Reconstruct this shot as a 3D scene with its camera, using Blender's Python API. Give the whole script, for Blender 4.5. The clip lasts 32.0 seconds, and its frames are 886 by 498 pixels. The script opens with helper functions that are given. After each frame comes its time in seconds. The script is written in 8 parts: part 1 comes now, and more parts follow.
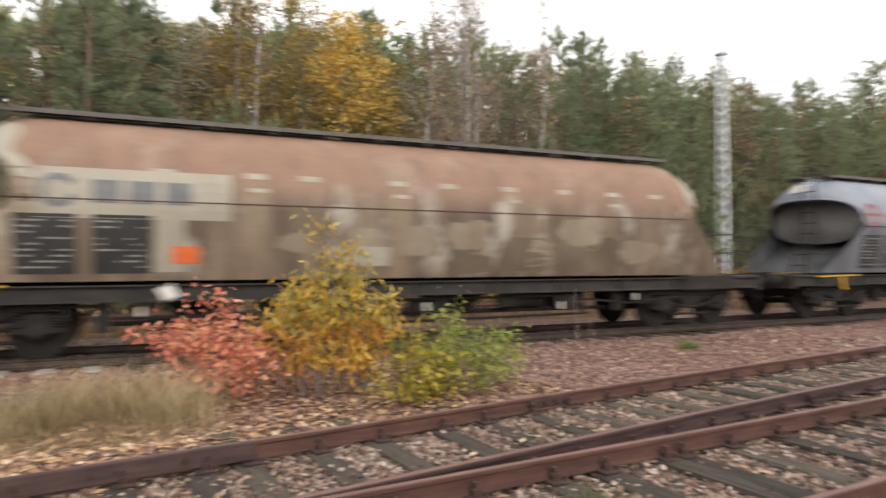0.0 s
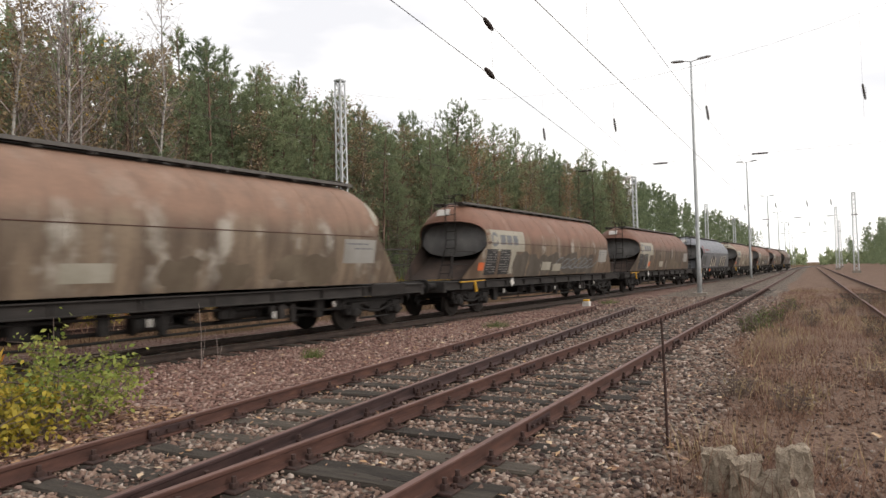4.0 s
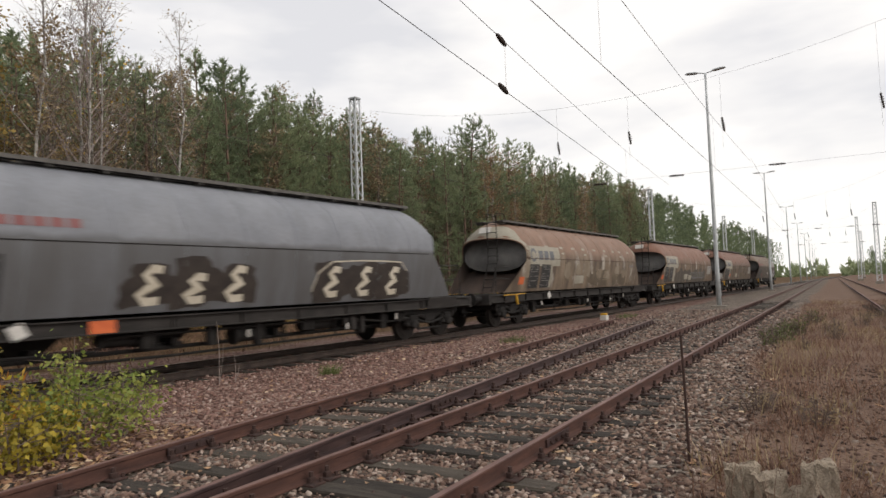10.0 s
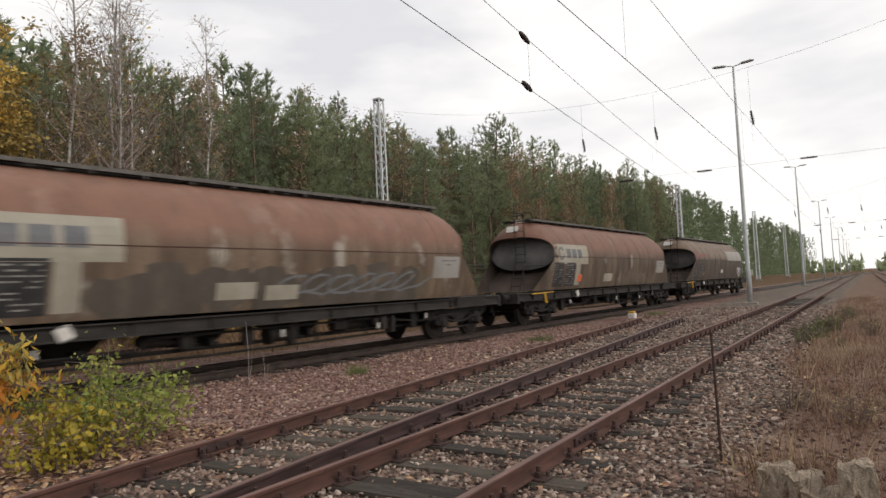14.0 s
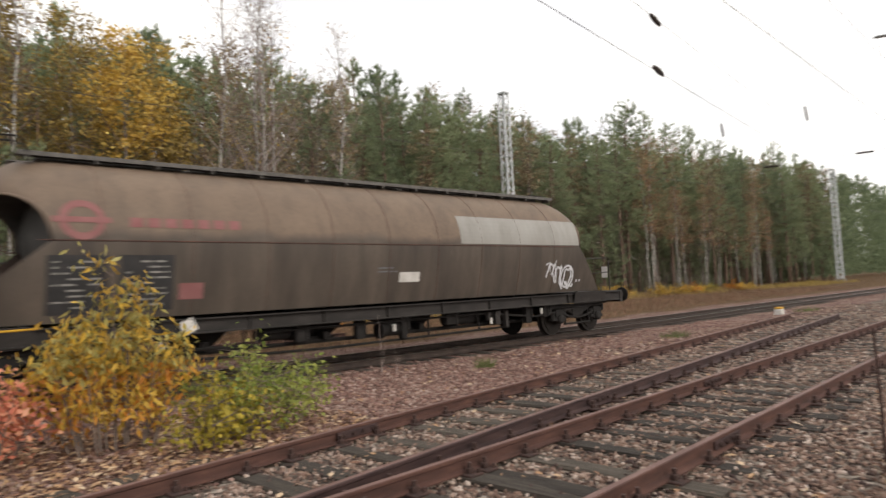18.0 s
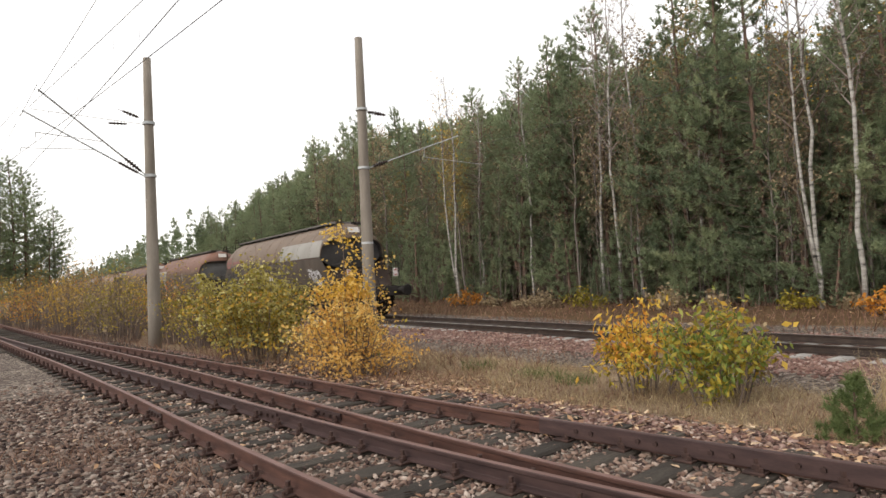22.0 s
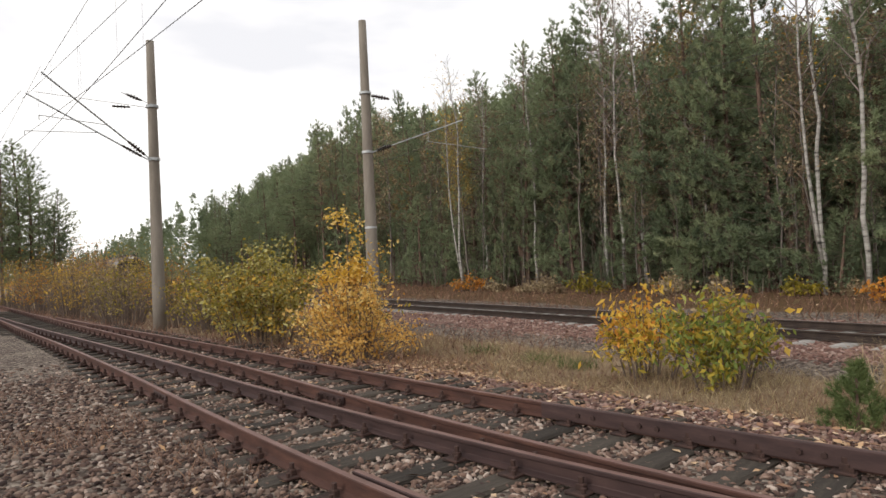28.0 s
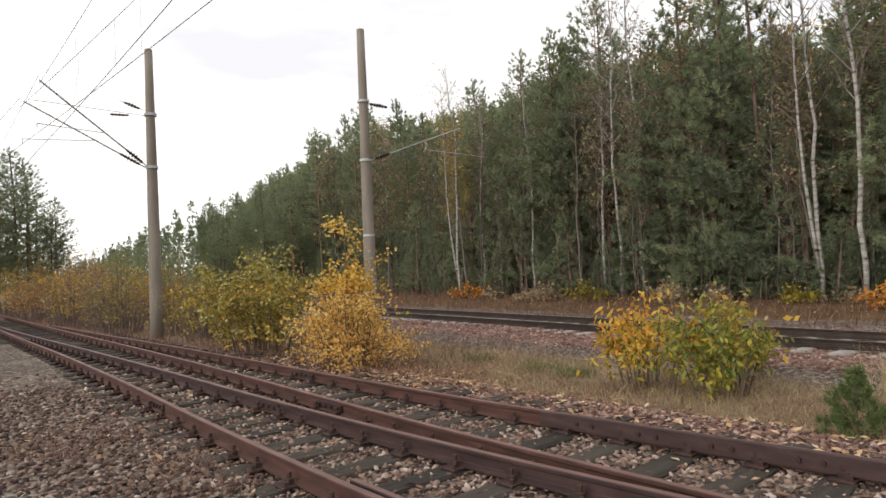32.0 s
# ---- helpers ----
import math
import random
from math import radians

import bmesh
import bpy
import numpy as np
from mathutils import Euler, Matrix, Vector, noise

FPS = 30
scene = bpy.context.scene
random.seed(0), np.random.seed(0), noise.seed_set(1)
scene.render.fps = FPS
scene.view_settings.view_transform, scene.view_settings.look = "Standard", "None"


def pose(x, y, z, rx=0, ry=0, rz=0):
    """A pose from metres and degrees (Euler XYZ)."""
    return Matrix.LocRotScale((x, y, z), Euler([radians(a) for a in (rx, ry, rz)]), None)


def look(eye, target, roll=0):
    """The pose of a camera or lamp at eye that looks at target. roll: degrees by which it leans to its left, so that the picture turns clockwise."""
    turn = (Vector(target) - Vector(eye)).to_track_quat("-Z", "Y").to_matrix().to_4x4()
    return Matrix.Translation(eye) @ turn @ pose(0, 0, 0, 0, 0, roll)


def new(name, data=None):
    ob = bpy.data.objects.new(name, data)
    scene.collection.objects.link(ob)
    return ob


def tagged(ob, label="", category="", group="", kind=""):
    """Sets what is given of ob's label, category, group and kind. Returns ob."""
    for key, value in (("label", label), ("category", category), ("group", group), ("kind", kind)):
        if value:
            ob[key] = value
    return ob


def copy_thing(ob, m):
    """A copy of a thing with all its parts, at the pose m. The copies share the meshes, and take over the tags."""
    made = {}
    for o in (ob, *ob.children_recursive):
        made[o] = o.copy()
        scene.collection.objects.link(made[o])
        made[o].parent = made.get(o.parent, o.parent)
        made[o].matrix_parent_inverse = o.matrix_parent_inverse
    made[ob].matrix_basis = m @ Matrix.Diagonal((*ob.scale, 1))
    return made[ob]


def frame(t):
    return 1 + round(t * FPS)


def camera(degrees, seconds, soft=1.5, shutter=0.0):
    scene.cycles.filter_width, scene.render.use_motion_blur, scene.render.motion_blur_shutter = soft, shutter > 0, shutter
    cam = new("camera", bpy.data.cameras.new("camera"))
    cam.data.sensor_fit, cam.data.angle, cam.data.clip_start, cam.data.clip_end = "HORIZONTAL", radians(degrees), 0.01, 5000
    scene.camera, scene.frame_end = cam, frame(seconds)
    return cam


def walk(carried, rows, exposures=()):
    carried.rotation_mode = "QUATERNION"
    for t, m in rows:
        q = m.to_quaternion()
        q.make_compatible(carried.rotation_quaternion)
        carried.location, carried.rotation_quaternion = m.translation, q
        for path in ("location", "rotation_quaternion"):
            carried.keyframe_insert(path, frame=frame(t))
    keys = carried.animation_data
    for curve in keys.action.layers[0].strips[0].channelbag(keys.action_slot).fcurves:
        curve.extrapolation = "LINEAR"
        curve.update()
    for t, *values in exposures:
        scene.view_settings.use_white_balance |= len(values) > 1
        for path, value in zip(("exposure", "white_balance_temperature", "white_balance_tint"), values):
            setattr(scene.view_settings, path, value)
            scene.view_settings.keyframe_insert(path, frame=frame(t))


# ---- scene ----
cam = camera(68.46, 32.0, soft=1.5, shutter=0.5)
PATH = [
    (0.0, pose(0, 0, 1.67, 91.24, 0.09, -28.38)),
    (0.5, pose(0, 0, 1.67, 91.16, 0.79, -40.18)),
    (1.0, pose(0, 0, 1.67, 91.00, 1.81, -48.42)),
    (1.5, pose(0, 0, 1.67, 91.15, 1.18, -56.64)),
    (2.0, pose(0, 0, 1.67, 91.78, 2.15, -60.14)),
    (2.5, pose(0, 0, 1.67, 91.95, 1.74, -60.24)),
    (4.5, pose(0, 0, 1.67, 91.98, 1.48, -60.34)),
    (5.0, pose(0, 0, 1.67, 92.19, 1.97, -60.19)),
    (5.5, pose(0, 0, 1.67, 92.43, 2.33, -60.16)),
    (6.0, pose(0, 0, 1.67, 92.69, 2.65, -59.76)),
    (6.5, pose(0, 0, 1.67, 92.93, 2.71, -59.68)),
    (7.0, pose(0, 0, 1.67, 93.09, 1.87, -59.84)),
    (7.5, pose(0, 0, 1.67, 93.25, 2.20, -59.74)),
    (8.0, pose(0, 0, 1.67, 93.36, 2.43, -59.54)),
    (8.5, pose(0, 0, 1.67, 93.41, 2.64, -59.09)),
    (9.0, pose(0, 0, 1.67, 93.43, 2.84, -59.27)),
    (9.5, pose(0, 0, 1.67, 93.43, 2.94, -58.96)),
    (10.0, pose(0, 0, 1.67, 93.36, 2.07, -58.93)),
    (10.5, pose(0, 0, 1.67, 93.39, 1.95, -58.38)),
    (11.0, pose(0, 0, 1.67, 93.40, 2.23, -58.20)),
    (11.5, pose(0, 0, 1.67, 93.43, 2.25, -58.17)),
    (12.0, pose(0, 0, 1.67, 93.44, 1.97, -57.99)),
    (12.5, pose(0, 0, 1.67, 93.49, 2.50, -57.42)),
    (13.0, pose(0, 0, 1.67, 93.48, 2.09, -57.16)),
    (13.5, pose(0, 0, 1.67, 93.47, 2.41, -56.95)),
    (15.5, pose(0, 0, 1.67, 93.16, 2.61, -56.09)),
    (16.0, pose(0, 0, 1.67, 93.07, 2.57, -55.72)),
    (16.5, pose(0, 0, 1.67, 93.04, 2.46, -54.56)),
    (17.0, pose(0, 0, 1.67, 93.11, 2.25, -53.10)),
    (17.5, pose(0, 0, 1.67, 93.21, 2.19, -50.63)),
    (18.0, pose(0, 0, 1.67, 93.39, 2.60, -45.55)),
    (18.5, pose(0, 0, 1.67, 93.74, 2.46, -36.07)),
    (19.0, pose(0, 0, 1.67, 94.15, 2.41, -21.36)),
    (19.5, pose(0, 0, 1.67, 94.33, 2.55, -1.98)),
    (20.0, pose(0, 0, 1.67, 94.78, 3.01, 15.88)),
    (20.5, pose(0, 0, 1.67, 93.98, 3.50, 28.91)),
    (21.0, pose(0, 0, 1.67, 93.46, 2.35, 38.16)),
    (21.5, pose(0, 0, 1.67, 93.02, 2.44, 44.76)),
    (22.0, pose(0, 0, 1.67, 92.50, 2.83, 48.11)),
    (22.5, pose(0, 0, 1.67, 91.88, 2.60, 47.41)),
    (23.0, pose(0, 0, 1.67, 91.49, 2.76, 47.78)),
    (23.5, pose(0, 0, 1.67, 91.14, 2.92, 47.83)),
    (24.0, pose(0, 0, 1.67, 91.03, 2.74, 48.40)),
    (24.5, pose(0, 0, 1.67, 91.17, 2.87, 48.65)),
    (25.0, pose(0, 0, 1.67, 91.22, 2.62, 48.38)),
    (25.5, pose(0, 0, 1.67, 91.20, 2.59, 48.12)),
    (27.5, pose(0, 0, 1.67, 91.26, 2.70, 48.58)),
    (28.0, pose(0, 0, 1.67, 91.18, 2.57, 48.41)),
    (28.5, pose(0, 0, 1.67, 91.10, 2.58, 48.20)),
    (29.0, pose(0, 0, 1.67, 91.04, 2.75, 48.17)),
    (29.5, pose(0, 0, 1.67, 91.05, 2.71, 48.10)),
    (30.0, pose(0, 0, 1.67, 91.20, 2.63, 48.17)),
    (30.5, pose(0, 0, 1.67, 91.41, 2.53, 48.40)),
    (31.0, pose(0, 0, 1.67, 91.61, 2.64, 48.31)),
    (31.5, pose(0, 0, 1.67, 91.75, 2.74, 48.35)),
    (32.0, pose(0, 0, 1.67, 91.86, 2.62, 48.23)),
]
EXPOSURES = [(0.0, 0.74, 6850, 11), (1.0, 0.74, 6850, 11), (2.0, 0.72, 6800, 11), (4.5, 0.14, 6750, 11), (6.0, 0.04, 6750, 11), (9.0, -0.01, 6750, 11), (13.0, -0.01, 6750, 11),
             (16.0, 0.04, 6750, 11), (17.0, 0.14, 6800, 11), (18.0, 0.37, 6850, 11), (19.0, 0.80, 6950, 11), (20.0, 1.15, 6950, 11), (21.0, 1.12, 6900, 11), (22.0, 0.47, 6800, 11), (23.0, 0.28, 6750, 11), (28.0, 0.23, 6750, 11), (32.0, 0.28, 6750, 11)]
walk(cam, PATH, EXPOSURES)


# ---- world and sun: a bright overcast sky ----
def build_world():
    world = bpy.data.worlds.new("overcast_sky")
    scene.world = world
    world.use_nodes = True
    nt = world.node_tree
    nt.nodes.clear()
    out = nt.nodes.new("ShaderNodeOutputWorld")
    bg = nt.nodes.new("ShaderNodeBackground")
    sky = nt.nodes.new("ShaderNodeTexSky")
    sky.sky_type, sky.sun_disc = "NISHITA", False
    sky.sun_elevation, sky.sun_rotation = radians(27), radians(184)
    dim = nt.nodes.new("ShaderNodeVectorMath")
    dim.operation = "SCALE"
    dim.inputs["Scale"].default_value = 0.10
    nt.links.new(sky.outputs["Color"], dim.inputs[0])
    co = nt.nodes.new("ShaderNodeTexCoord")
    stretch = nt.nodes.new("ShaderNodeMapping")
    stretch.inputs["Scale"].default_value = (1.2, 1.2, 4.0)
    nt.links.new(co.outputs["Generated"], stretch.inputs["Vector"])
    cloud = nt.nodes.new("ShaderNodeTexNoise")
    cloud.inputs["Scale"].default_value, cloud.inputs["Detail"].default_value = 1.6, 5.0
    cloud.inputs["Roughness"].default_value = 0.5
    nt.links.new(stretch.outputs["Vector"], cloud.inputs["Vector"])
    ramp = nt.nodes.new("ShaderNodeValToRGB")
    ramp.color_ramp.elements[0].position, ramp.color_ramp.elements[0].color = 0.36, (0.80, 0.82, 0.87, 1)
    ramp.color_ramp.elements[1].position, ramp.color_ramp.elements[1].color = 0.52, (1.08, 1.08, 1.08, 1)
    nt.links.new(cloud.outputs["Fac"], ramp.inputs["Fac"])
    mix = nt.nodes.new("ShaderNodeMix")
    mix.data_type = "RGBA"
    mix.inputs["Factor"].default_value = 0.94
    nt.links.new(dim.outputs["Vector"], mix.inputs[6])
    nt.links.new(ramp.outputs["Color"], mix.inputs[7])
    nt.links.new(mix.outputs[2], bg.inputs["Color"])
    bg.inputs["Strength"].default_value = 1.0
    nt.links.new(bg.outputs["Background"], out.inputs["Surface"])
    sun = new("sun", bpy.data.lights.new("sun", "SUN"))
    sun.data.energy, sun.data.angle, sun.data.color = 1.35, radians(30), (1.0, 0.96, 0.9)
    sun.matrix_world = look((-5, -70, 36), (0, 0, 0))


build_world()


# ---- materials ----
def mat(name, stops, scale=6.0, detail=6.0, rough=0.8, bump=0.3, metal=0.0, stretch=(1, 1, 1), fine=0.25, per_object=0.0, per_piece=0.0,
        spec=0.3, dist=0.02, see_through=0.0):
    """A surface with two scales of variation: blotches along the stops, and fine grain; bump from both."""
    m = bpy.data.materials.new(name)
    m.use_nodes = True
    nt = m.node_tree
    bs = nt.nodes["Principled BSDF"]
    bs.inputs["Roughness"].default_value, bs.inputs["Metallic"].default_value = rough, metal
    bs.inputs["Specular IOR Level"].default_value = spec
    co = nt.nodes.new("ShaderNodeTexCoord")
    mp = nt.nodes.new("ShaderNodeMapping")
    mp.inputs["Scale"].default_value = stretch
    nt.links.new(co.outputs["Object"], mp.inputs["Vector"])
    big = nt.nodes.new("ShaderNodeTexNoise")
    big.inputs["Scale"].default_value, big.inputs["Detail"].default_value = scale, detail
    nt.links.new(mp.outputs["Vector"], big.inputs["Vector"])
    small = nt.nodes.new("ShaderNodeTexNoise")
    small.inputs["Scale"].default_value, small.inputs["Detail"].default_value = scale * 9, 4.0
    nt.links.new(mp.outputs["Vector"], small.inputs["Vector"])
    value = nt.nodes.new("ShaderNodeMath")
    value.operation = "MULTIPLY_ADD"
    value.inputs[1].default_value = fine
    nt.links.new(small.outputs["Fac"], value.inputs[0])
    base = nt.nodes.new("ShaderNodeMath")
    base.operation = "MULTIPLY_ADD"
    base.inputs[1].default_value, base.inputs[2].default_value = 1.0 - fine, 0.0
    nt.links.new(big.outputs["Fac"], base.inputs[0])
    nt.links.new(base.outputs[0], value.inputs[2])
    last = value
    for amount, node, socket in ((per_object, "ShaderNodeObjectInfo", "Random"), (per_piece, "ShaderNodeNewGeometry", "Random Per Island")):
        if amount:
            info = nt.nodes.new(node)
            add = nt.nodes.new("ShaderNodeMath")
            add.operation = "MULTIPLY_ADD"
            add.inputs[1].default_value = amount
            nt.links.new(info.outputs[socket], add.inputs[0])
            shift = nt.nodes.new("ShaderNodeMath")
            shift.operation = "ADD"
            shift.inputs[1].default_value = -amount / 2
            nt.links.new(last.outputs[0], shift.inputs[0])
            nt.links.new(shift.outputs[0], add.inputs[2])
            last = add
    ramp = nt.nodes.new("ShaderNodeValToRGB")
    el = ramp.color_ramp.elements
    while len(el) < len(stops):
        el.new(0.5)
    for e, (p, c) in zip(el, stops):
        e.position, e.color = p, (*c, 1)
    nt.links.new(last.outputs[0], ramp.inputs["Fac"])
    nt.links.new(ramp.outputs["Color"], bs.inputs["Base Color"])
    if bump:
        b = nt.nodes.new("ShaderNodeBump")
        b.inputs["Strength"].default_value, b.inputs["Distance"].default_value = bump, dist
        nt.links.new(value.outputs[0], b.inputs["Height"])
        nt.links.new(b.outputs["Normal"], bs.inputs["Normal"])
    if see_through:
        thin = nt.nodes.new("ShaderNodeBsdfTranslucent")
        nt.links.new(ramp.outputs["Color"], thin.inputs["Color"])
        both = nt.nodes.new("ShaderNodeMixShader")
        both.inputs[0].default_value = see_through
        nt.links.new(bs.outputs[0], both.inputs[1])
        nt.links.new(thin.outputs[0], both.inputs[2])
        nt.links.new(both.outputs[0], nt.nodes["Material Output"].inputs["Surface"])
    return m


def body_paint(name, upper, lower, dirt, pale, streak=0.5, pale_from=0.60, top=None, soft=0.0):
    """Weathered wagon paint: one colour above the waist seam and one below, streaked dirt and pale washed patches."""
    m = bpy.data.materials.new(name)
    m.use_nodes = True
    nt = m.node_tree
    bs = nt.nodes["Principled BSDF"]
    bs.inputs["Roughness"].default_value = 0.62
    bs.inputs["Specular IOR Level"].default_value = 0.35
    co = nt.nodes.new("ShaderNodeTexCoord")

    def noise_at(scale, stretch, detail=5.0, rough=0.55):
        mp = nt.nodes.new("ShaderNodeMapping")
        mp.inputs["Scale"].default_value = stretch
        nt.links.new(co.outputs["Object"], mp.inputs["Vector"])
        n = nt.nodes.new("ShaderNodeTexNoise")
        n.inputs["Scale"].default_value, n.inputs["Detail"].default_value, n.inputs["Roughness"].default_value = scale, detail, rough
        nt.links.new(mp.outputs["Vector"], n.inputs["Vector"])
        return n.outputs["Fac"]

    def ramp(fac, stops):
        r = nt.nodes.new("ShaderNodeValToRGB")
        el = r.color_ramp.elements
        while len(el) < len(stops):
            el.new(0.5)
        for e, (p, c) in zip(el, stops):
            e.position, e.color = p, (*c, 1) if not isinstance(c, float) else (c, c, c, 1)
        nt.links.new(fac, r.inputs["Fac"])
        return r.outputs["Color"]

    def mixed(fac, a, b):
        x = nt.nodes.new("ShaderNodeMix")
        x.data_type = "RGBA"
        for sock, val in ((x.inputs["Factor"], fac), (x.inputs[6], a), (x.inputs[7], b)):
            if isinstance(val, bpy.types.NodeSocket):
                nt.links.new(val, sock)
            elif isinstance(val, float):
                sock.default_value = val
            else:
                sock.default_value = (*val, 1)
        return x.outputs[2]

    def maths(op, a, b):
        x = nt.nodes.new("ShaderNodeMath")
        x.operation = op
        for sock, val in zip(x.inputs, (a, b)):
            if isinstance(val, bpy.types.NodeSocket):
                nt.links.new(val, sock)
            else:
                sock.default_value = val
        return x.outputs[0]

    sep = nt.nodes.new("ShaderNodeSeparateXYZ")
    nt.links.new(co.outputs["Object"], sep.inputs[0])
    z = sep.outputs["Z"]
    streaks = noise_at(1.0, (1.6, 1.6, 0.10), 5.0, 0.6)
    blotch = noise_at(0.9, (1, 1, 1), 5.0, 0.6)
    grain = noise_at(14.0, (1, 1, 1), 3.0)
    up = mixed(ramp(blotch, [(0.3, 0.0), (0.7, 1.0)]), upper, top or tuple(c * 1.25 for c in upper))
    low = mixed(ramp(streaks, [(0.35, 0.0), (0.65, 1.0)]), lower, dirt)
    edge = maths("MULTIPLY", maths("SUBTRACT", maths("ADD", z, maths("MULTIPLY", maths("SUBTRACT", streaks, 0.5), soft)), 2.49 + soft * 0.28), 14.0 - soft * 16.0)
    half = maths("ADD", edge, 0.5)
    clamp = nt.nodes.new("ShaderNodeClamp")
    nt.links.new(half, clamp.inputs[0])
    col = mixed(clamp.outputs[0], low, up)
    # washed, pale patches: mostly in the lower half
    band = ramp(maths("DIVIDE", z, 5.0), [(0.24, 0.0), (0.33, 1.0), (0.5, 1.0), (0.60, 0.25), (0.8, 0.1)])
    patch = ramp(noise_at(0.75, (1.3, 1.3, 0.8), 4.0, 0.65), [(pale_from, 0.0), (pale_from + 0.1, 1.0)])
    col = mixed(maths("MULTIPLY", maths("MULTIPLY", band, patch), 0.75), col, pale)
    # dark runs from the top down
    runs = ramp(noise_at(1.0, (3.2, 3.2, 0.06), 4.0, 0.6), [(0.45, 0.0), (0.75, 1.0)])
    col = mixed(maths("MULTIPLY", runs, streak), col, dirt)
    col = mixed(maths("MULTIPLY", ramp(grain, [(0.4, 0.0), (0.7, 1.0)]), 0.22), col, dirt)
    nt.links.new(col, bs.inputs["Base Color"])
    b = nt.nodes.new("ShaderNodeBump")
    b.inputs["Strength"].default_value, b.inputs["Distance"].default_value = 0.12, 0.02
    nt.links.new(maths("ADD", blotch, maths("MULTIPLY", grain, 0.2)), b.inputs["Height"])
    nt.links.new(b.outputs["Normal"], bs.inputs["Normal"])
    return m


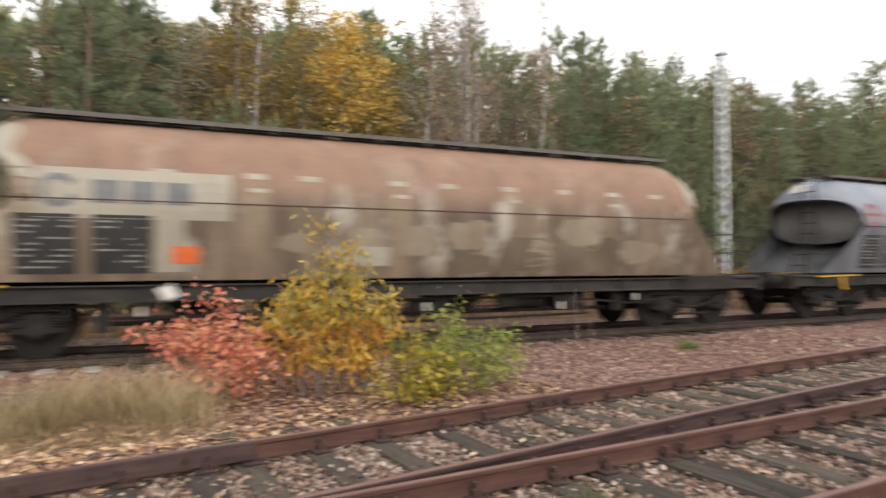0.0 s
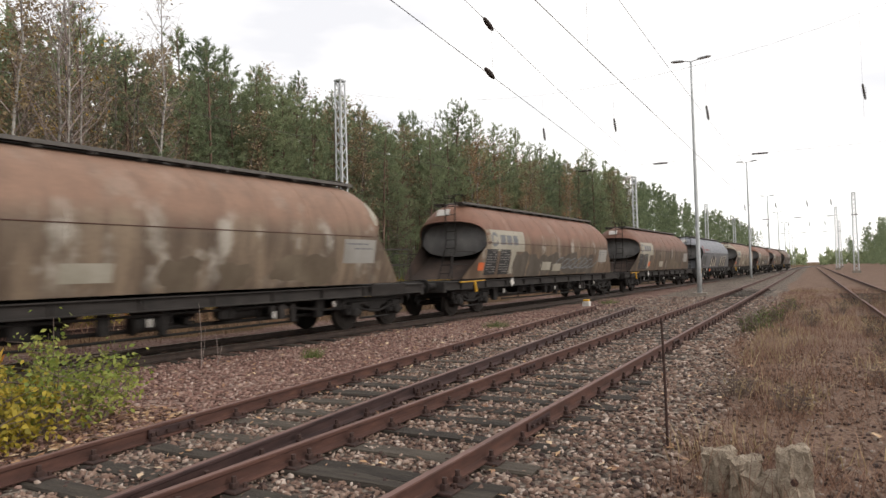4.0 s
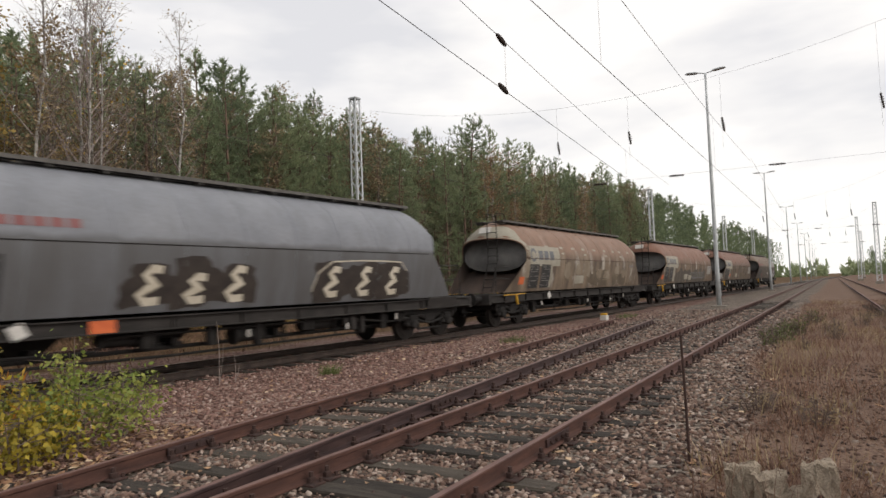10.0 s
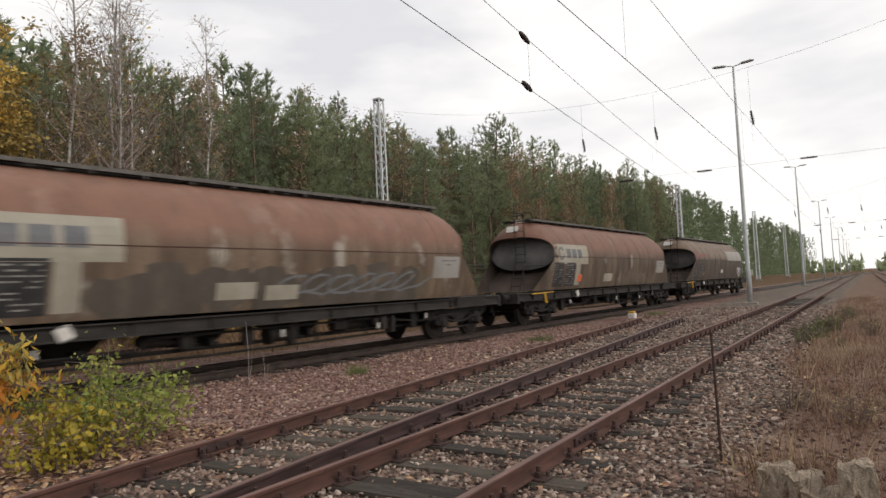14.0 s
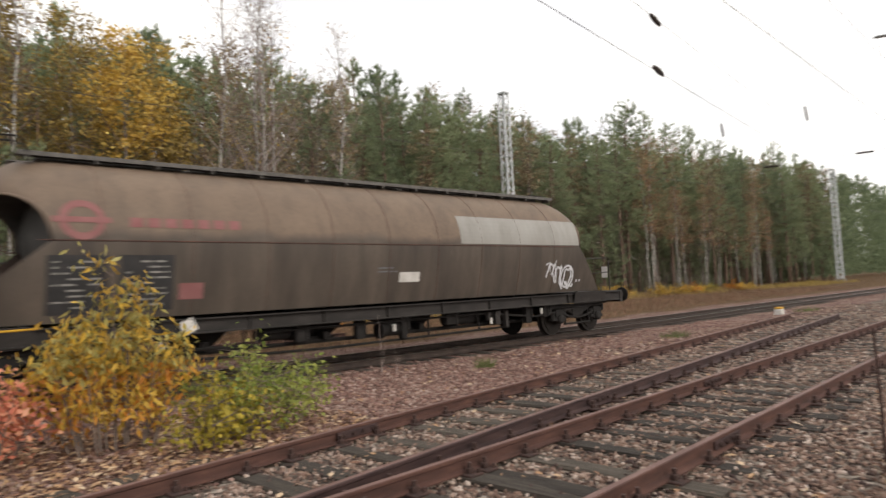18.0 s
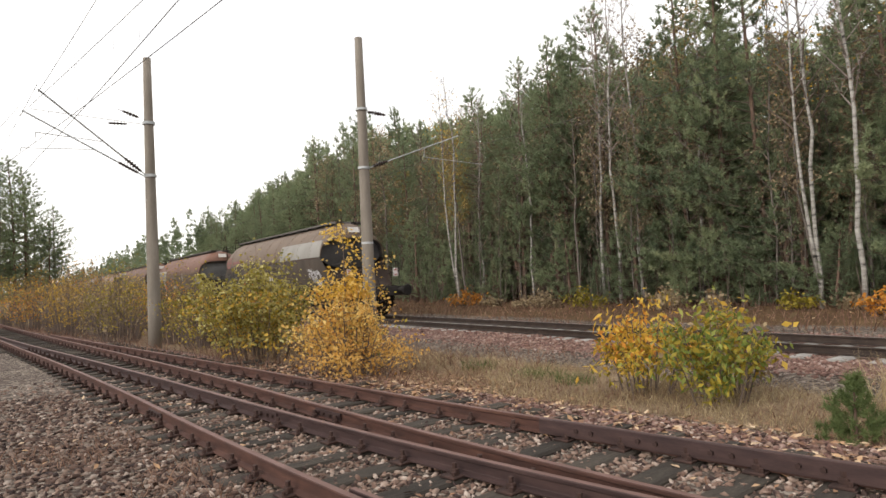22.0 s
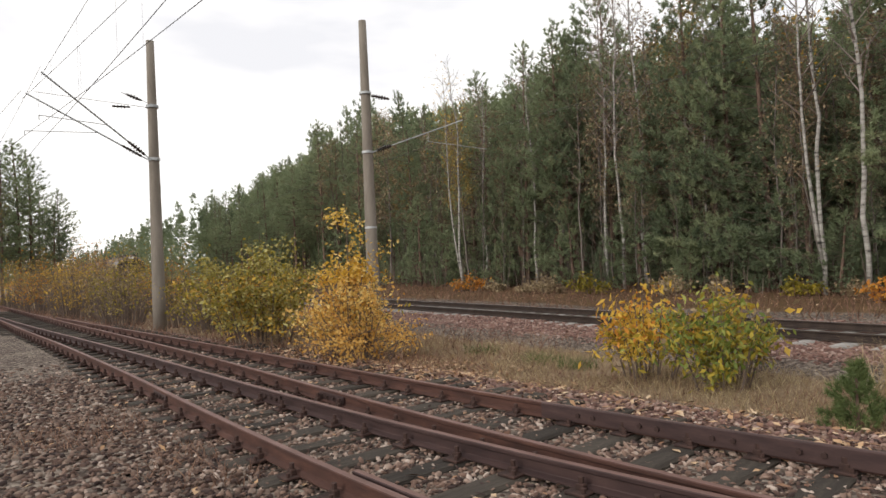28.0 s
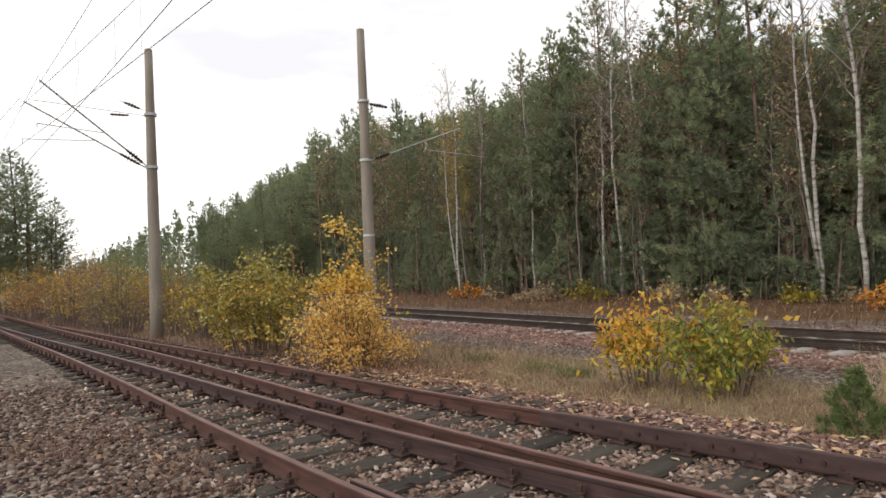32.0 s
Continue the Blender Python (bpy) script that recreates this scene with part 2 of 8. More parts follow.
M = {
    # rail rust in two tones: sides darkened as in shade, tops paler as lit
    "rail_side": mat("rusty_rail_steel", [(0.3, (0.044, 0.023, 0.019)), (0.55, (0.084, 0.040, 0.031)), (0.75, (0.140, 0.069, 0.049))], 5, rough=0.75, metal=0.1, bump=0.25, stretch=(0.5, 3, 3)),
    "rail_top": mat("rusted_rail_top_as_lit", [(0.3, (0.105, 0.058, 0.048)), (0.55, (0.165, 0.094, 0.079)), (0.78, (0.235, 0.150, 0.130))], 5, rough=0.6, metal=0.15, bump=0.15, stretch=(0.5, 3, 3)),
    "rail_dark": mat("dark_oiled_rail_steel", [(0.3, (0.035, 0.022, 0.022)), (0.6, (0.075, 0.045, 0.042)), (0.8, (0.12, 0.075, 0.065))], 5, rough=0.6, metal=0.3, bump=0.2, stretch=(0.5, 3, 3)),
    "rail_used": mat("worn_main_line_rail", [(0.3, (0.03, 0.022, 0.02)), (0.7, (0.075, 0.055, 0.045))], 5, rough=0.5, metal=0.4, bump=0.2),
    "iron": mat("rusted_iron_fastening", [(0.3, (0.024, 0.015, 0.014)), (0.6, (0.060, 0.033, 0.027)), (0.8, (0.10, 0.055, 0.041))], 14, rough=0.85, bump=0.5),
    "sleeper": mat("weathered_oak_sleeper", [(0.22, (0.015, 0.012, 0.010)), (0.45, (0.038, 0.031, 0.025)), (0.68, (0.074, 0.061, 0.048)), (0.86, (0.118, 0.101, 0.080))], 2.6, rough=0.9, bump=0.9, stretch=(6, 0.7, 6), per_object=0.28, fine=0.4),
    "sleeper_c": mat("pale_concrete_sleeper", [(0.3, (0.20, 0.19, 0.175)), (0.7, (0.40, 0.385, 0.36))], 5, rough=0.95, bump=0.3, per_object=0.2),
    "stone": mat("broken_granite_ballast", [(0.10, (0.048, 0.031, 0.028)), (0.3, (0.116, 0.074, 0.058)), (0.5, (0.178, 0.112, 0.086)), (0.68, (0.230, 0.157, 0.122)), (0.85, (0.313, 0.233, 0.189)), (0.97, (0.437, 0.359, 0.307))], 9, rough=0.92, bump=0.3, per_piece=0.95),
    "stone_dark": mat("dark_dirty_gravel", [(0.10, (0.031, 0.020, 0.018)), (0.3, (0.075, 0.047, 0.038)), (0.5, (0.115, 0.072, 0.056)), (0.68, (0.148, 0.101, 0.079)), (0.85, (0.202, 0.151, 0.122)), (0.97, (0.282, 0.232, 0.198))], 9, rough=0.92, bump=0.3, per_piece=0.95),
    "stone_red": mat("reddish_crushed_ballast", [(0.10, (0.075, 0.042, 0.036)), (0.35, (0.165, 0.092, 0.075)), (0.6, (0.235, 0.140, 0.115)), (0.8, (0.31, 0.215, 0.18)), (0.95, (0.42, 0.34, 0.30))], 9, rough=0.92, bump=0.3, per_piece=0.7),
    "concrete": mat("weathered_concrete", [(0.3, (0.164, 0.143, 0.119)), (0.55, (0.238, 0.209, 0.176)), (0.75, (0.303, 0.275, 0.238))], 2.2, rough=0.92, bump=0.35, stretch=(2, 2, 0.35)),
    "concrete_old": mat("crumbling_mossy_concrete", [(0.25, (0.12, 0.098, 0.075)), (0.5, (0.29, 0.236, 0.180)), (0.75, (0.45, 0.385, 0.31))], 9, rough=0.95, bump=1.0, dist=0.03, fine=0.45),
    "galv": mat("galvanised_steel", [(0.3, (0.34, 0.36, 0.37)), (0.7, (0.52, 0.54, 0.55))], 3, rough=0.5, metal=0.35, bump=0.1),
    "galv_pale": mat("pale_zinc_coated_steel", [(0.3, (0.46, 0.48, 0.50)), (0.7, (0.62, 0.64, 0.66))], 2, rough=0.6, metal=0.1, bump=0.1),
    "wire": mat("dark_copper_wire", [(0.3, (0.05, 0.05, 0.05)), (0.7, (0.09, 0.088, 0.085))], 4, rough=0.5, metal=0.3, bump=0),
    "insulator": mat("brown_glazed_porcelain", [(0.3, (0.028, 0.02, 0.017)), (0.7, (0.05, 0.035, 0.028))], 8, rough=0.25, bump=0.05),
    "steel_dark": mat("grimy_black_underframe_steel", [(0.3, (0.007, 0.006, 0.0055)), (0.55, (0.015, 0.013, 0.012)), (0.8, (0.034, 0.029, 0.026))], 4, rough=0.8, bump=0.4),
    "steel_sole": mat("dusty_grey_frame_steel", [(0.3, (0.014, 0.013, 0.012)), (0.55, (0.030, 0.026, 0.024)), (0.8, (0.056, 0.049, 0.046))], 3, rough=0.8, bump=0.3, stretch=(0.6, 1, 2)),
    "wheel": mat("brake_dust_wheel_steel", [(0.3, (0.010, 0.008, 0.007)), (0.7, (0.026, 0.021, 0.018))], 6, rough=0.8, metal=0.2, bump=0.3),
    "tread": mat("polished_wheel_tread", [(0.3, (0.25, 0.24, 0.23)), (0.7, (0.4, 0.39, 0.37))], 6, rough=0.35, metal=0.9, bump=0.05),
    "walkway": mat("grey_roof_walkway_grating", [(0.3, (0.055, 0.050, 0.047)), (0.7, (0.15, 0.14, 0.13))], 8, rough=0.8, bump=0.4),
    "yellow": mat("chipped_yellow_paint", [(0.3, (0.400, 0.208, 0.016)), (0.7, (0.576, 0.336, 0.032))], 7, rough=0.6, bump=0.15),
    "orange": mat("orange_warning_plate", [(0.3, (0.45, 0.09, 0.03)), (0.7, (0.62, 0.15, 0.05))], 6, rough=0.6, bump=0.1),
    "white": mat("dirty_white_paint", [(0.3, (0.42, 0.40, 0.37)), (0.7, (0.62, 0.60, 0.57))], 5, rough=0.65, bump=0.1),
    "white_band": mat("greyish_white_repainted_band", [(0.3, (0.215, 0.205, 0.187)), (0.7, (0.30, 0.29, 0.27))], 1.2, rough=0.65, bump=0.1, stretch=(2, 2, 0.3)),
    "black": mat("faded_black_paint", [(0.3, (0.016, 0.016, 0.017)), (0.7, (0.040, 0.038, 0.038))], 5, rough=0.6, bump=0.1),
    "red": mat("faded_red_paint", [(0.3, (0.33, 0.07, 0.06)), (0.7, (0.42, 0.11, 0.095))], 4, rough=0.7, bump=0.1),
    "red_dust": mat("dusty_dull_red_lettering", [(0.3, (0.185, 0.07, 0.07)), (0.7, (0.24, 0.11, 0.105))], 3, rough=0.75, bump=0.1),
    "graf_w": mat("silver_white_spray_paint", [(0.3, (0.40, 0.40, 0.42)), (0.7, (0.62, 0.62, 0.64))], 5, rough=0.55, bump=0.05),
    "graf_d": mat("dark_brown_spray_paint", [(0.3, (0.025, 0.020, 0.018)), (0.7, (0.052, 0.041, 0.035))], 4, rough=0.65, bump=0.05),
    "graf_t": mat("cream_spray_paint", [(0.3, (0.42, 0.37, 0.29)), (0.7, (0.58, 0.53, 0.44))], 4, rough=0.65, bump=0.05),
    "panel_w": mat("cream_faded_lettering_panel", [(0.3, (0.240, 0.220, 0.172)), (0.7, (0.352, 0.328, 0.276))], 1.6, rough=0.7, bump=0.1),
    "writing": mat("dull_white_stencil_paint", [(0.3, (0.15, 0.145, 0.135)), (0.7, (0.26, 0.25, 0.235))], 6, rough=0.7, bump=0.05),
    "wash_cream": mat("cream_chalky_wash", [(0.3, (0.165, 0.125, 0.09)), (0.55, (0.225, 0.185, 0.138)), (0.75, (0.30, 0.265, 0.21))], 1.6, rough=0.75, bump=0.1, stretch=(1.5, 1.5, 0.6)),
    "panel_t": mat("grey_faded_lettering", [(0.3, (0.10, 0.105, 0.115)), (0.7, (0.165, 0.165, 0.17))], 4, rough=0.7, bump=0.1),
    "grime": mat("dark_washed_overpaint", [(0.3, (0.055, 0.045, 0.036)), (0.55, (0.085, 0.072, 0.058)), (0.75, (0.125, 0.105, 0.085))], 1.8, rough=0.75, bump=0.1, stretch=(1.5, 1.5, 0.5)),
    "grime_soft": mat("brown_dirt_wash", [(0.3, (0.085, 0.064, 0.045)), (0.55, (0.125, 0.098, 0.07)), (0.75, (0.18, 0.145, 0.105))], 1.8, rough=0.75, bump=0.1, stretch=(1.5, 1.5, 0.5)),
    "ring_grey": mat("grey_weld_bead", [(0.3, (0.15, 0.16, 0.18)), (0.7, (0.22, 0.235, 0.265))], 4, rough=0.65, bump=0.1),
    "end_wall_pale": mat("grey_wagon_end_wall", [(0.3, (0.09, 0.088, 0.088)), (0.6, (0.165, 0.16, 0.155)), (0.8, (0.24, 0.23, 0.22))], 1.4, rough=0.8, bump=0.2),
    # darker copy of the wall grey: the hood recess's shade is in the colour
    "end_wall": mat("shaded_wagon_end_wall", [(0.3, (0.035, 0.033, 0.033)), (0.6, (0.075, 0.071, 0.069)), (0.8, (0.12, 0.11, 0.105))], 1.4, rough=0.8, bump=0.2),
    "bark_pine": mat("pine_bark", [(0.3, (0.086, 0.060, 0.048)), (0.55, (0.172, 0.113, 0.085)), (0.8, (0.265, 0.172, 0.127))], 3, rough=0.95, bump=0.9, stretch=(3, 3, 0.8)),
    "bark_birch": mat("white_birch_bark", [(0.36, (0.03, 0.027, 0.025)), (0.44, (0.25, 0.235, 0.215)), (0.72, (0.50, 0.48, 0.44))], 4.5, rough=0.85, bump=0.3, stretch=(0.7, 0.7, 2.2), fine=0.3),
    "twig": mat("grey_brown_twigs", [(0.3, (0.095, 0.070, 0.058)), (0.7, (0.20, 0.155, 0.13))], 4, rough=0.95, bump=0.2),
    "needle": mat("pine_needles", [(0.12, (0.097, 0.124, 0.080)), (0.35, (0.184, 0.230, 0.138)), (0.6, (0.280, 0.332, 0.190)), (0.9, (0.390, 0.415, 0.240))], 0.6, rough=0.7, bump=0, per_object=0.4, per_piece=0.24, see_through=0.5),
    "needle_young": mat("young_pine_needles", [(0.12, (0.055, 0.085, 0.030)), (0.45, (0.115, 0.155, 0.055)), (0.85, (0.20, 0.24, 0.095))], 1.5, rough=0.7, bump=0, per_piece=0.3, see_through=0.35),
    "twig_pine": mat("grey_brown_pine_twigs", [(0.3, (0.085, 0.06, 0.05)), (0.7, (0.18, 0.125, 0.10))], 4, rough=0.95, bump=0.2),
    "bark_grey": mat("dull_grey_birch_bark", [(0.30, (0.055, 0.045, 0.04)), (0.5, (0.15, 0.13, 0.115)), (0.8, (0.28, 0.255, 0.23))], 2.4, rough=0.9, bump=0.3, stretch=(0.6, 0.6, 2.6), fine=0.35),
    "leaf_y": mat("yellow_autumn_leaves", [(0.15, (0.24, 0.15, 0.03)), (0.45, (0.50, 0.31, 0.05)), (0.75, (0.70, 0.47, 0.09))], 0.8, rough=0.65, bump=0, per_object=0.2, per_piece=0.5, see_through=0.3),
    "leaf_yd": mat("dull_yellow_birch_leaves", [(0.15, (0.15, 0.105, 0.03)), (0.45, (0.31, 0.215, 0.06)), (0.75, (0.44, 0.33, 0.11))], 0.8, rough=0.7, bump=0, per_object=0.25, per_piece=0.5, see_through=0.3),
    "twig_pale": mat("pale_grey_birch_twigs", [(0.3, (0.182, 0.143, 0.130)), (0.7, (0.351, 0.293, 0.267))], 4, rough=0.95, bump=0.2),
    "leaf_bright": mat("bright_yellow_autumn_leaves", [(0.15, (0.38, 0.21, 0.03)), (0.45, (0.66, 0.42, 0.06)), (0.75, (0.82, 0.58, 0.12))], 0.8, rough=0.65, bump=0, per_piece=0.5, see_through=0.5),
    "leaf_yo": mat("yellow_orange_tree_leaves", [(0.15, (0.34, 0.19, 0.04)), (0.45, (0.58, 0.37, 0.07)), (0.75, (0.72, 0.54, 0.16))], 0.8, rough=0.65, bump=0, per_object=0.2, per_piece=0.5, see_through=0.4),
    "leaf_o": mat("orange_autumn_leaves", [(0.15, (0.34, 0.12, 0.02)), (0.45, (0.56, 0.23, 0.035)), (0.75, (0.68, 0.36, 0.07))], 0.8, rough=0.65, bump=0, per_object=0.15, per_piece=0.5, see_through=0.3),
    "leaf_r": mat("salmon_red_autumn_leaves", [(0.15, (0.40, 0.11, 0.065)), (0.45, (0.64, 0.22, 0.14)), (0.75, (0.74, 0.38, 0.24))], 0.8, rough=0.65, bump=0, per_piece=0.55, see_through=0.3),
    "leaf_g": mat("pale_green_leaves", [(0.15, (0.07, 0.11, 0.02)), (0.45, (0.17, 0.22, 0.045)), (0.75, (0.32, 0.33, 0.08))], 0.8, rough=0.6, bump=0, per_object=0.15, per_piece=0.5, see_through=0.3),
    "leaf_yg": mat("yellow_green_leaves", [(0.15, (0.11, 0.105, 0.015)), (0.45, (0.27, 0.22, 0.03)), (0.75, (0.47, 0.36, 0.05))], 0.8, rough=0.6, bump=0, per_object=0.2, per_piece=0.5, see_through=0.3),
    "leaf_b": mat("withered_brown_leaves", [(0.15, (0.13, 0.095, 0.06)), (0.45, (0.25, 0.185, 0.11)), (0.75, (0.40, 0.31, 0.185))], 0.8, rough=0.75, bump=0, per_object=0.25, per_piece=0.5, see_through=0.25),
    "leaf_olive": mat("pale_olive_leaves", [(0.15, (0.17, 0.145, 0.04)), (0.45, (0.34, 0.29, 0.08)), (0.75, (0.52, 0.47, 0.19))], 0.8, rough=0.6, bump=0, per_piece=0.5, see_through=0.4),
    "leaf_gold": mat("pale_golden_birch_leaves", [(0.15, (0.52, 0.32, 0.07)), (0.45, (0.76, 0.53, 0.15)), (0.75, (0.88, 0.70, 0.30))], 0.8, rough=0.65, bump=0, per_piece=0.5, see_through=0.5),
    "leaf_apricot": mat("apricot_autumn_leaves", [(0.15, (0.44, 0.21, 0.05)), (0.45, (0.68, 0.39, 0.095)), (0.75, (0.80, 0.55, 0.19))], 0.8, rough=0.65, bump=0, per_piece=0.5, see_through=0.45),
    "leaf_rust": mat("rust_brown_birch_leaves", [(0.15, (0.16, 0.095, 0.055)), (0.45, (0.31, 0.19, 0.105)), (0.75, (0.45, 0.31, 0.18))], 0.8, rough=0.75, bump=0, per_object=0.25, per_piece=0.4, see_through=0.3),
    "leaf_fallen": mat("fallen_leaves", [(0.15, (0.13, 0.066, 0.042)), (0.4, (0.265, 0.145, 0.085)), (0.65, (0.40, 0.245, 0.13)), (0.9, (0.53, 0.40, 0.27))], 2.0, rough=0.75, bump=0, per_piece=0.8),
    "grass_tan": mat("dry_straw_grass", [(0.2, (0.172, 0.121, 0.063)), (0.5, (0.356, 0.270, 0.155)), (0.8, (0.529, 0.437, 0.276))], 0.7, rough=0.85, bump=0, per_piece=0.45, see_through=0.25),
    "grass_rust": mat("rusty_dead_weeds", [(0.2, (0.080, 0.043, 0.031)), (0.5, (0.185, 0.103, 0.072)), (0.8, (0.33, 0.207, 0.142))], 0.5, rough=0.9, bump=0, per_piece=0.55, see_through=0.2),
    "grass_green": mat("green_grass_tuft", [(0.2, (0.045, 0.065, 0.02)), (0.5, (0.105, 0.135, 0.045)), (0.8, (0.2, 0.21, 0.085))], 0.7, rough=0.8, bump=0, per_piece=0.5, see_through=0.25),
    "lamp_red": mat("red_white_tail_board", [(0.3, (0.60, 0.57, 0.55)), (0.7, (0.75, 0.72, 0.7))], 5, rough=0.5, bump=0.05),
}


# ---- geometry helpers ----
def mesh_from(name, verts, faces, material, smooth=False):
    me = bpy.data.meshes.new(name)
    me.from_pydata([tuple(v) for v in verts], [], [tuple(f) for f in faces])
    me.materials.append(material)
    if smooth:
        me.polygons.foreach_set("use_smooth", [True] * len(me.polygons))
    me.update()
    return me


def add(name, me, parent=None, m=None, label=""):
    ob = new(name, me)
    ob.parent = parent
    if m is not None:
        ob.matrix_basis = m
    if label:
        tagged(ob, label=label)
    return ob


def part(name, bm, material, parent, label="", m=None, smooth=False):
    me = bpy.data.meshes.new(name)
    bm.to_mesh(me)
    bm.free()
    me.materials.append(material)
    if smooth:
        me.polygons.foreach_set("use_smooth", [True] * len(me.polygons))
    return add(name, me, parent, m, label)


def bm_mesh(name, bm, material, smooth=False):
    me = bpy.data.meshes.new(name)
    bm.to_mesh(me)
    bm.free()
    me.materials.append(material)
    if smooth:
        me.polygons.foreach_set("use_smooth", [True] * len(me.polygons))
    return me


def box_bm(boxes, bevel=0.0):
    """boxes: (cx, cy, cz, sx, sy, sz) or with a matrix as seventh."""
    bm = bmesh.new()
    for b in boxes:
        m = Matrix.Translation(b[:3]) @ (b[6] if len(b) > 6 else Matrix.Identity(4)) @ Matrix.Diagonal((b[3], b[4], b[5], 1))
        bmesh.ops.create_cube(bm, size=1, matrix=m)
    if bevel:
        bmesh.ops.bevel(bm, geom=bm.edges[:], offset=bevel, segments=1, affect="EDGES")
    return bm


def tube(points, radii, sides=6):
    """Verts and faces of a tube along points; a radius for each."""
    vs, fs = [], []
    pts = [Vector(p) for p in points]
    ref = Vector((0.31, 0.17, 0.93))
    for i, p in enumerate(pts):
        d = (pts[min(i + 1, len(pts) - 1)] - pts[max(i - 1, 0)]).normalized()
        a = d.cross(ref)
        if a.length < 0.05:
            a = d.cross(Vector((1, 0, 0)))
        a.normalize()
        b = d.cross(a)
        for k in range(sides):
            t = 2 * math.pi * k / sides
            vs.append(p + (a * math.cos(t) + b * math.sin(t)) * radii[i])
    for i in range(len(pts) - 1):
        for k in range(sides):
            n = (k + 1) % sides
            fs.append((i * sides + k, i * sides + n, (i + 1) * sides + n, (i + 1) * sides + k))
    fs.append(tuple(range(sides))[::-1])
    fs.append(tuple(range((len(pts) - 1) * sides, len(pts) * sides)))
    return vs, fs


def tubes(runs, sides=6):
    vs, fs = [], []
    for points, radii in runs:
        v, f = tube(points, radii if isinstance(radii, (list, tuple)) else [radii] * len(points), sides)
        k = len(vs)
        vs += v
        fs += [tuple(i + k for i in q) for q in f]
    return vs, fs


def cyl_bm(items, sides=16, bevel=0.0):
    """items: (start, end, radius) solid cylinders."""
    vs, fs = tubes([((a, b), r) for a, b, r in items], sides)
    bm = bmesh.new()
    bv = [bm.verts.new(v) for v in vs]
    for f in fs:
        bm.faces.new([bv[i] for i in f])
    return bm


# ---- the plan: lines of the tracks, metres; x runs along the near tracks, y away from them ----
RAIL = 0.17          # height of the near rails' heads over the ground
GAUGE = 1.505


def main_y(x):
    """Centre line of the line that the train runs on: straight, then a slow bend away."""
    y = 12.0 - 0.045 * (x - 10)
    if x < 15:
        y += 0.5 * 0.0030 * (15 - max(x, -15)) ** 2
    if x < -15:
        y += 0.0030 * 30 * (-15 - x)
    return y


def main_z(x):
    t = min(max(-x / 20, 0), 1)
    return RAIL + 0.07 * t * t * (3 - 2 * t)


def eased(knots, x):
    """A smooth line through a few knots (x, y), straight beyond them."""
    k = 0
    while k < len(knots) - 2 and x > knots[k + 1][0]:
        k += 1
    (xa, ya), (xb, yb) = knots[k], knots[k + 1]
    chord = (yb - ya) / (xb - xa)
    ma = chord if k == 0 else (yb - knots[k - 1][1]) / (xb - knots[k - 1][0])
    mb = chord if k == len(knots) - 2 else (knots[k + 2][1] - ya) / (knots[k + 2][0] - xa)
    if x <= xa:
        return ya + ma * (x - xa)
    if x >= xb:
        return yb + mb * (x - xb)
    u, w = (x - xa) / (xb - xa), xb - xa
    return ya * (1 - u) ** 2 * (1 + 2 * u) + yb * u * u * (3 - 2 * u) + ma * w * u * (1 - u) ** 2 - mb * w * u * u * (1 - u)


def near_y(x):
    """Near rail of the nearer siding: straight, then curving away through the turnout."""
    return eased(((-40, 4.45), (-26, 3.74), (-17, 3.36), (-11, 3.03), (-7, 2.74), (-4, 2.575), (-1, 2.53), (3, 2.56), (30, 2.60)), x)


def far_y(x):
    """Near rail of the siding that branches off."""
    return eased(((-40, 4.5), (-26, 4.10), (-18, 4.0), (-12, 3.89), (-8, 3.78), (-5, 3.755), (-2, 3.87), (2, 4.22), (6.3, 4.64), (12, 5.05), (26, 6.1)), x)


def side_y(x):
    """Near rail (the farther from the line) of the siding beyond the weeds."""
    return -1.62 + 0.0055 * (x - 22)


def heading(fn, x):
    return math.atan2(fn(x + 0.5) - fn(x - 0.5), 1.0)


# ---- ground ----
def graded(lo, hi, fine_lo, fine_hi, step, grow=1.18):
    mid = list(np.arange(fine_lo, fine_hi + step / 2, step))
    up, s = [mid[-1]], step
    while up[-1] < hi:
        s *= grow
        up.append(up[-1] + s)
    down, s = [mid[0]], step
    while down[-1] > lo:
        s *= grow
        down.append(down[-1] - s)
    return np.array(down[:0:-1] + mid + up[1:])


def bump_at(x, y):
    return 0.035 * noise.noise((x * 0.35, y * 0.35, 0)) + 0.02 * noise.noise((x * 1.3, y * 1.3, 4))


def smooth01(v):
    v = min(max(v, 0.0), 1.0)
    return v * v * (3 - 2 * v)


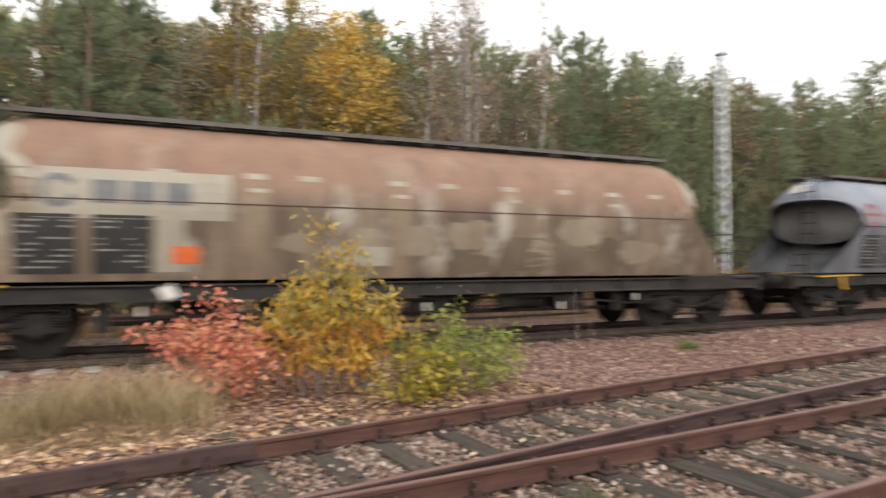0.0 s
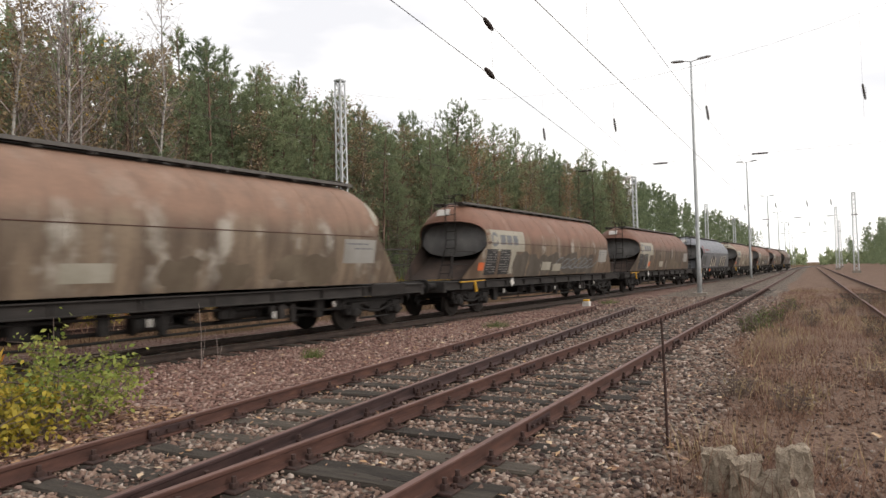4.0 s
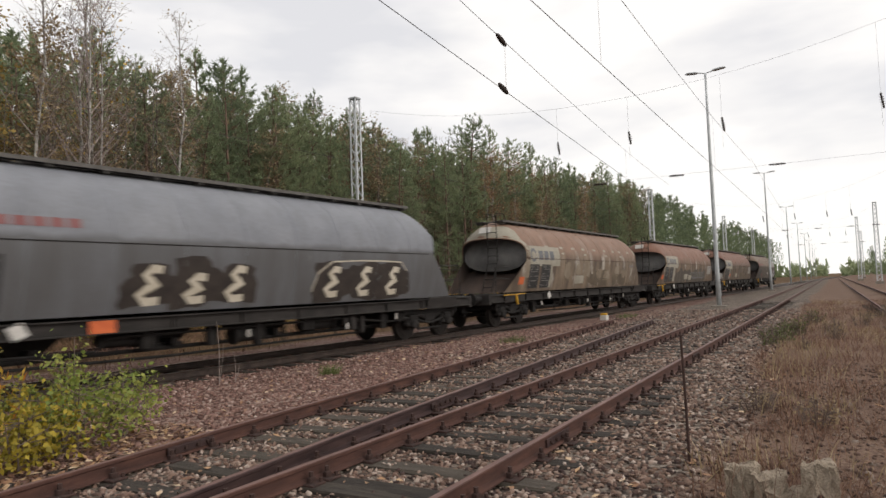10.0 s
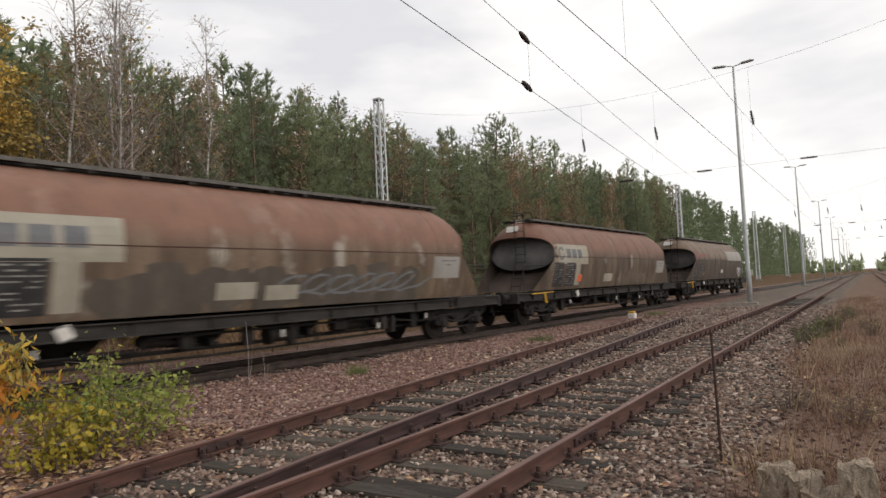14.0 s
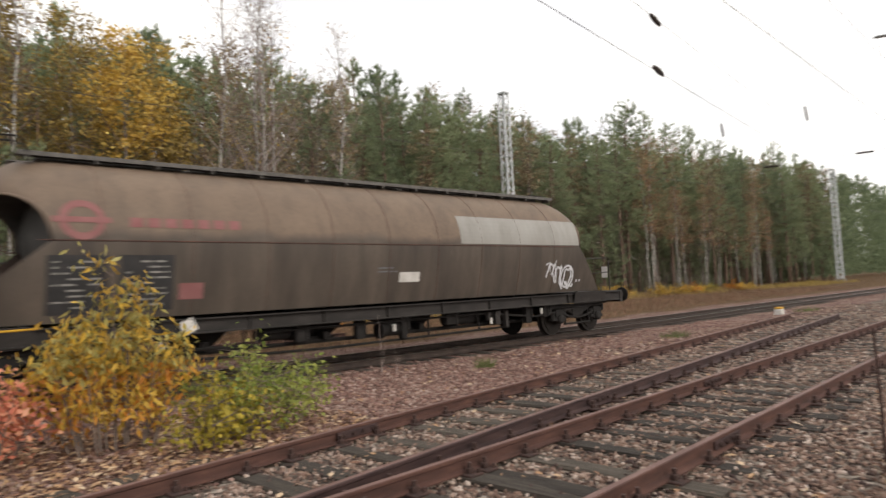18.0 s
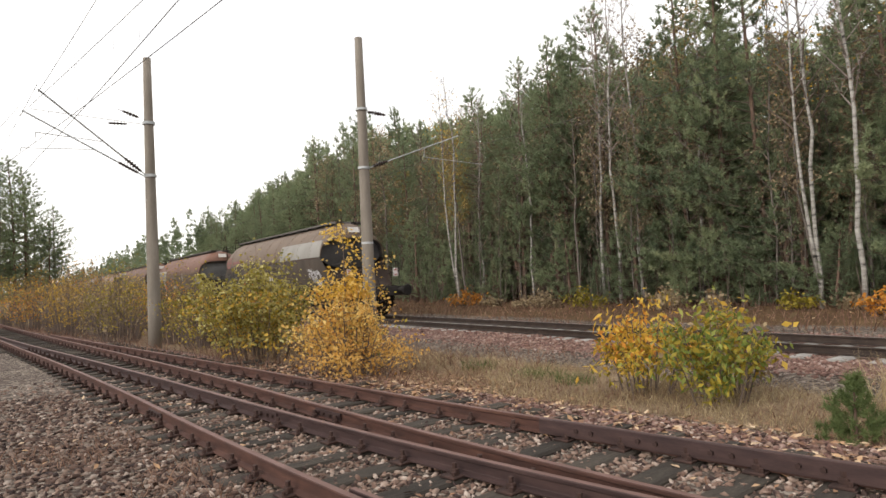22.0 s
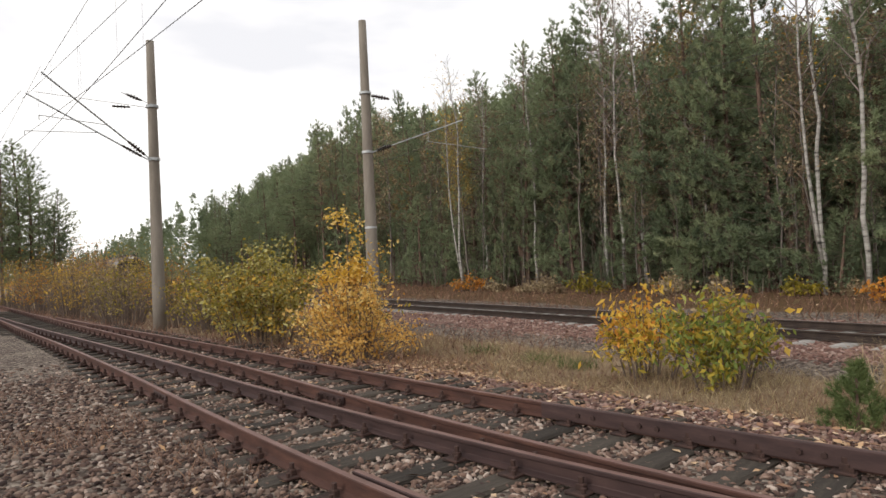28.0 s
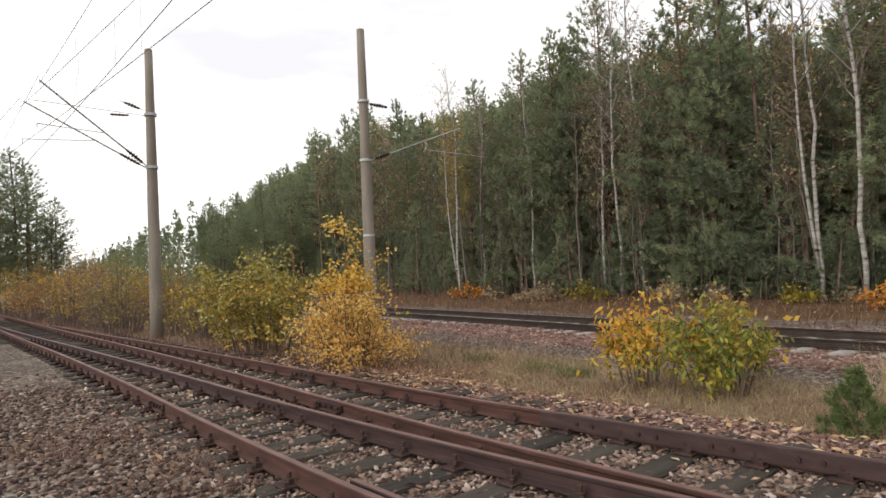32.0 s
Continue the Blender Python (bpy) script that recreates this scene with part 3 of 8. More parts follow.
def zones(x, y):
    """How much of the ground here is ballast, red ballast, straw, weeds, forest floor."""
    n = noise.noise((x * 0.25, y * 0.25, 9)) * 0.9 + noise.noise((x * 1.1, y * 1.1, 3)) * 0.35
    c = main_y(x)
    forest = smooth01((y + n - (c + 3.2)) / 1.6)
    weeds = smooth01((1.2 + 0.6 * smooth01((x - 6) / 7) + n * 0.6 - y) / 0.7) * smooth01((x + n - 3.2 + max(0, y) * 0.2) / 2.5)
    straw = smooth01((y - 6.75 + n * 0.5) / 0.8) * smooth01((c - 3.3 + 0.3 * n - y) / 0.7) * smooth01((2.3 + 0.5 * n - x) / 2.0)
    red = smooth01((y - 5.7 - 0.03 * x + 0.5 * n) / 1.2) * smooth01((x + 1 + n) / 4.0) * (1 - forest)
    if abs(y - c) < 2.6 and x < 3:
        red = max(red, 0.75)
    if x < 3:
        red = max(red, 0.7 * smooth01((y - 5.5 + 0.3 * n) / 0.3) * smooth01((7.2 + 0.4 * n - y) / 0.4))
    return max(0.0, 1 - max(red, straw, weeds, forest)), red * (1 - weeds), straw, weeds, forest


def ground_z(x, y):
    c = main_y(x)
    bed = smooth01((2.7 - abs(y - c)) / 1.1) * (main_z(x) - RAIL + 0.0)
    dip = -0.12 * smooth01((4 - x) / 4) * smooth01((y - 6.3) / 1.0) * smooth01((c - 2.2 - y) / 1.4)
    rise = 0.25 * smooth01((y - c - 8) / 12)
    mound = 0.10 * smooth01((0.9 - y) / 3) * smooth01((x - 6) / 8) * smooth01((y + 1.2) / 1.5)
    yard = -0.008 * smooth01((y - 1.3) / 0.8) * smooth01((8.2 + 0.03 * x - y) / 0.8)
    yard += 0.02 * smooth01((x - 7) / 6) * smooth01((y - 1.3) / 0.8) * smooth01((8.2 + 0.03 * x - y) / 0.8)
    return bump_at(x, y) * (0.4 if 1.5 < y < 8 else 1.0) - 0.015 + bed + dip + rise + mound + yard


def ground_material():
    m = bpy.data.materials.new("railway_yard_ground")
    m.use_nodes = True
    nt = m.node_tree
    bs = nt.nodes["Principled BSDF"]
    bs.inputs["Roughness"].default_value, bs.inputs["Specular IOR Level"].default_value = 0.95, 0.15
    co = nt.nodes.new("ShaderNodeTexCoord")
    sets = {
        "za": [(0.25, (0.046, 0.036, 0.031)), (0.45, (0.105, 0.080, 0.066)), (0.62, (0.172, 0.138, 0.113)), (0.8, (0.29, 0.25, 0.21))],
        "zb": [(0.25, (0.060, 0.033, 0.028)), (0.45, (0.135, 0.076, 0.062)), (0.62, (0.21, 0.128, 0.105)), (0.8, (0.33, 0.25, 0.21))],
        "zc": [(0.25, (0.10, 0.068, 0.044)), (0.5, (0.215, 0.155, 0.10)), (0.75, (0.37, 0.295, 0.195))],
        "zd": [(0.25, (0.070, 0.045, 0.035)), (0.5, (0.160, 0.103, 0.077)), (0.75, (0.275, 0.192, 0.140))],
        "ze": [(0.25, (0.035, 0.025, 0.015)), (0.5, (0.105, 0.062, 0.032)), (0.75, (0.21, 0.135, 0.065))],
    }
    cell = nt.nodes.new("ShaderNodeTexVoronoi")
    cell.inputs["Scale"].default_value = 20
    nt.links.new(co.outputs["Object"], cell.inputs["Vector"])
    big = nt.nodes.new("ShaderNodeTexNoise")
    big.inputs["Scale"].default_value, big.inputs["Detail"].default_value = 0.7, 8
    nt.links.new(co.outputs["Object"], big.inputs["Vector"])
    fine = nt.nodes.new("ShaderNodeTexNoise")
    fine.inputs["Scale"].default_value, fine.inputs["Detail"].default_value = 26, 5
    nt.links.new(co.outputs["Object"], fine.inputs["Vector"])
    sepc = nt.nodes.new("ShaderNodeSeparateColor")
    nt.links.new(cell.outputs["Color"], sepc.inputs[0])

    def maths(op, a, b, c=None):
        x = nt.nodes.new("ShaderNodeMath")
        x.operation = op
        for sock, val in zip(x.inputs, (a, b, c)):
            if val is None:
                continue
            if isinstance(val, bpy.types.NodeSocket):
                nt.links.new(val, sock)
            else:
                sock.default_value = val
        return x.outputs[0]

    grain_stone = maths("ADD", maths("MULTIPLY", sepc.outputs[0], 0.55), maths("MULTIPLY", big.outputs["Fac"], 0.45))
    grain_soil = maths("ADD", maths("MULTIPLY", fine.outputs["Fac"], 0.6), maths("MULTIPLY", big.outputs["Fac"], 0.4))
    col = None
    for key, stops in sets.items():
        r = nt.nodes.new("ShaderNodeValToRGB")
        el = r.color_ramp.elements
        while len(el) < len(stops):
            el.new(0.5)
        for e, (p, c) in zip(el, stops):
            e.position, e.color = p, (*c, 1)
        nt.links.new(grain_stone if key in ("za", "zb") else grain_soil, r.inputs["Fac"])
        if col is None:
            col = r.outputs["Color"]
            continue
        at = nt.nodes.new("ShaderNodeAttribute")
        at.attribute_name = key
        edge = maths("ADD", at.outputs["Fac"], maths("MULTIPLY", maths("SUBTRACT", fine.outputs["Fac"], 0.5), 0.7))
        sharp = nt.nodes.new("ShaderNodeMapRange")
        sharp.inputs["From Min"].default_value, sharp.inputs["From Max"].default_value = 0.35, 0.65
        nt.links.new(edge, sharp.inputs["Value"])
        mx = nt.nodes.new("ShaderNodeMix")
        mx.data_type = "RGBA"
        nt.links.new(sharp.outputs["Result"], mx.inputs["Factor"])
        nt.links.new(col, mx.inputs[6])
        nt.links.new(r.outputs["Color"], mx.inputs[7])
        col = mx.outputs[2]
    nt.links.new(col, bs.inputs["Base Color"])
    b = nt.nodes.new("ShaderNodeBump")
    b.inputs["Strength"].default_value, b.inputs["Distance"].default_value = 0.9, 0.035
    h = maths("SUBTRACT", maths("MULTIPLY", fine.outputs["Fac"], 0.6), cell.outputs["Distance"])
    nt.links.new(h, b.inputs["Height"])
    nt.links.new(b.outputs["Normal"], bs.inputs["Normal"])
    return m


def build_ground():
    xs = graded(-3000, 3000, -16, 24, 0.3, 1.07)
    ys = graded(-3000, 3000, -4, 17, 0.3, 1.1)
    verts = [(x, y, ground_z(x, y)) for y in ys for x in xs]
    w = len(xs)
    faces = [(j * w + i, j * w + i + 1, (j + 1) * w + i + 1, (j + 1) * w + i) for j in range(len(ys) - 1) for i in range(w - 1)]
    me = mesh_from("ground", verts, faces, ground_material(), True)
    vals = np.array([zones(v[0], v[1]) for v in verts])
    for k, key in enumerate(("za", "zb", "zc", "zd", "ze")):
        at = me.attributes.new(key, "FLOAT", "POINT")
        at.data.foreach_set("value", vals[:, k].astype(np.float32))
    tagged(add("ground", me), "brown railway yard ground of gravel, weeds and leaf litter", "ground", kind="structure")


build_ground()

# ---- tracks ----
PROFILE = [(-0.0625, 0), (-0.0625, 0.012), (-0.012, 0.03), (-0.009, 0.035), (-0.009, 0.105), (-0.033, 0.118), (-0.035, 0.142), (-0.028, 0.149),
           (0.028, 0.149), (0.035, 0.142), (0.033, 0.118), (0.009, 0.105), (0.009, 0.035), (0.012, 0.03), (0.0625, 0.012), (0.0625, 0)]


def rail_mesh(name, fn, off, x0, x1, zfn, material, step=1.0, head=1.0):
    n = max(2, int((x1 - x0) / step) + 1)
    vs, fs, k = [], [], len(PROFILE)
    for x in np.linspace(x0, x1, n):
        a = heading(fn, x)
        cx, cy = x - math.sin(a) * off, fn(x) + math.cos(a) * off
        for u, v in PROFILE:
            vs.append((cx - math.sin(a) * u * head, cy + math.cos(a) * u * head, zfn(x) - 0.149 + v))
    for i in range(n - 1):
        for j in range(k):
            q = (j + 1) % k
            fs.append((i * k + j, (i + 1) * k + j, (i + 1) * k + q, i * k + q))
    fs += [tuple(range(k)), tuple(range((n - 1) * k, n * k))[::-1]]
    me = mesh_from(name, vs, fs, material)
    # top faces of rusty rails get the paler rust that holds their light
    me.materials.append(M["tread" if material is M["rail_used"] else "rail_top"])
    for i in range(n - 1):
        me.polygons[i * k + 7].material_index = 1
    return me


def sleeper_mesh(name, length, rng, width=0.25, depth=0.15):
    """A worn sleeper along y, split and rounded, its top at z 0."""
    bm = bmesh.new()
    bmesh.ops.create_cube(bm, size=1, matrix=Matrix.Diagonal((width, length, depth, 1)))
    bmesh.ops.subdivide_edges(bm, edges=[e for e in bm.edges if abs(e.verts[0].co.y - e.verts[1].co.y) > 0.1], cuts=5)
    bmesh.ops.bevel(bm, geom=[e for e in bm.edges if abs(e.verts[0].co.x - e.verts[1].co.x) < 1e-4 and e.verts[0].co.z > 0 and e.verts[1].co.z > 0 and abs(e.verts[0].co.x) > width * 0.4],
                    offset=0.02, segments=1, affect="EDGES")
    for v in bm.verts:
        v.co.x += rng.uniform(-0.012, 0.012)
        v.co.z += rng.uniform(-0.008, 0.006) - depth / 2
    me = bpy.data.meshes.new(name)
    bm.to_mesh(me)
    bm.free()
    return me


def plate_mesh():
    """Base plate with two clamps and bolts."""
    bm = box_bm([(0, 0, 0.012, 0.17, 0.36, 0.024), (0, -0.085, 0.045, 0.07, 0.05, 0.05), (0, 0.085, 0.045, 0.07, 0.05, 0.05)], 0.006)
    for y in (-0.085, 0.085):
        bmesh.ops.create_cone(bm, cap_ends=True, segments=6, radius1=0.022, radius2=0.022, depth=0.05, matrix=Matrix.Translation((0, y, 0.09)))
        bmesh.ops.create_cone(bm, cap_ends=True, segments=6, radius1=0.018, radius2=0.018, depth=0.04, matrix=Matrix.Translation((0.055, y * 1.7, 0.04)))
    me = bpy.data.meshes.new("base_plate")
    bm.to_mesh(me)
    bm.free()
    me.materials.append(M["iron"])
    return me


rng = random.Random(5)
PLATE = plate_mesh()
SLEEPERS = {}
for length in (2.5, 3.2, 3.9, 4.6):
    SLEEPERS[length] = []
    for k in range(5):
        me = sleeper_mesh("sleeper", length, rng)
        me.materials.append(M["sleeper"])
        SLEEPERS[length].append(me)


def lay(track, fn, xs, length, centre, plates=(), top=lambda x: RAIL - 0.149 - 0.012, jitter=0.06):
    """Sleepers across a line, and a base plate on each where a rail crosses."""
    for x in xs:
        a = heading(fn, x) + rng.uniform(-0.02, 0.02)
        x += rng.uniform(-jitter, jitter)
        add("sleeper", rng.choice(SLEEPERS[length]), track, Matrix.Translation((x, fn(x) + centre, top(x))) @ Matrix.Rotation(a, 4, "Z"))
        for pf, off in plates:
            add("base_plate", PLATE, track, Matrix.Translation((x, pf(x) + off, top(x) - 0.002)) @ Matrix.Rotation(heading(pf, x), 4, "Z"))


GUARD = (-4.35, 1.35)          # where the tall check rail opposite the crossing begins and ends


def check_mesh(fn, off, x0, x1):
    """A tall flat check rail: a thick plate whose ends bend away from the running rail."""
    bm = bmesh.new()
    rows = []
    for x in np.linspace(x0, x1, 14):
        a = heading(fn, x)
        bend = 0.03 * (smooth01((x0 + 0.5 - x) / 0.5) + smooth01((x - x1 + 0.5) / 0.5))
        row = []
        for v, z in ((-0.022, 0.045), (-0.022, RAIL + 0.012), (-0.014, RAIL + 0.02), (0.018, RAIL + 0.02), (0.022, RAIL + 0.012), (0.022, 0.045)):
            row.append(bm.verts.new((x - math.sin(a) * (off + v - bend), fn(x) + math.cos(a) * (off + v - bend), z)))
        rows.append(row)
    for p, q in zip(rows, rows[1:]):
        for i in range(6):
            bm.faces.new((p[i], q[i], q[(i + 1) % 6], p[(i + 1) % 6]))
    bm.faces.new(rows[0])
    bm.faces.new(rows[-1][::-1])
    bmesh.ops.recalc_face_normals(bm, faces=bm.faces[:])
    return bm_mesh("check_rail", bm, M["rail_dark"])


def build_sidings():
    flat = lambda x: RAIL
    near = tagged(new("railway_siding"), "rusty siding rails on weathered timber sleepers in ballast", "railway track", kind="structure")
    add("rail", rail_mesh("rail", near_y, 0, -160, 320, flat, M["rail_side"]), near)
    add("rail", rail_mesh("rail", near_y, GAUGE, 0.0, 320, flat, M["rail_side"]), near)
    add("rail", rail_mesh("rail", near_y, GAUGE, -160, -0.75, flat, M["rail_side"], 0.7), near)
    branch = tagged(new("railway_branch_siding"), "rusty branching siding that ends short on timber sleepers", "railway track", kind="structure")
    add("rail", rail_mesh("rail", far_y, 0, -48, 25.5, flat, M["rail_dark"], 0.7), branch)
    add("rail", rail_mesh("rail", far_y, GAUGE, -30, 25.5, flat, M["rail_side"], 0.7), branch)
    guard = add("check_rail", check_mesh(far_y, GAUGE - 0.078, GUARD[0], GUARD[1]), branch, label="tall dark steel check rail with bolts")
    for x in [q + d for q in np.arange(GUARD[0] + 0.4, GUARD[1] - 0.3, 0.66) for d in (0.0, 0.17)]:
        a = heading(far_y, x)
        add("bolt", BOLT, guard, Matrix.Translation((x, far_y(x) + GAUGE - 0.098, 0.115)) @ Matrix.Rotation(a, 4, "Z") @ Matrix.Rotation(radians(90), 4, "X"))
    add("check_rail", rail_mesh("check_rail", near_y, 0.10, -4.1, 0.6, flat, M["rail_dark"], 0.6, head=0.8), near, label="dark check rail beside the running rail")
    # fishplates where two lengths of rail meet
    for fn, off, xs in ((near_y, 0, (-8.9, 6.4, 14.2)), (near_y, GAUGE, (-6.9, 9.8)), (far_y, 0, (-7.6, 7.7)), (far_y, GAUGE, (-9.4, 4.6, 12.1))):
        for x in xs:
            a = heading(fn, x)
            plate = add("fishplate", FISHPLATE, near if fn is near_y else branch, Matrix.Translation((x, fn(x) + off, RAIL - 0.149)) @ Matrix.Rotation(a, 4, "Z"))
            for q in (-0.22, -0.08, 0.08, 0.22):
                add("bolt", BOLT, plate, Matrix.Translation((q, -0.036, 0.07)) @ Matrix.Rotation(radians(90), 4, "X"))
    # long turnout timbers, then two rows of single sleepers
    for x0, x1, length in ((-24, -14, 3.2), (-14, -6, 3.9), (-6, 1.2, 3.9), (1.2, 4.5, 4.6)):
        lay(near, near_y, np.arange(x0, x1, 0.62), length, 1.35 + (length - 3.2) * 0.35, ((near_y, 0), (near_y, GAUGE), (far_y, 0), (far_y, GAUGE)))
    lay(near, near_y, np.arange(4.5, 46, 0.65), 2.5, 0.75, ((near_y, 0), (near_y, GAUGE)))
    lay(near, near_y, np.arange(-44, -24, 0.65), 2.5, 0.75, ((near_y, 0), (near_y, GAUGE)))
    lay(branch, far_y, np.arange(4.8, 25.4, 0.65), 2.5, 0.75, ((far_y, 0), (far_y, GAUGE)))
    far = tagged(new("railway_side_track"), "rusty side track beyond the dead weeds", "railway track", kind="structure")
    add("rail", rail_mesh("rail", side_y, 0, 8, 320, flat, M["rail_side"]), far)
    add("rail", rail_mesh("rail", side_y, -GAUGE, 8, 320, flat, M["rail_side"]), far)
    lay(far, side_y, np.arange(16, 40, 0.65), 2.5, -0.75)


BOLT = bpy.data.meshes.new("bolt")
_b = bmesh.new()
bmesh.ops.create_cone(_b, cap_ends=True, segments=6, radius1=0.026, radius2=0.022, depth=0.05)
_b.to_mesh(BOLT)
_b.free()
BOLT.materials.append(M["iron"])
FISHPLATE = bm_mesh("fishplate", box_bm([(0, -0.022, 0.07, 0.62, 0.022, 0.085), (0, 0.022, 0.07, 0.62, 0.022, 0.085)], 0.004), M["rail_dark"])
build_sidings()


def build_main_line():
    line = tagged(new("main_line_track"), "used main line rails on concrete sleepers", "railway track", kind="structure")
    for off in (-GAUGE / 2, GAUGE / 2):
        add("rail", rail_mesh("rail", main_y, off, -260, 420, main_z, M["rail_used"]), line)
    block = sleeper_mesh("sleeper", 2.6, rng, 0.26, 0.16)
    block.materials.append(M["sleeper_c"])
    old = sleeper_mesh("sleeper", 2.6, rng, 0.26, 0.16)
    old.materials.append(M["sleeper"])
    for x in np.arange(-34, 40, 0.62):
        add("sleeper", block if x < 0.5 else old, line, Matrix.Translation((x, main_y(x), main_z(x) - 0.149 - 0.01)) @ Matrix.Rotation(heading(main_y, x), 4, "Z"))


build_main_line()


# ---- hopper wagons ----
# wagon space: x along the wagon, z over the rails; half of the length over buffers is 9.8
SEAM, TOP, LOW, HALF = 2.49, 3.95, 1.22, 1.46
DOME, BROW = 0.80, 0.80          # length of the rounded hood, height of its lip over the waist


def half_width(z):
    if z >= SEAM:
        return HALF * math.sqrt(max(0.0, 1 - ((z - SEAM) / (TOP - SEAM)) ** 2))
    return HALF - 0.26 * ((SEAM - z) / (SEAM - LOW)) ** 1.5


def end_x(z, side=1):
    """Where the shell ends: the hood leans back to the waist, then the shell flares out to the frame; the leading end is cut deeper."""
    waist = 6.85 if side > 0 else 6.42
    if z >= SEAM:
        v = min(1.0, (z - SEAM) / BROW)
        return waist + (7.2 - waist) * (1 - math.sqrt(1 - v * v))
    return waist + (8.0 - waist) * (SEAM - z) / (SEAM - LOW)


def outline():
    """Half of the cross-section from the bottom up to the ridge: (half width, z)."""
    low = [(half_width(z), z) for z in np.linspace(LOW, SEAM, 8)]
    up = [(HALF * math.cos(a), SEAM + (TOP - SEAM) * math.sin(a)) for a in np.linspace(0, math.pi / 2, 17)[1:]]
    return low + up


def lip(y, z):
    """The point of the hood's squarish lip that a point of the round section bends down to."""
    a = math.atan2((z - SEAM) / (TOP - SEAM), y / HALF)
    c, q = math.cos(a), math.sin(a)
    return HALF * 0.985 * math.copysign(abs(c) ** 0.66, c), SEAM + BROW * max(0.0, q) ** 0.55


def hood(y, z, back, side):
    """A point of the shell so far back from its end: the roof rounds down to the lip."""
    if z <= SEAM:
        return side * (end_x(z, side) - back), y, z
    ly, lz = lip(y, z)
    t = min(1.0, max(0.0, 1 - back / DOME))
    d = 1 - math.sqrt(1 - t * t)
    return side * (end_x(lz, side) - back), y + (ly - y) * d, z + (lz - z) * d


def section():
    half = outline()
    return [(-w, z) for w, z in half] + [(w, z) for w, z in half[-2::-1]]


BACKS = (0.0, 0.004, 0.015, 0.035, 0.065, 0.105, 0.16, 0.24, 0.34, 0.46, 0.60, 0.80)


def shell_mesh(material):
    ring = section()
    vs, fs, n = [], [], len(ring)
    for b in BACKS:
        vs += [hood(y, z, b, -1) for y, z in ring]
    for x in np.linspace(-5.4, 5.8, 15):
        for y, z in ring:
            vs.append((x, y, z))
    for b in BACKS[::-1]:
        vs += [hood(y, z, b, 1) for y, z in ring]
    for i in range(len(vs) // n - 1):
        for j in range(n - 1):
            fs.append((i * n + j, (i + 1) * n + j, (i + 1) * n + j + 1, i * n + j + 1))
    return mesh_from("body", vs, fs, material, True)


def rim_mesh(side, material):
    """The thick lip of the hood, following the shell's end edge over the roof."""
    pts = [hood(y, z, -0.004, side) for y, z in section() if z >= SEAM - 0.01]
    vs, fs = tube(pts, [0.026] * len(pts), 6)
    return mesh_from("hood_rim", vs, fs, material, True)


def band_mesh(side, material):
    """A pale band round the rounded shoulder of the hood: its highlight, put into the colour."""
    ring = [(y, z) for y, z in section() if z >= SEAM + 0.25]
    vs = []
    for u in (0.0, 0.03, 0.09, 0.2, 0.34):
        for y, z in ring:
            x, yy, zz = hood(y, z, u * (0.8 + 0.7 * noise.noise((y * 2, z * 2, side))), side)
            vs.append((x + side * 0.004, yy * 1.003, zz + 0.004))
    n = len(ring)
    fs = [(i * n + j, (i + 1) * n + j, (i + 1) * n + j + 1, i * n + j + 1) for i in range(4) for j in range(n - 1)]
    return mesh_from("shoulder_band", vs, fs, material, True)


def end_wall_mesh(side, material):
    """The bulkhead set back under the hood, with a rounded lower edge, bulged a little outwards."""
    x = 6.70 if side > 0 else 6.36
    pts = []
    for k in range(32):
        a = 2 * math.pi * k / 32
        y, z = math.cos(a), math.sin(a)
        y = 1.40 * math.copysign(abs(y) ** 0.8, y)
        pts.append((y, SEAM + 0.1 + (z * 0.80 if z > 0 else z * 0.56)))
    n = 32
    vs = [(side * (x + 0.20), 0, SEAM + 0.1)] + [(side * (x + 0.15), y * 0.5, (z - SEAM - 0.1) * 0.5 + SEAM + 0.1) for y, z in pts] + [(side * x, y, z) for y, z in pts]
    fs = [(0, 1 + k, 1 + (k + 1) % n) for k in range(n)] + [(1 + k, 1 + n + k, 1 + n + (k + 1) % n, 1 + (k + 1) % n) for k in range(n)]
    return mesh_from("end_wall", vs, fs, material, True)


def slope_mesh(side, material):
    """Sloping sheet from inside the recess down to the frame, dished towards the middle."""
    vs, fs = [], []
    for i, u in enumerate(np.linspace(0, 1, 7)):
        z = 2.48 - u * (2.48 - LOW)
        x = end_x(z, side) - (0.12 if side > 0 else 0.28) - (0.70 if side > 0 else 1.05) * (1 - u) ** 0.8
        w = half_width(z) - 0.015
        for v in np.linspace(-1, 1, 9):
            vs.append((side * (x - 0.10 * (1 - v * v) * (1 - u)), v * w, z))
    for i in range(6):
        for j in range(8):
            fs.append((i * 9 + j, i * 9 + j + 1, (i + 1) * 9 + j + 1, (i + 1) * 9 + j))
    # side cheeks between the sheet and the shell's edge
    for v in (-1, 1):
        k = len(vs)
        for u in np.linspace(0, 1, 7):
            z = 2.48 - u * (2.48 - LOW)
            w = (half_width(z) - 0.012) * v
            vs += [(side * (end_x(z, side) - (0.14 if side > 0 else 0.30) - (0.70 if side > 0 else 1.05) * (1 - u) ** 0.8), w, z), (side * (end_x(z, side) + 0.0), w, z)]
        for i in range(6):
            fs.append((k + 2 * i, k + 2 * i + 1, k + 2 * i + 3, k + 2 * i + 2))
    return mesh_from("slope_sheet", vs, fs, material, True)


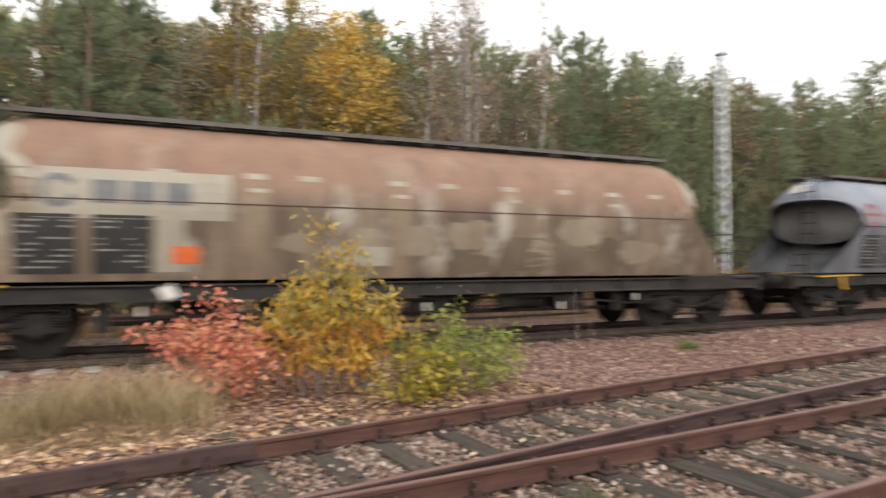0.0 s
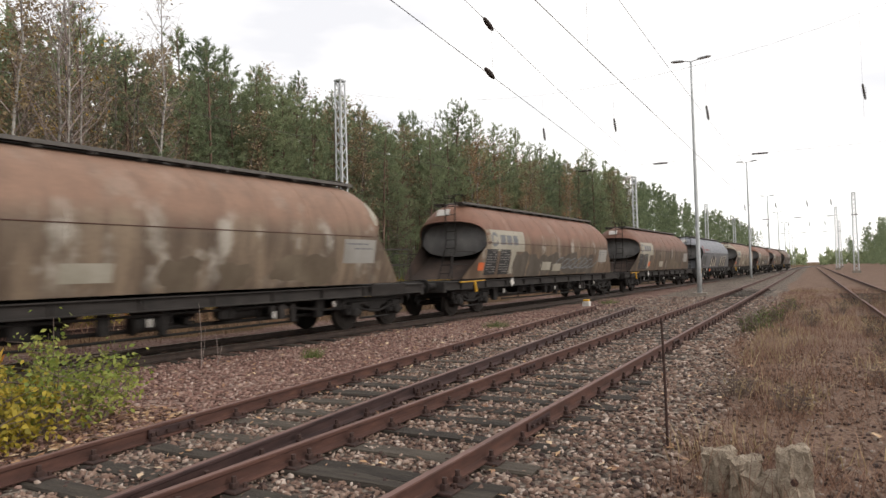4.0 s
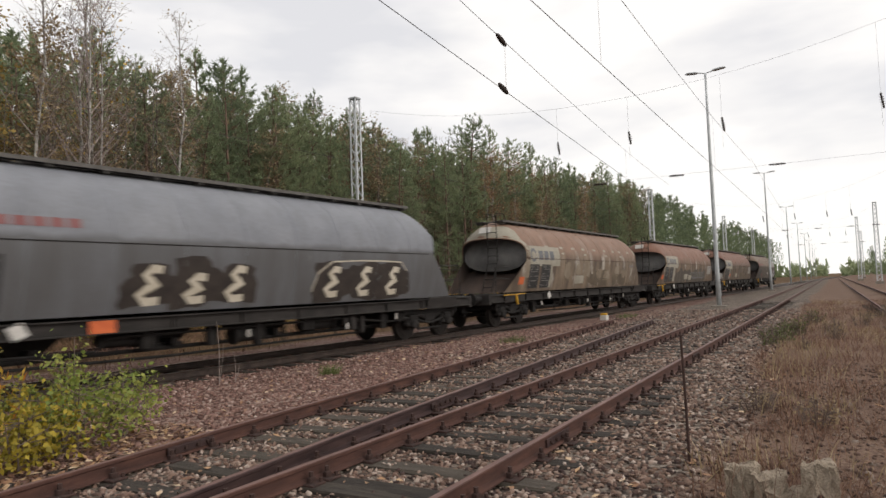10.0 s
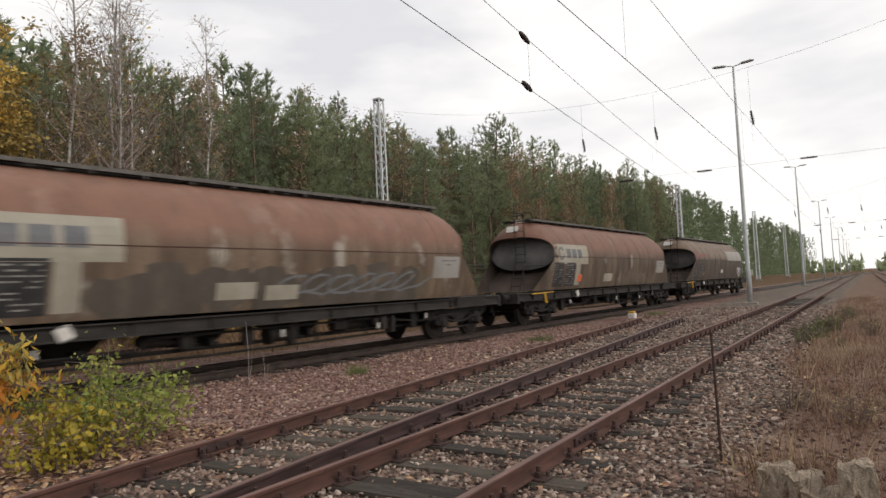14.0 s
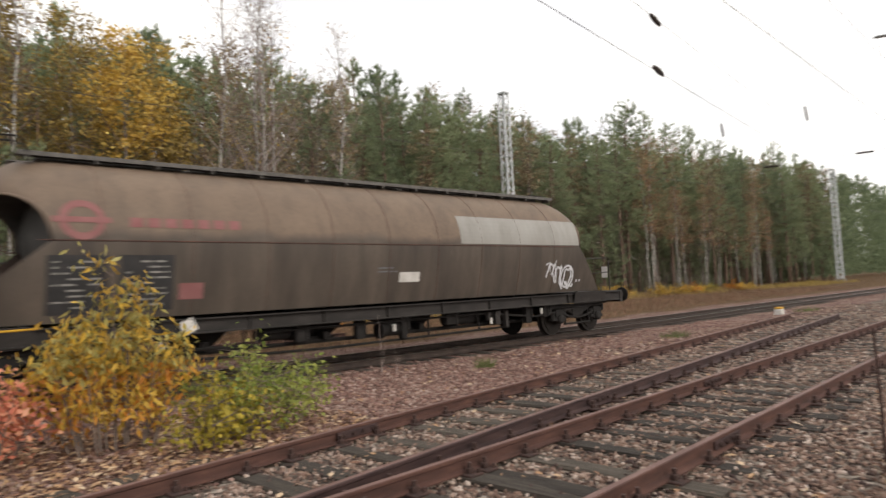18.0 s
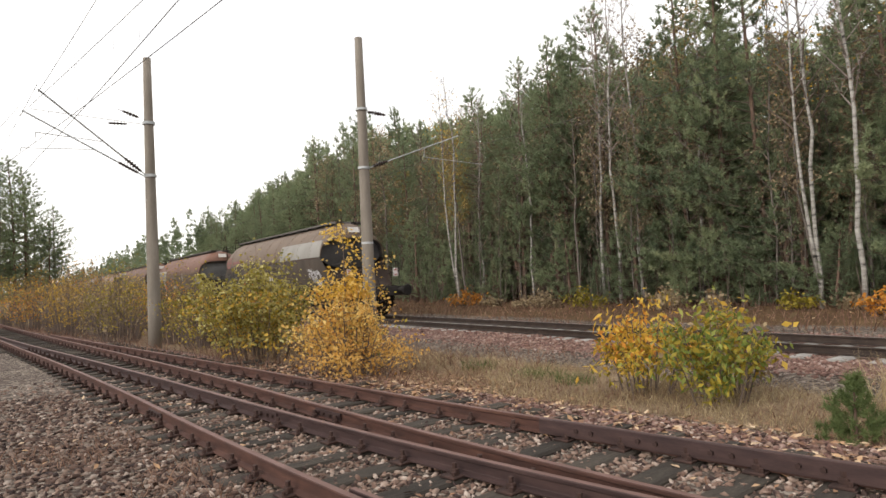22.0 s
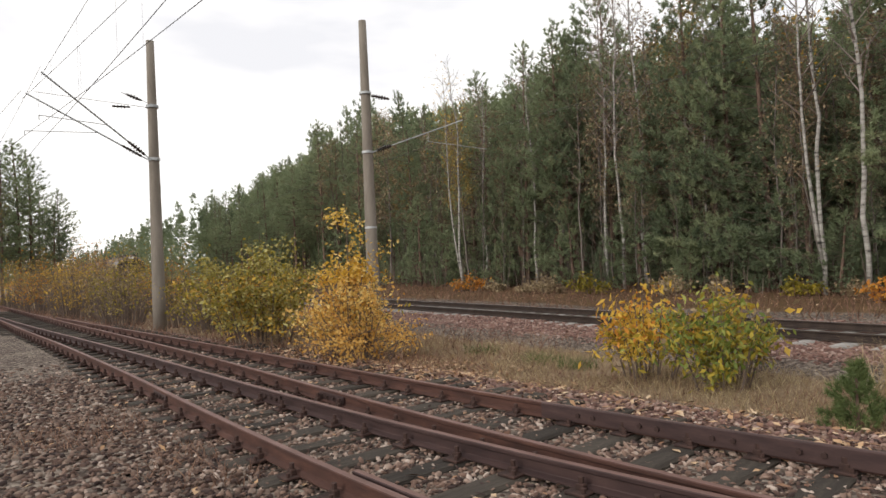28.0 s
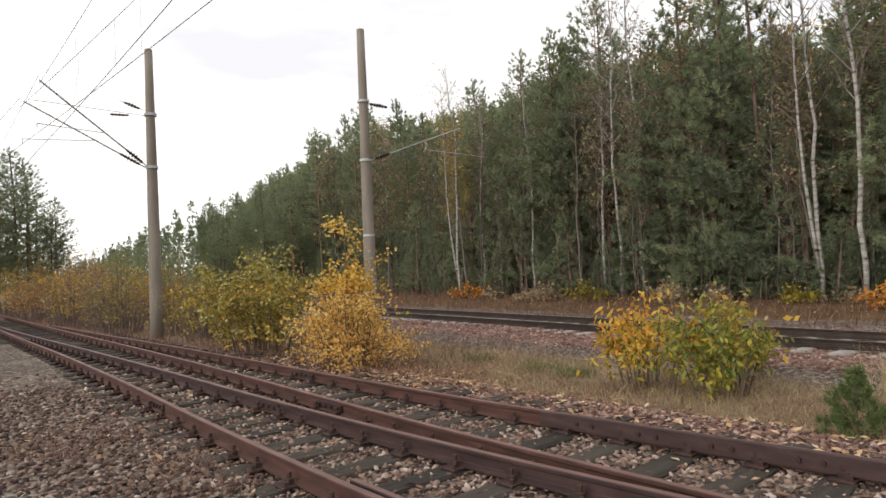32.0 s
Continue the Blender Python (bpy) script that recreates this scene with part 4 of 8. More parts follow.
def liner_mesh(side, material):
    """Inside of the hood from the lip to the bulkhead."""
    ring = [(y, z) for y, z in section() if z >= SEAM - 0.01]
    vs = []
    for y, z in ring:
        ly, lz = lip(y, z)
        vs += [(side * (end_x(lz, side) - 0.01), ly * 0.985, lz - 0.02), (side * (6.4 if side > 0 else 6.0), ly * 0.975, lz - 0.01)]
    fs = [(2 * i, 2 * i + 1, 2 * i + 3, 2 * i + 2) for i in range(len(ring) - 1)]
    return mesh_from("hood_lining", vs, fs, material, True)


def side_patch(x0, x1, z0, z1, lift=0.006, nx=4, nz=5, far=False):
    """Verts and faces of a flat marking that follows the wagon's side."""
    vs = []
    for z in np.linspace(z0, z1, nz):
        for x in np.linspace(x0, x1, nx):
            vs.append((x, (1 if far else -1) * (half_width(z) + lift), z))
    fs = [(j * nx + i, j * nx + i + 1, (j + 1) * nx + i + 1, (j + 1) * nx + i) for j in range(nz - 1) for i in range(nx - 1)]
    return vs, fs


def joined(items):
    vs, fs = [], []
    for v, f in items:
        k = len(vs)
        vs += list(v)
        fs += [tuple(i + k for i in q) for q in f]
    return vs, fs


def stroke(points, width, lift=0.008):
    """A sprayed line on the side, through (x, z) points."""
    vs, fs = [], []
    for i, (x, z) in enumerate(points):
        x2, z2 = points[min(i + 1, len(points) - 1)]
        x1, z1 = points[max(i - 1, 0)]
        dx, dz = x2 - x1, z2 - z1
        n = math.hypot(dx, dz) or 1
        px, pz = -dz / n * width / 2, dx / n * width / 2
        for s in (-1, 1):
            zz = z + s * pz
            vs.append((x + s * px, -(half_width(min(max(zz, LOW), TOP)) + lift), zz))
    fs = [(2 * i, 2 * i + 1, 2 * i + 3, 2 * i + 2) for i in range(len(points) - 1)]
    return vs, fs


def squiggle(r, x0, z0, w, h, loops):
    """A loose run of loops such as a sprayed tag has."""
    pts = []
    for i in range(loops * 10 + 1):
        u = i / (loops * 10)
        a = 2 * math.pi * u * loops
        pts.append((x0 + w * u + 0.13 * w * math.cos(a + r.random() * 0.2), z0 + h * (0.5 + 0.42 * math.sin(a + 0.7) * (1 - 0.3 * r.random()))))
    return pts


def blob(cx, cz, rx, rz, seed, lift=0.006):
    """An uneven patch of overpaint on the side."""
    q = random.Random(seed)
    n, ph = 22, q.uniform(0, 6)
    vs, fs = [(cx, -(half_width(cz) + lift), cz)], []
    for u in (0.5, 1.0):
        for k in range(n):
            a = 2 * math.pi * k / n
            w = u * (1 + 0.16 * math.sin(3 * a + ph) + 0.09 * math.sin(7 * a + 2 * ph) + q.uniform(-0.05, 0.05))
            x, z = cx + rx * w * math.copysign(abs(math.cos(a)) ** 0.7, math.cos(a)), cz + rz * w * math.copysign(abs(math.sin(a)) ** 0.7, math.sin(a))
            z = min(max(z, LOW + 0.01), SEAM - 0.03)
            vs.append((x, -(half_width(z) + lift), z))
    fs = [(0, 1 + k, 1 + (k + 1) % n) for k in range(n)] + [(1 + k, 1 + n + k, 1 + n + (k + 1) % n, 1 + (k + 1) % n) for k in range(n)]
    return vs, fs


CACHE = {}


def cached(key, make):
    if key not in CACHE:
        CACHE[key] = make()
    return CACHE[key]


def wheel_mesh():
    bm = cyl_bm([((0, -0.065, 0), (0, 0.065, 0), 0.455), ((0, 0.045, 0), (0, 0.075, 0), 0.485), ((0, -0.10, 0), (0, -0.06, 0), 0.36), ((0, -0.16, 0), (0, -0.10, 0), 0.12)], 28)
    return bm_mesh("wheel", bm, M["wheel"])


def bogie_mesh():
    """The welded side frames, cross beam, end beams and curved tie bars of one bogie."""
    boxes = [(0, 0, 0.66, 0.46, 2.0, 0.22)]
    bars = []
    for s in (-1, 1):
        y = s * 1.0
        boxes += [(0, y, 0.80, 2.5, 0.15, 0.11), (0, y, 0.63, 0.5, 0.17, 0.26), (-0.42, y, 0.70, 0.5, 0.13, 0.12, Matrix.Rotation(radians(22), 4, "Y")),
                  (0.42, y, 0.70, 0.5, 0.13, 0.12, Matrix.Rotation(radians(-22), 4, "Y")), (-1.25, y, 0.70, 0.10, 0.18, 0.22), (1.25, y, 0.70, 0.10, 0.18, 0.22)]
        bars.append(([(x, y * 1.07, 0.72 - 0.26 * (1 - (x / 0.95) ** 2)) for x in np.linspace(-0.95, 0.95, 9)], 0.035))
        bars.append(([(-0.62, y * 1.05, 0.30), (0.62, y * 1.05, 0.30)], 0.03))
        bars += [([(q * 0.58, y * 1.05, 0.32), (q * 0.52, y * 1.03, 0.72)], 0.028) for q in (-1, 1)]
    for x in (-1.3, 1.3):
        boxes.append((x, 0, 0.72, 0.10, 1.9, 0.14))
    bm = box_bm(boxes, 0.015)
    me = mesh_from("tie_bars", *tubes(bars, 8), M["steel_dark"])
    bm.from_mesh(me)
    bpy.data.meshes.remove(me)
    return bm_mesh("bogie", bm, M["steel_dark"])


def axle_box_mesh():
    return bm_mesh("axle_box", box_bm([(0, 0, 0, 0.62, 0.2, 0.10), (0, 0, 0.1, 0.34, 0.22, 0.34)], 0.02), M["steel_dark"])


def spring_mesh():
    pts, rad = [], []
    for k in range(9):
        pts.append((0, 0, 0.05 + 0.022 * k))
        rad.append(0.09 if k % 2 else 0.07)
    return mesh_from("coil_spring", *tube(pts, rad, 12), M["steel_dark"])


def bearing_mesh():
    return mesh_from("bearing_cap", *tube([(0, 0, 0), (0, -0.16, 0), (0, -0.19, 0)], [0.13, 0.13, 0.09], 16), M["steel_dark"])


def buffer_mesh():
    vs, fs = tubes([(((0, 0, 0), (0.32, 0, 0)), 0.115), (((0.30, 0, 0), (0.55, 0, 0)), 0.085)], 16)
    return mesh_from("buffer", vs, fs, M["steel_dark"])


def ladder_mesh():
    """Rungs from the frame up past the hood to the roof."""
    runs = []
    p = lambda u, y: (7.36 + 0.55 * max(0.0, 0.4 - u) / 0.4, y, 1.25 + u * 2.95)
    for y in (-0.2, 0.2):
        runs.append(([p(u, y) for u in (0, 0.2, 0.4, 0.7, 1.0)] + [(6.75, y, 4.22), (6.6, y, 3.98)], 0.02))
    for u in np.linspace(0.06, 0.96, 10):
        runs.append(([p(u, -0.2), p(u, 0.2)], 0.013))
    vs, fs = tubes(runs, 6)
    return mesh_from("ladder", vs, fs, M["steel_dark"])


def handrail_mesh(y):
    runs = [([(7.0, y, 2.15), (8.5, y, 2.18), (8.6, y, 2.12), (8.6, y, 1.2)], 0.018), ([(8.6, y, 1.75), (7.6, y, 1.72)], 0.014)]
    vs, fs = tubes(runs, 6)
    return mesh_from("handrail", vs, fs, M["steel_sole"])


def walkway_mesh():
    boxes = [(0, -0.43, 3.985, 13.5, 0.36, 0.025), (0, 0.43, 3.985, 13.5, 0.36, 0.025), (0, -0.62, 3.97, 13.5, 0.025, 0.075), (0, 0.62, 3.97, 13.5, 0.025, 0.075)]
    for x in np.linspace(-6.6, 6.6, 14):
        boxes += [(x, -0.5, 3.92, 0.03, 0.26, 0.1), (x, 0.5, 3.92, 0.03, 0.26, 0.1)]
    return bm_mesh("roof_walkway", box_bm(boxes), M["walkway"])


def hatch_mesh():
    bm = box_bm([(0, 0, 3.97, 2.5, 0.46, 0.10)], 0.03)
    return bm_mesh("roof_hatch", bm, M["walkway"])


def frame_mesh():
    """Sole bar of one side: a channel with flanges."""
    return bm_mesh("sole_bar", box_bm([(0, 0, 1.02, 18.1, 0.02, 0.24), (0, -0.045, 1.145, 18.1, 0.10, 0.022), (0, -0.045, 0.90, 18.1, 0.10, 0.022)] + [(x, -0.04, 1.02, 0.02, 0.08, 0.23) for x in np.linspace(-8, 8, 11)]), M["steel_sole"])


def outlet_mesh():
    """A discharge hopper under the frame."""
    bm = bmesh.new()
    top = [(-0.9, -0.75, 1.2), (0.9, -0.75, 1.2), (0.9, 0.75, 1.2), (-0.9, 0.75, 1.2)]
    low = [(-0.28, -0.5, 0.58), (0.28, -0.5, 0.58), (0.28, 0.5, 0.58), (-0.28, 0.5, 0.58)]
    v = [bm.verts.new(p) for p in top + low]
    for i in range(4):
        bm.faces.new((v[i], v[(i + 1) % 4], v[4 + (i + 1) % 4], v[4 + i]))
    bm.faces.new(v[4:])
    for b in [(0, 0, 0.55, 0.66, 1.2, 0.08), (0, -0.72, 0.62, 0.12, 0.3, 0.14)]:
        bmesh.ops.create_cube(bm, size=1, matrix=Matrix.Translation(b[:3]) @ Matrix.Diagonal((*b[3:], 1)))
    return bm_mesh("discharge_hopper", bm, M["steel_dark"])


def tank_mesh(r, l):
    vs, fs = tubes([([(-l / 2, 0, 0), (-l / 2 + 0.08, 0, 0), (l / 2 - 0.08, 0, 0), (l / 2, 0, 0)], [r * 0.6, r, r, r * 0.6])], 16)
    return mesh_from("air_tank", vs, fs, M["steel_dark"], True)


def text_bars(r, x0, x1, z0, z1, rows, lift=0.012):
    """Writing too small to read: rows of plain bars."""
    items = []
    for k in range(rows):
        z = z1 - (k + 0.5) * (z1 - z0) / rows
        h = (z1 - z0) / rows * 0.17
        a = x0
        while a < x1 - 0.05:
            b = min(x1, a + r.uniform(0.05, 0.26))
            if r.random() < 0.62:
                items.append(side_patch(a, b, z - h, z + h, lift, 2, 2))
            a = b + 0.05
    return items


def build_wagon(k, style):
    r = random.Random(100 + k)
    w = tagged(new("hopper_wagon"), style["label"], "hopper wagon", "freight train wagons")
    paint = style["paint"]
    add("body", shell_mesh(paint), w)
    seam = mesh_from("waist_seam", *joined([tubes([([(-6.6, s * (HALF + 0.004), SEAM), (6.6, s * (HALF + 0.004), SEAM)], 0.011)], 6) for s in (-1, 1)]), style.get("seam", M["rail_side"]))
    add("waist_seam", seam, w, label="dark welded waist seam")
    ring_pts = [(y, z) for y, z in [(-q[0], q[1]) for q in outline()] + [(q[0], q[1]) for q in outline()[-2::-1]]]
    for x in np.linspace(-5.7, 5.7, 9):
        make = lambda: mesh_from("weld_ring", *tube([(0, y * 1.001, z + 0.001) for y, z in ring_pts], [0.006] * len(ring_pts), 4), style["ring"])
        add("weld_ring", cached("ring" + style["ring"].name, make), w, Matrix.Translation((x, 0, 0)))
    for s in (-1, 1):
        add("hood_rim", rim_mesh(s, paint), w)
        # highlight on the shoulder, painted in the cream of the lettering panels
        if k in (3, 7, 9):
            add("shoulder_band", band_mesh(s, M["panel_w"]), w, label="faded pale band on the shoulder")
        # lining takes the dark wall colour, which holds the shade under the hood
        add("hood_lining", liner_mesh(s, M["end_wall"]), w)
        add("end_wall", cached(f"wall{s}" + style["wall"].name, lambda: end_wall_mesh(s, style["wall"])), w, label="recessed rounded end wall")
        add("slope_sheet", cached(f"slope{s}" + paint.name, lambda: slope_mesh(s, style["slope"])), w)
        turn = Matrix.Identity(4) if s > 0 else Matrix.Rotation(math.pi, 4, "Z")
        add("ladder", cached("ladder", ladder_mesh), w, turn @ Matrix.Translation((0, 0.45, 0)))
        add("end_plate", cached(f"endplate{s}", lambda: bm_mesh("end_plate", box_bm([(s * 7.09, 0.0, 3.62, 0.02, 0.5, 0.26, Matrix.Rotation(radians(-s * 30), 4, "Y"))]), M["white"])), w, label="small white plate on the hood")
        for y in (-1.22, 1.22):
            add("handrail", cached(f"rail{y}", lambda: handrail_mesh(y)), w, turn)
            buf = add("buffer", cached("buffer", buffer_mesh), w, turn @ Matrix.Translation((9.2, y * 0.72, 1.03)))
            add("buffer_head", cached("bufhead", lambda: mesh_from("buffer_head", *tubes([([(0.54, 0, 0), (0.57, 0, 0), (0.60, 0, 0)], [0.22, 0.23, 0.19])], 20), M["steel_dark"])), buf)
        add("headstock", cached("headstock", lambda: bm_mesh("headstock", box_bm([(9.12, 0, 1.0, 0.14, 2.56, 0.36), (8.55, 0, 1.16, 1.1, 2.6, 0.03), (9.24, 0, 1.0, 0.1, 0.3, 0.26)], 0.012), M["steel_sole"])), w, turn)
        add("coupling_hook", cached("hook", lambda: mesh_from("coupling_hook", *tubes([([(9.2, 0, 1.0), (9.45, 0, 0.98), (9.55, 0, 1.06)], 0.04), ([(9.35, 0.05, 0.98), (9.45, 0.05, 0.62), (9.37, -0.05, 0.6), (9.3, -0.05, 0.95)], 0.022), ([(9.2, 0.3, 0.9), (9.4, 0.3, 0.55), (9.3, 0.3, 0.42), (9.15, 0.3, 0.6)], 0.028)], 8), M["steel_dark"])), w, turn)
        bogie = add("bogie", cached("bogie", bogie_mesh), w, Matrix.Translation((s * 7.1, 0, 0)), "cast steel two-axle bogie")
        for ax in (-0.9, 0.9):
            add("axle", cached("axle", lambda: bm_mesh("axle", cyl_bm([((0, -1.0, 0.455), (0, 1.0, 0.455), 0.08)], 10), M["wheel"])), bogie, Matrix.Translation((ax, 0, 0)))
            for y in (-1, 1):
                flip = Matrix.Identity(4) if y < 0 else Matrix.Rotation(math.pi, 4, "Z")
                add("wheel", cached("wheel", wheel_mesh), bogie, Matrix.Translation((ax, y * 0.755, 0.457)) @ flip)
                seat = Matrix.Translation((ax, y * 1.02, 0.46)) @ flip
                add("axle_box", cached("axlebox", axle_box_mesh), bogie, seat)
                add("bearing_cap", cached("bearing", bearing_mesh), bogie, seat)
                for q in (-0.23, 0.23):
                    add("coil_spring", cached("spring", spring_mesh), bogie, seat @ Matrix.Translation((q, 0, 0)))
        for y in (-1, 1):
            add("cover_plate", cached("cover", lambda: bm_mesh("cover_plate", box_bm([(0, 0, 0, 1.5, 0.02, 0.34, Matrix.Rotation(radians(14), 4, "X")), (-0.6, 0.03, 0.05, 0.03, 0.06, 0.3), (0.6, 0.03, 0.05, 0.03, 0.06, 0.3)]), M["steel_sole"])), w,
                Matrix.Translation((s * 7.4, y * 1.33, 1.03)) @ (Matrix.Identity(4) if y < 0 else Matrix.Rotation(math.pi, 4, "Z")))
    for y in (-1, 1):
        add("sole_bar", cached("sole", frame_mesh), w, Matrix.Translation((0, y * 1.24, 0)) @ (Matrix.Identity(4) if y < 0 else Matrix.Rotation(math.pi, 4, "Z")))
        add("brake_rod", cached("rod", lambda: mesh_from("brake_rod", *tubes([([(-4.6, 0, 0.42), (-1.5, 0, 0.36), (4.2, 0, 0.40)], 0.03), ([(-3.2, 0, 0.9), (-3.15, 0, 0.40)], 0.03), ([(1.4, 0, 0.9), (1.4, 0, 0.36)], 0.028), ([(3.0, 0, 0.9), (3.1, 0, 0.4)], 0.03)], 6), M["steel_dark"])), w, Matrix.Translation((0, y * 0.98, 0)))
    add("centre_sill", cached("sill", lambda: bm_mesh("centre_sill", box_bm([(0, 0, 1.02, 17.4, 0.5, 0.26), (0, 0, 1.13, 13.5, 2.3, 0.05)]), M["steel_dark"])), w)
    for x in (-3.9, -1.3, 1.3, 3.9):
        add("discharge_hopper", cached("outlet", outlet_mesh), w, Matrix.Translation((x, 0, 0)))
    add("roof_walkway", cached("walkway", walkway_mesh), w, label="dark steel grating walkway")
    for x in np.linspace(-5.2, 5.2, 5):
        add("roof_hatch", cached("hatch", hatch_mesh), w, Matrix.Translation((x, 0, 0)))
    add("air_tank", cached("tank1", lambda: tank_mesh(0.17, 1.1)), w, Matrix.Translation((2.6, -0.75, 0.72)))
    add("air_tank", cached("tank2", lambda: tank_mesh(0.13, 0.8)), w, Matrix.Translation((-2.5, -0.8, 0.74)))
    add("brake_cylinder", cached("cylin", lambda: bm_mesh("brake_cylinder", cyl_bm([((0.1, -0.9, 0.62), (0.55, -0.9, 0.62), 0.15), ((0.0, -0.9, 0.62), (0.1, -0.9, 0.62), 0.19)], 16), M["steel_dark"])), w)
    add("valve_box", cached("valve", lambda: bm_mesh("valve_box", box_bm([(3.6, -1.1, 0.66, 0.18, 0.16, 0.34), (3.95, -1.1, 0.62, 0.1, 0.14, 0.42), (3.3, -1.12, 0.72, 0.12, 0.1, 0.2)], 0.01), M["steel_sole"])), w, label="grey brake valve boxes")
    add("brake_pipe", cached("pipe", lambda: mesh_from("brake_pipe", *tubes([([(-8.6, -1.08, 0.86), (-5.4, -1.08, 0.82), (-5.2, -1.08, 0.62), (-3.0, -1.08, 0.58), (-2.8, -1.08, 0.8), (3.2, -1.08, 0.8), (5.2, -1.08, 0.6), (8.6, -1.08, 0.84)], 0.028), ([(-5.4, -0.7, 0.5), (5.4, -0.7, 0.5)], 0.045)], 6), M["steel_dark"])), w)
    for x, h, d in ((-5.3, 0.5, 0.24), (-2.0, 0.36, 0.3), (-0.6, 0.42, 0.2), (0.6, 0.5, 0.16), (2.1, 0.3, 0.4), (4.9, 0.46, 0.22), (5.6, 0.34, 0.14)):
        add("hanger_box", cached(f"hang{x}", lambda: bm_mesh("hanger_box", box_bm([(x, -1.02, 0.9 - h / 2, d, 0.16, h), (x + 0.1, -1.1, 0.72, 0.06, 0.06, 0.3)], 0.012), M["steel_dark"])), w)
    for x, z in ((-4.75, 0.72), (0.25, 0.66), (3.35, 0.6), (5.35, 0.74)):
        add("valve_handle", cached(f"valve{x}", lambda: bm_mesh("valve_handle", box_bm([(x, -1.16, z, 0.07, 0.05, 0.16)], 0.01), M["white"])), w, label="pale painted valve handle")
    # markings on the side that faces the sidings
    mark = lambda name, geo, material, label="": add(name, mesh_from(name, *geo, material), w, label=label)
    plain = mark
    mark = lambda name, geo, material, label="": [plain(name, g, material, label) for g in geo] if isinstance(geo, list) else plain(name, geo, material, label)
    add("hand_lever", cached("lever", lambda: mesh_from("hand_lever", *tubes([([(-8.3, -1.36, 1.13), (-6.6, -1.36, 1.16)], 0.022), ([(-7.35, -1.37, 1.12), (-7.3, -1.40, 0.78)], 0.05)], 8), M["yellow"])), w, label="yellow hand brake lever")
    add("brake_change_plate", cached("bcp", lambda: mesh_from("brake_change_plate", *tube([(-4.35, -1.31, 1.03), (-4.35, -1.335, 1.03)], [0.17, 0.17], 4), M["white"])), w)
    data_x = style.get("data", -6.5)
    mark("data_panel", side_patch(data_x, data_x + 0.85, 1.34, 2.26, 0.006), M["black"], "black panel with small white writing")
    mark("data_panel", side_patch(data_x + 1.05, data_x + 1.9, 1.34, 2.26, 0.006), M["black"])
    mark("writing", text_bars(r, data_x + 0.08, data_x + 0.78, 1.40, 2.20, 9), M["writing"])
    mark("writing", text_bars(r, data_x + 1.12, data_x + 1.82, 1.40, 2.20, 9), M["writing"])
    ox = style.get("orange", data_x + 2.2)
    if style.get("low_plate"):
        add("warning_plate", bm_mesh("warning_plate", box_bm([(-3.0, -1.325, 1.02, 0.46, 0.012, 0.24)]), M["orange"]), w, label="orange warning plate on the frame")
    else:
        mark("warning_plate", side_patch(ox, ox + 0.42, 1.5, 1.78, 0.008), M["red_dust" if k == 0 else "orange"], "dull red warning plate" if k == 0 else "orange warning plate")
    style["extra"](mark, r)
    return w


def lettered_panel(x0, letters=True, white=True):
    def extra(mark, r):
        mark("lettering_panel", side_patch(x0, x0 + 2.8, 2.2, 2.98, 0.005, 6, 6), M["panel_w"], "cream panel with a faded grey emblem")
        if letters:
            mark("emblem", joined([stroke([(x0 + 0.3 + 0.22 * math.cos(a), 2.62 + 0.22 * math.sin(a)) for a in np.linspace(0.5, 6.0, 9)], 0.11, 0.010)]), M["panel_t"])
            for q in range(3):
                mark("emblem_bar", side_patch(x0 + 0.75 + q * 0.52, x0 + 1.15 + q * 0.52, 2.44, 2.8, 0.010, 3, 3), M["panel_t"])
        mark("cream_border", side_patch(x0 + 1.66, x0 + 2.1, 1.36, 2.2, 0.0045, 3, 5), M["panel_w"], "faded cream paint round the data panel")
        mark("cream_border", side_patch(x0 - 0.34, x0 + 0.0, 1.75, 2.96, 0.0045, 3, 5), M["wash_cream"])
        for q in range(4):
            mark("overpaint", blob(1.2 + 1.15 * q + r.uniform(-0.4, 0.4), 1.55 + r.uniform(-0.1, 0.1), r.uniform(0.4, 0.7), r.uniform(0.22, 0.42), 90 + q + int(r.random() * 50), 0.005), M["grime_soft"], "brown dirty patch")
        mark("stencil_panel", side_patch(-1.5, -0.55, 1.45, 1.8, 0.007), M["panel_w"])
        if white:
            mark("white_panel", side_patch(5.5, 6.75, 1.78, 2.40, 0.007), M["white_band"], "square white repainted panel")
            mark("writing", text_bars(r, 5.6, 6.6, 2.1, 2.34, 2), M["panel_t"])
    return extra


def patched(mark, r):
    """A pale wagon: small pale labels in two rows on the upper half, cream washed areas below."""
    lettered_panel(-6.2, True, False)(mark, r)
    for k in range(9):
        x = -4.6 + 1.28 * k + r.uniform(-0.2, 0.2)
        mark("pale_label", side_patch(x, x + 0.34, 2.93, 3.03, 0.006, 2, 3), M["panel_w"], "small faded pale label")
        if k % 2:
            mark("pale_label", side_patch(x + 0.05, x + 0.36, 2.70, 2.77, 0.006, 2, 3), M["panel_w"])
    for k in range(7):
        mark("washed_patch", blob(-2.6 + 1.3 * k + r.uniform(-0.3, 0.3), 1.95 + r.uniform(-0.22, 0.2), r.uniform(0.25, 0.55), r.uniform(0.16, 0.36), 140 + k, 0.005), M["wash_cream"], "cream washed-out patch")
    mark("writing", text_bars(r, 5.7, 6.5, 2.2, 2.34, 1), M["panel_t"])


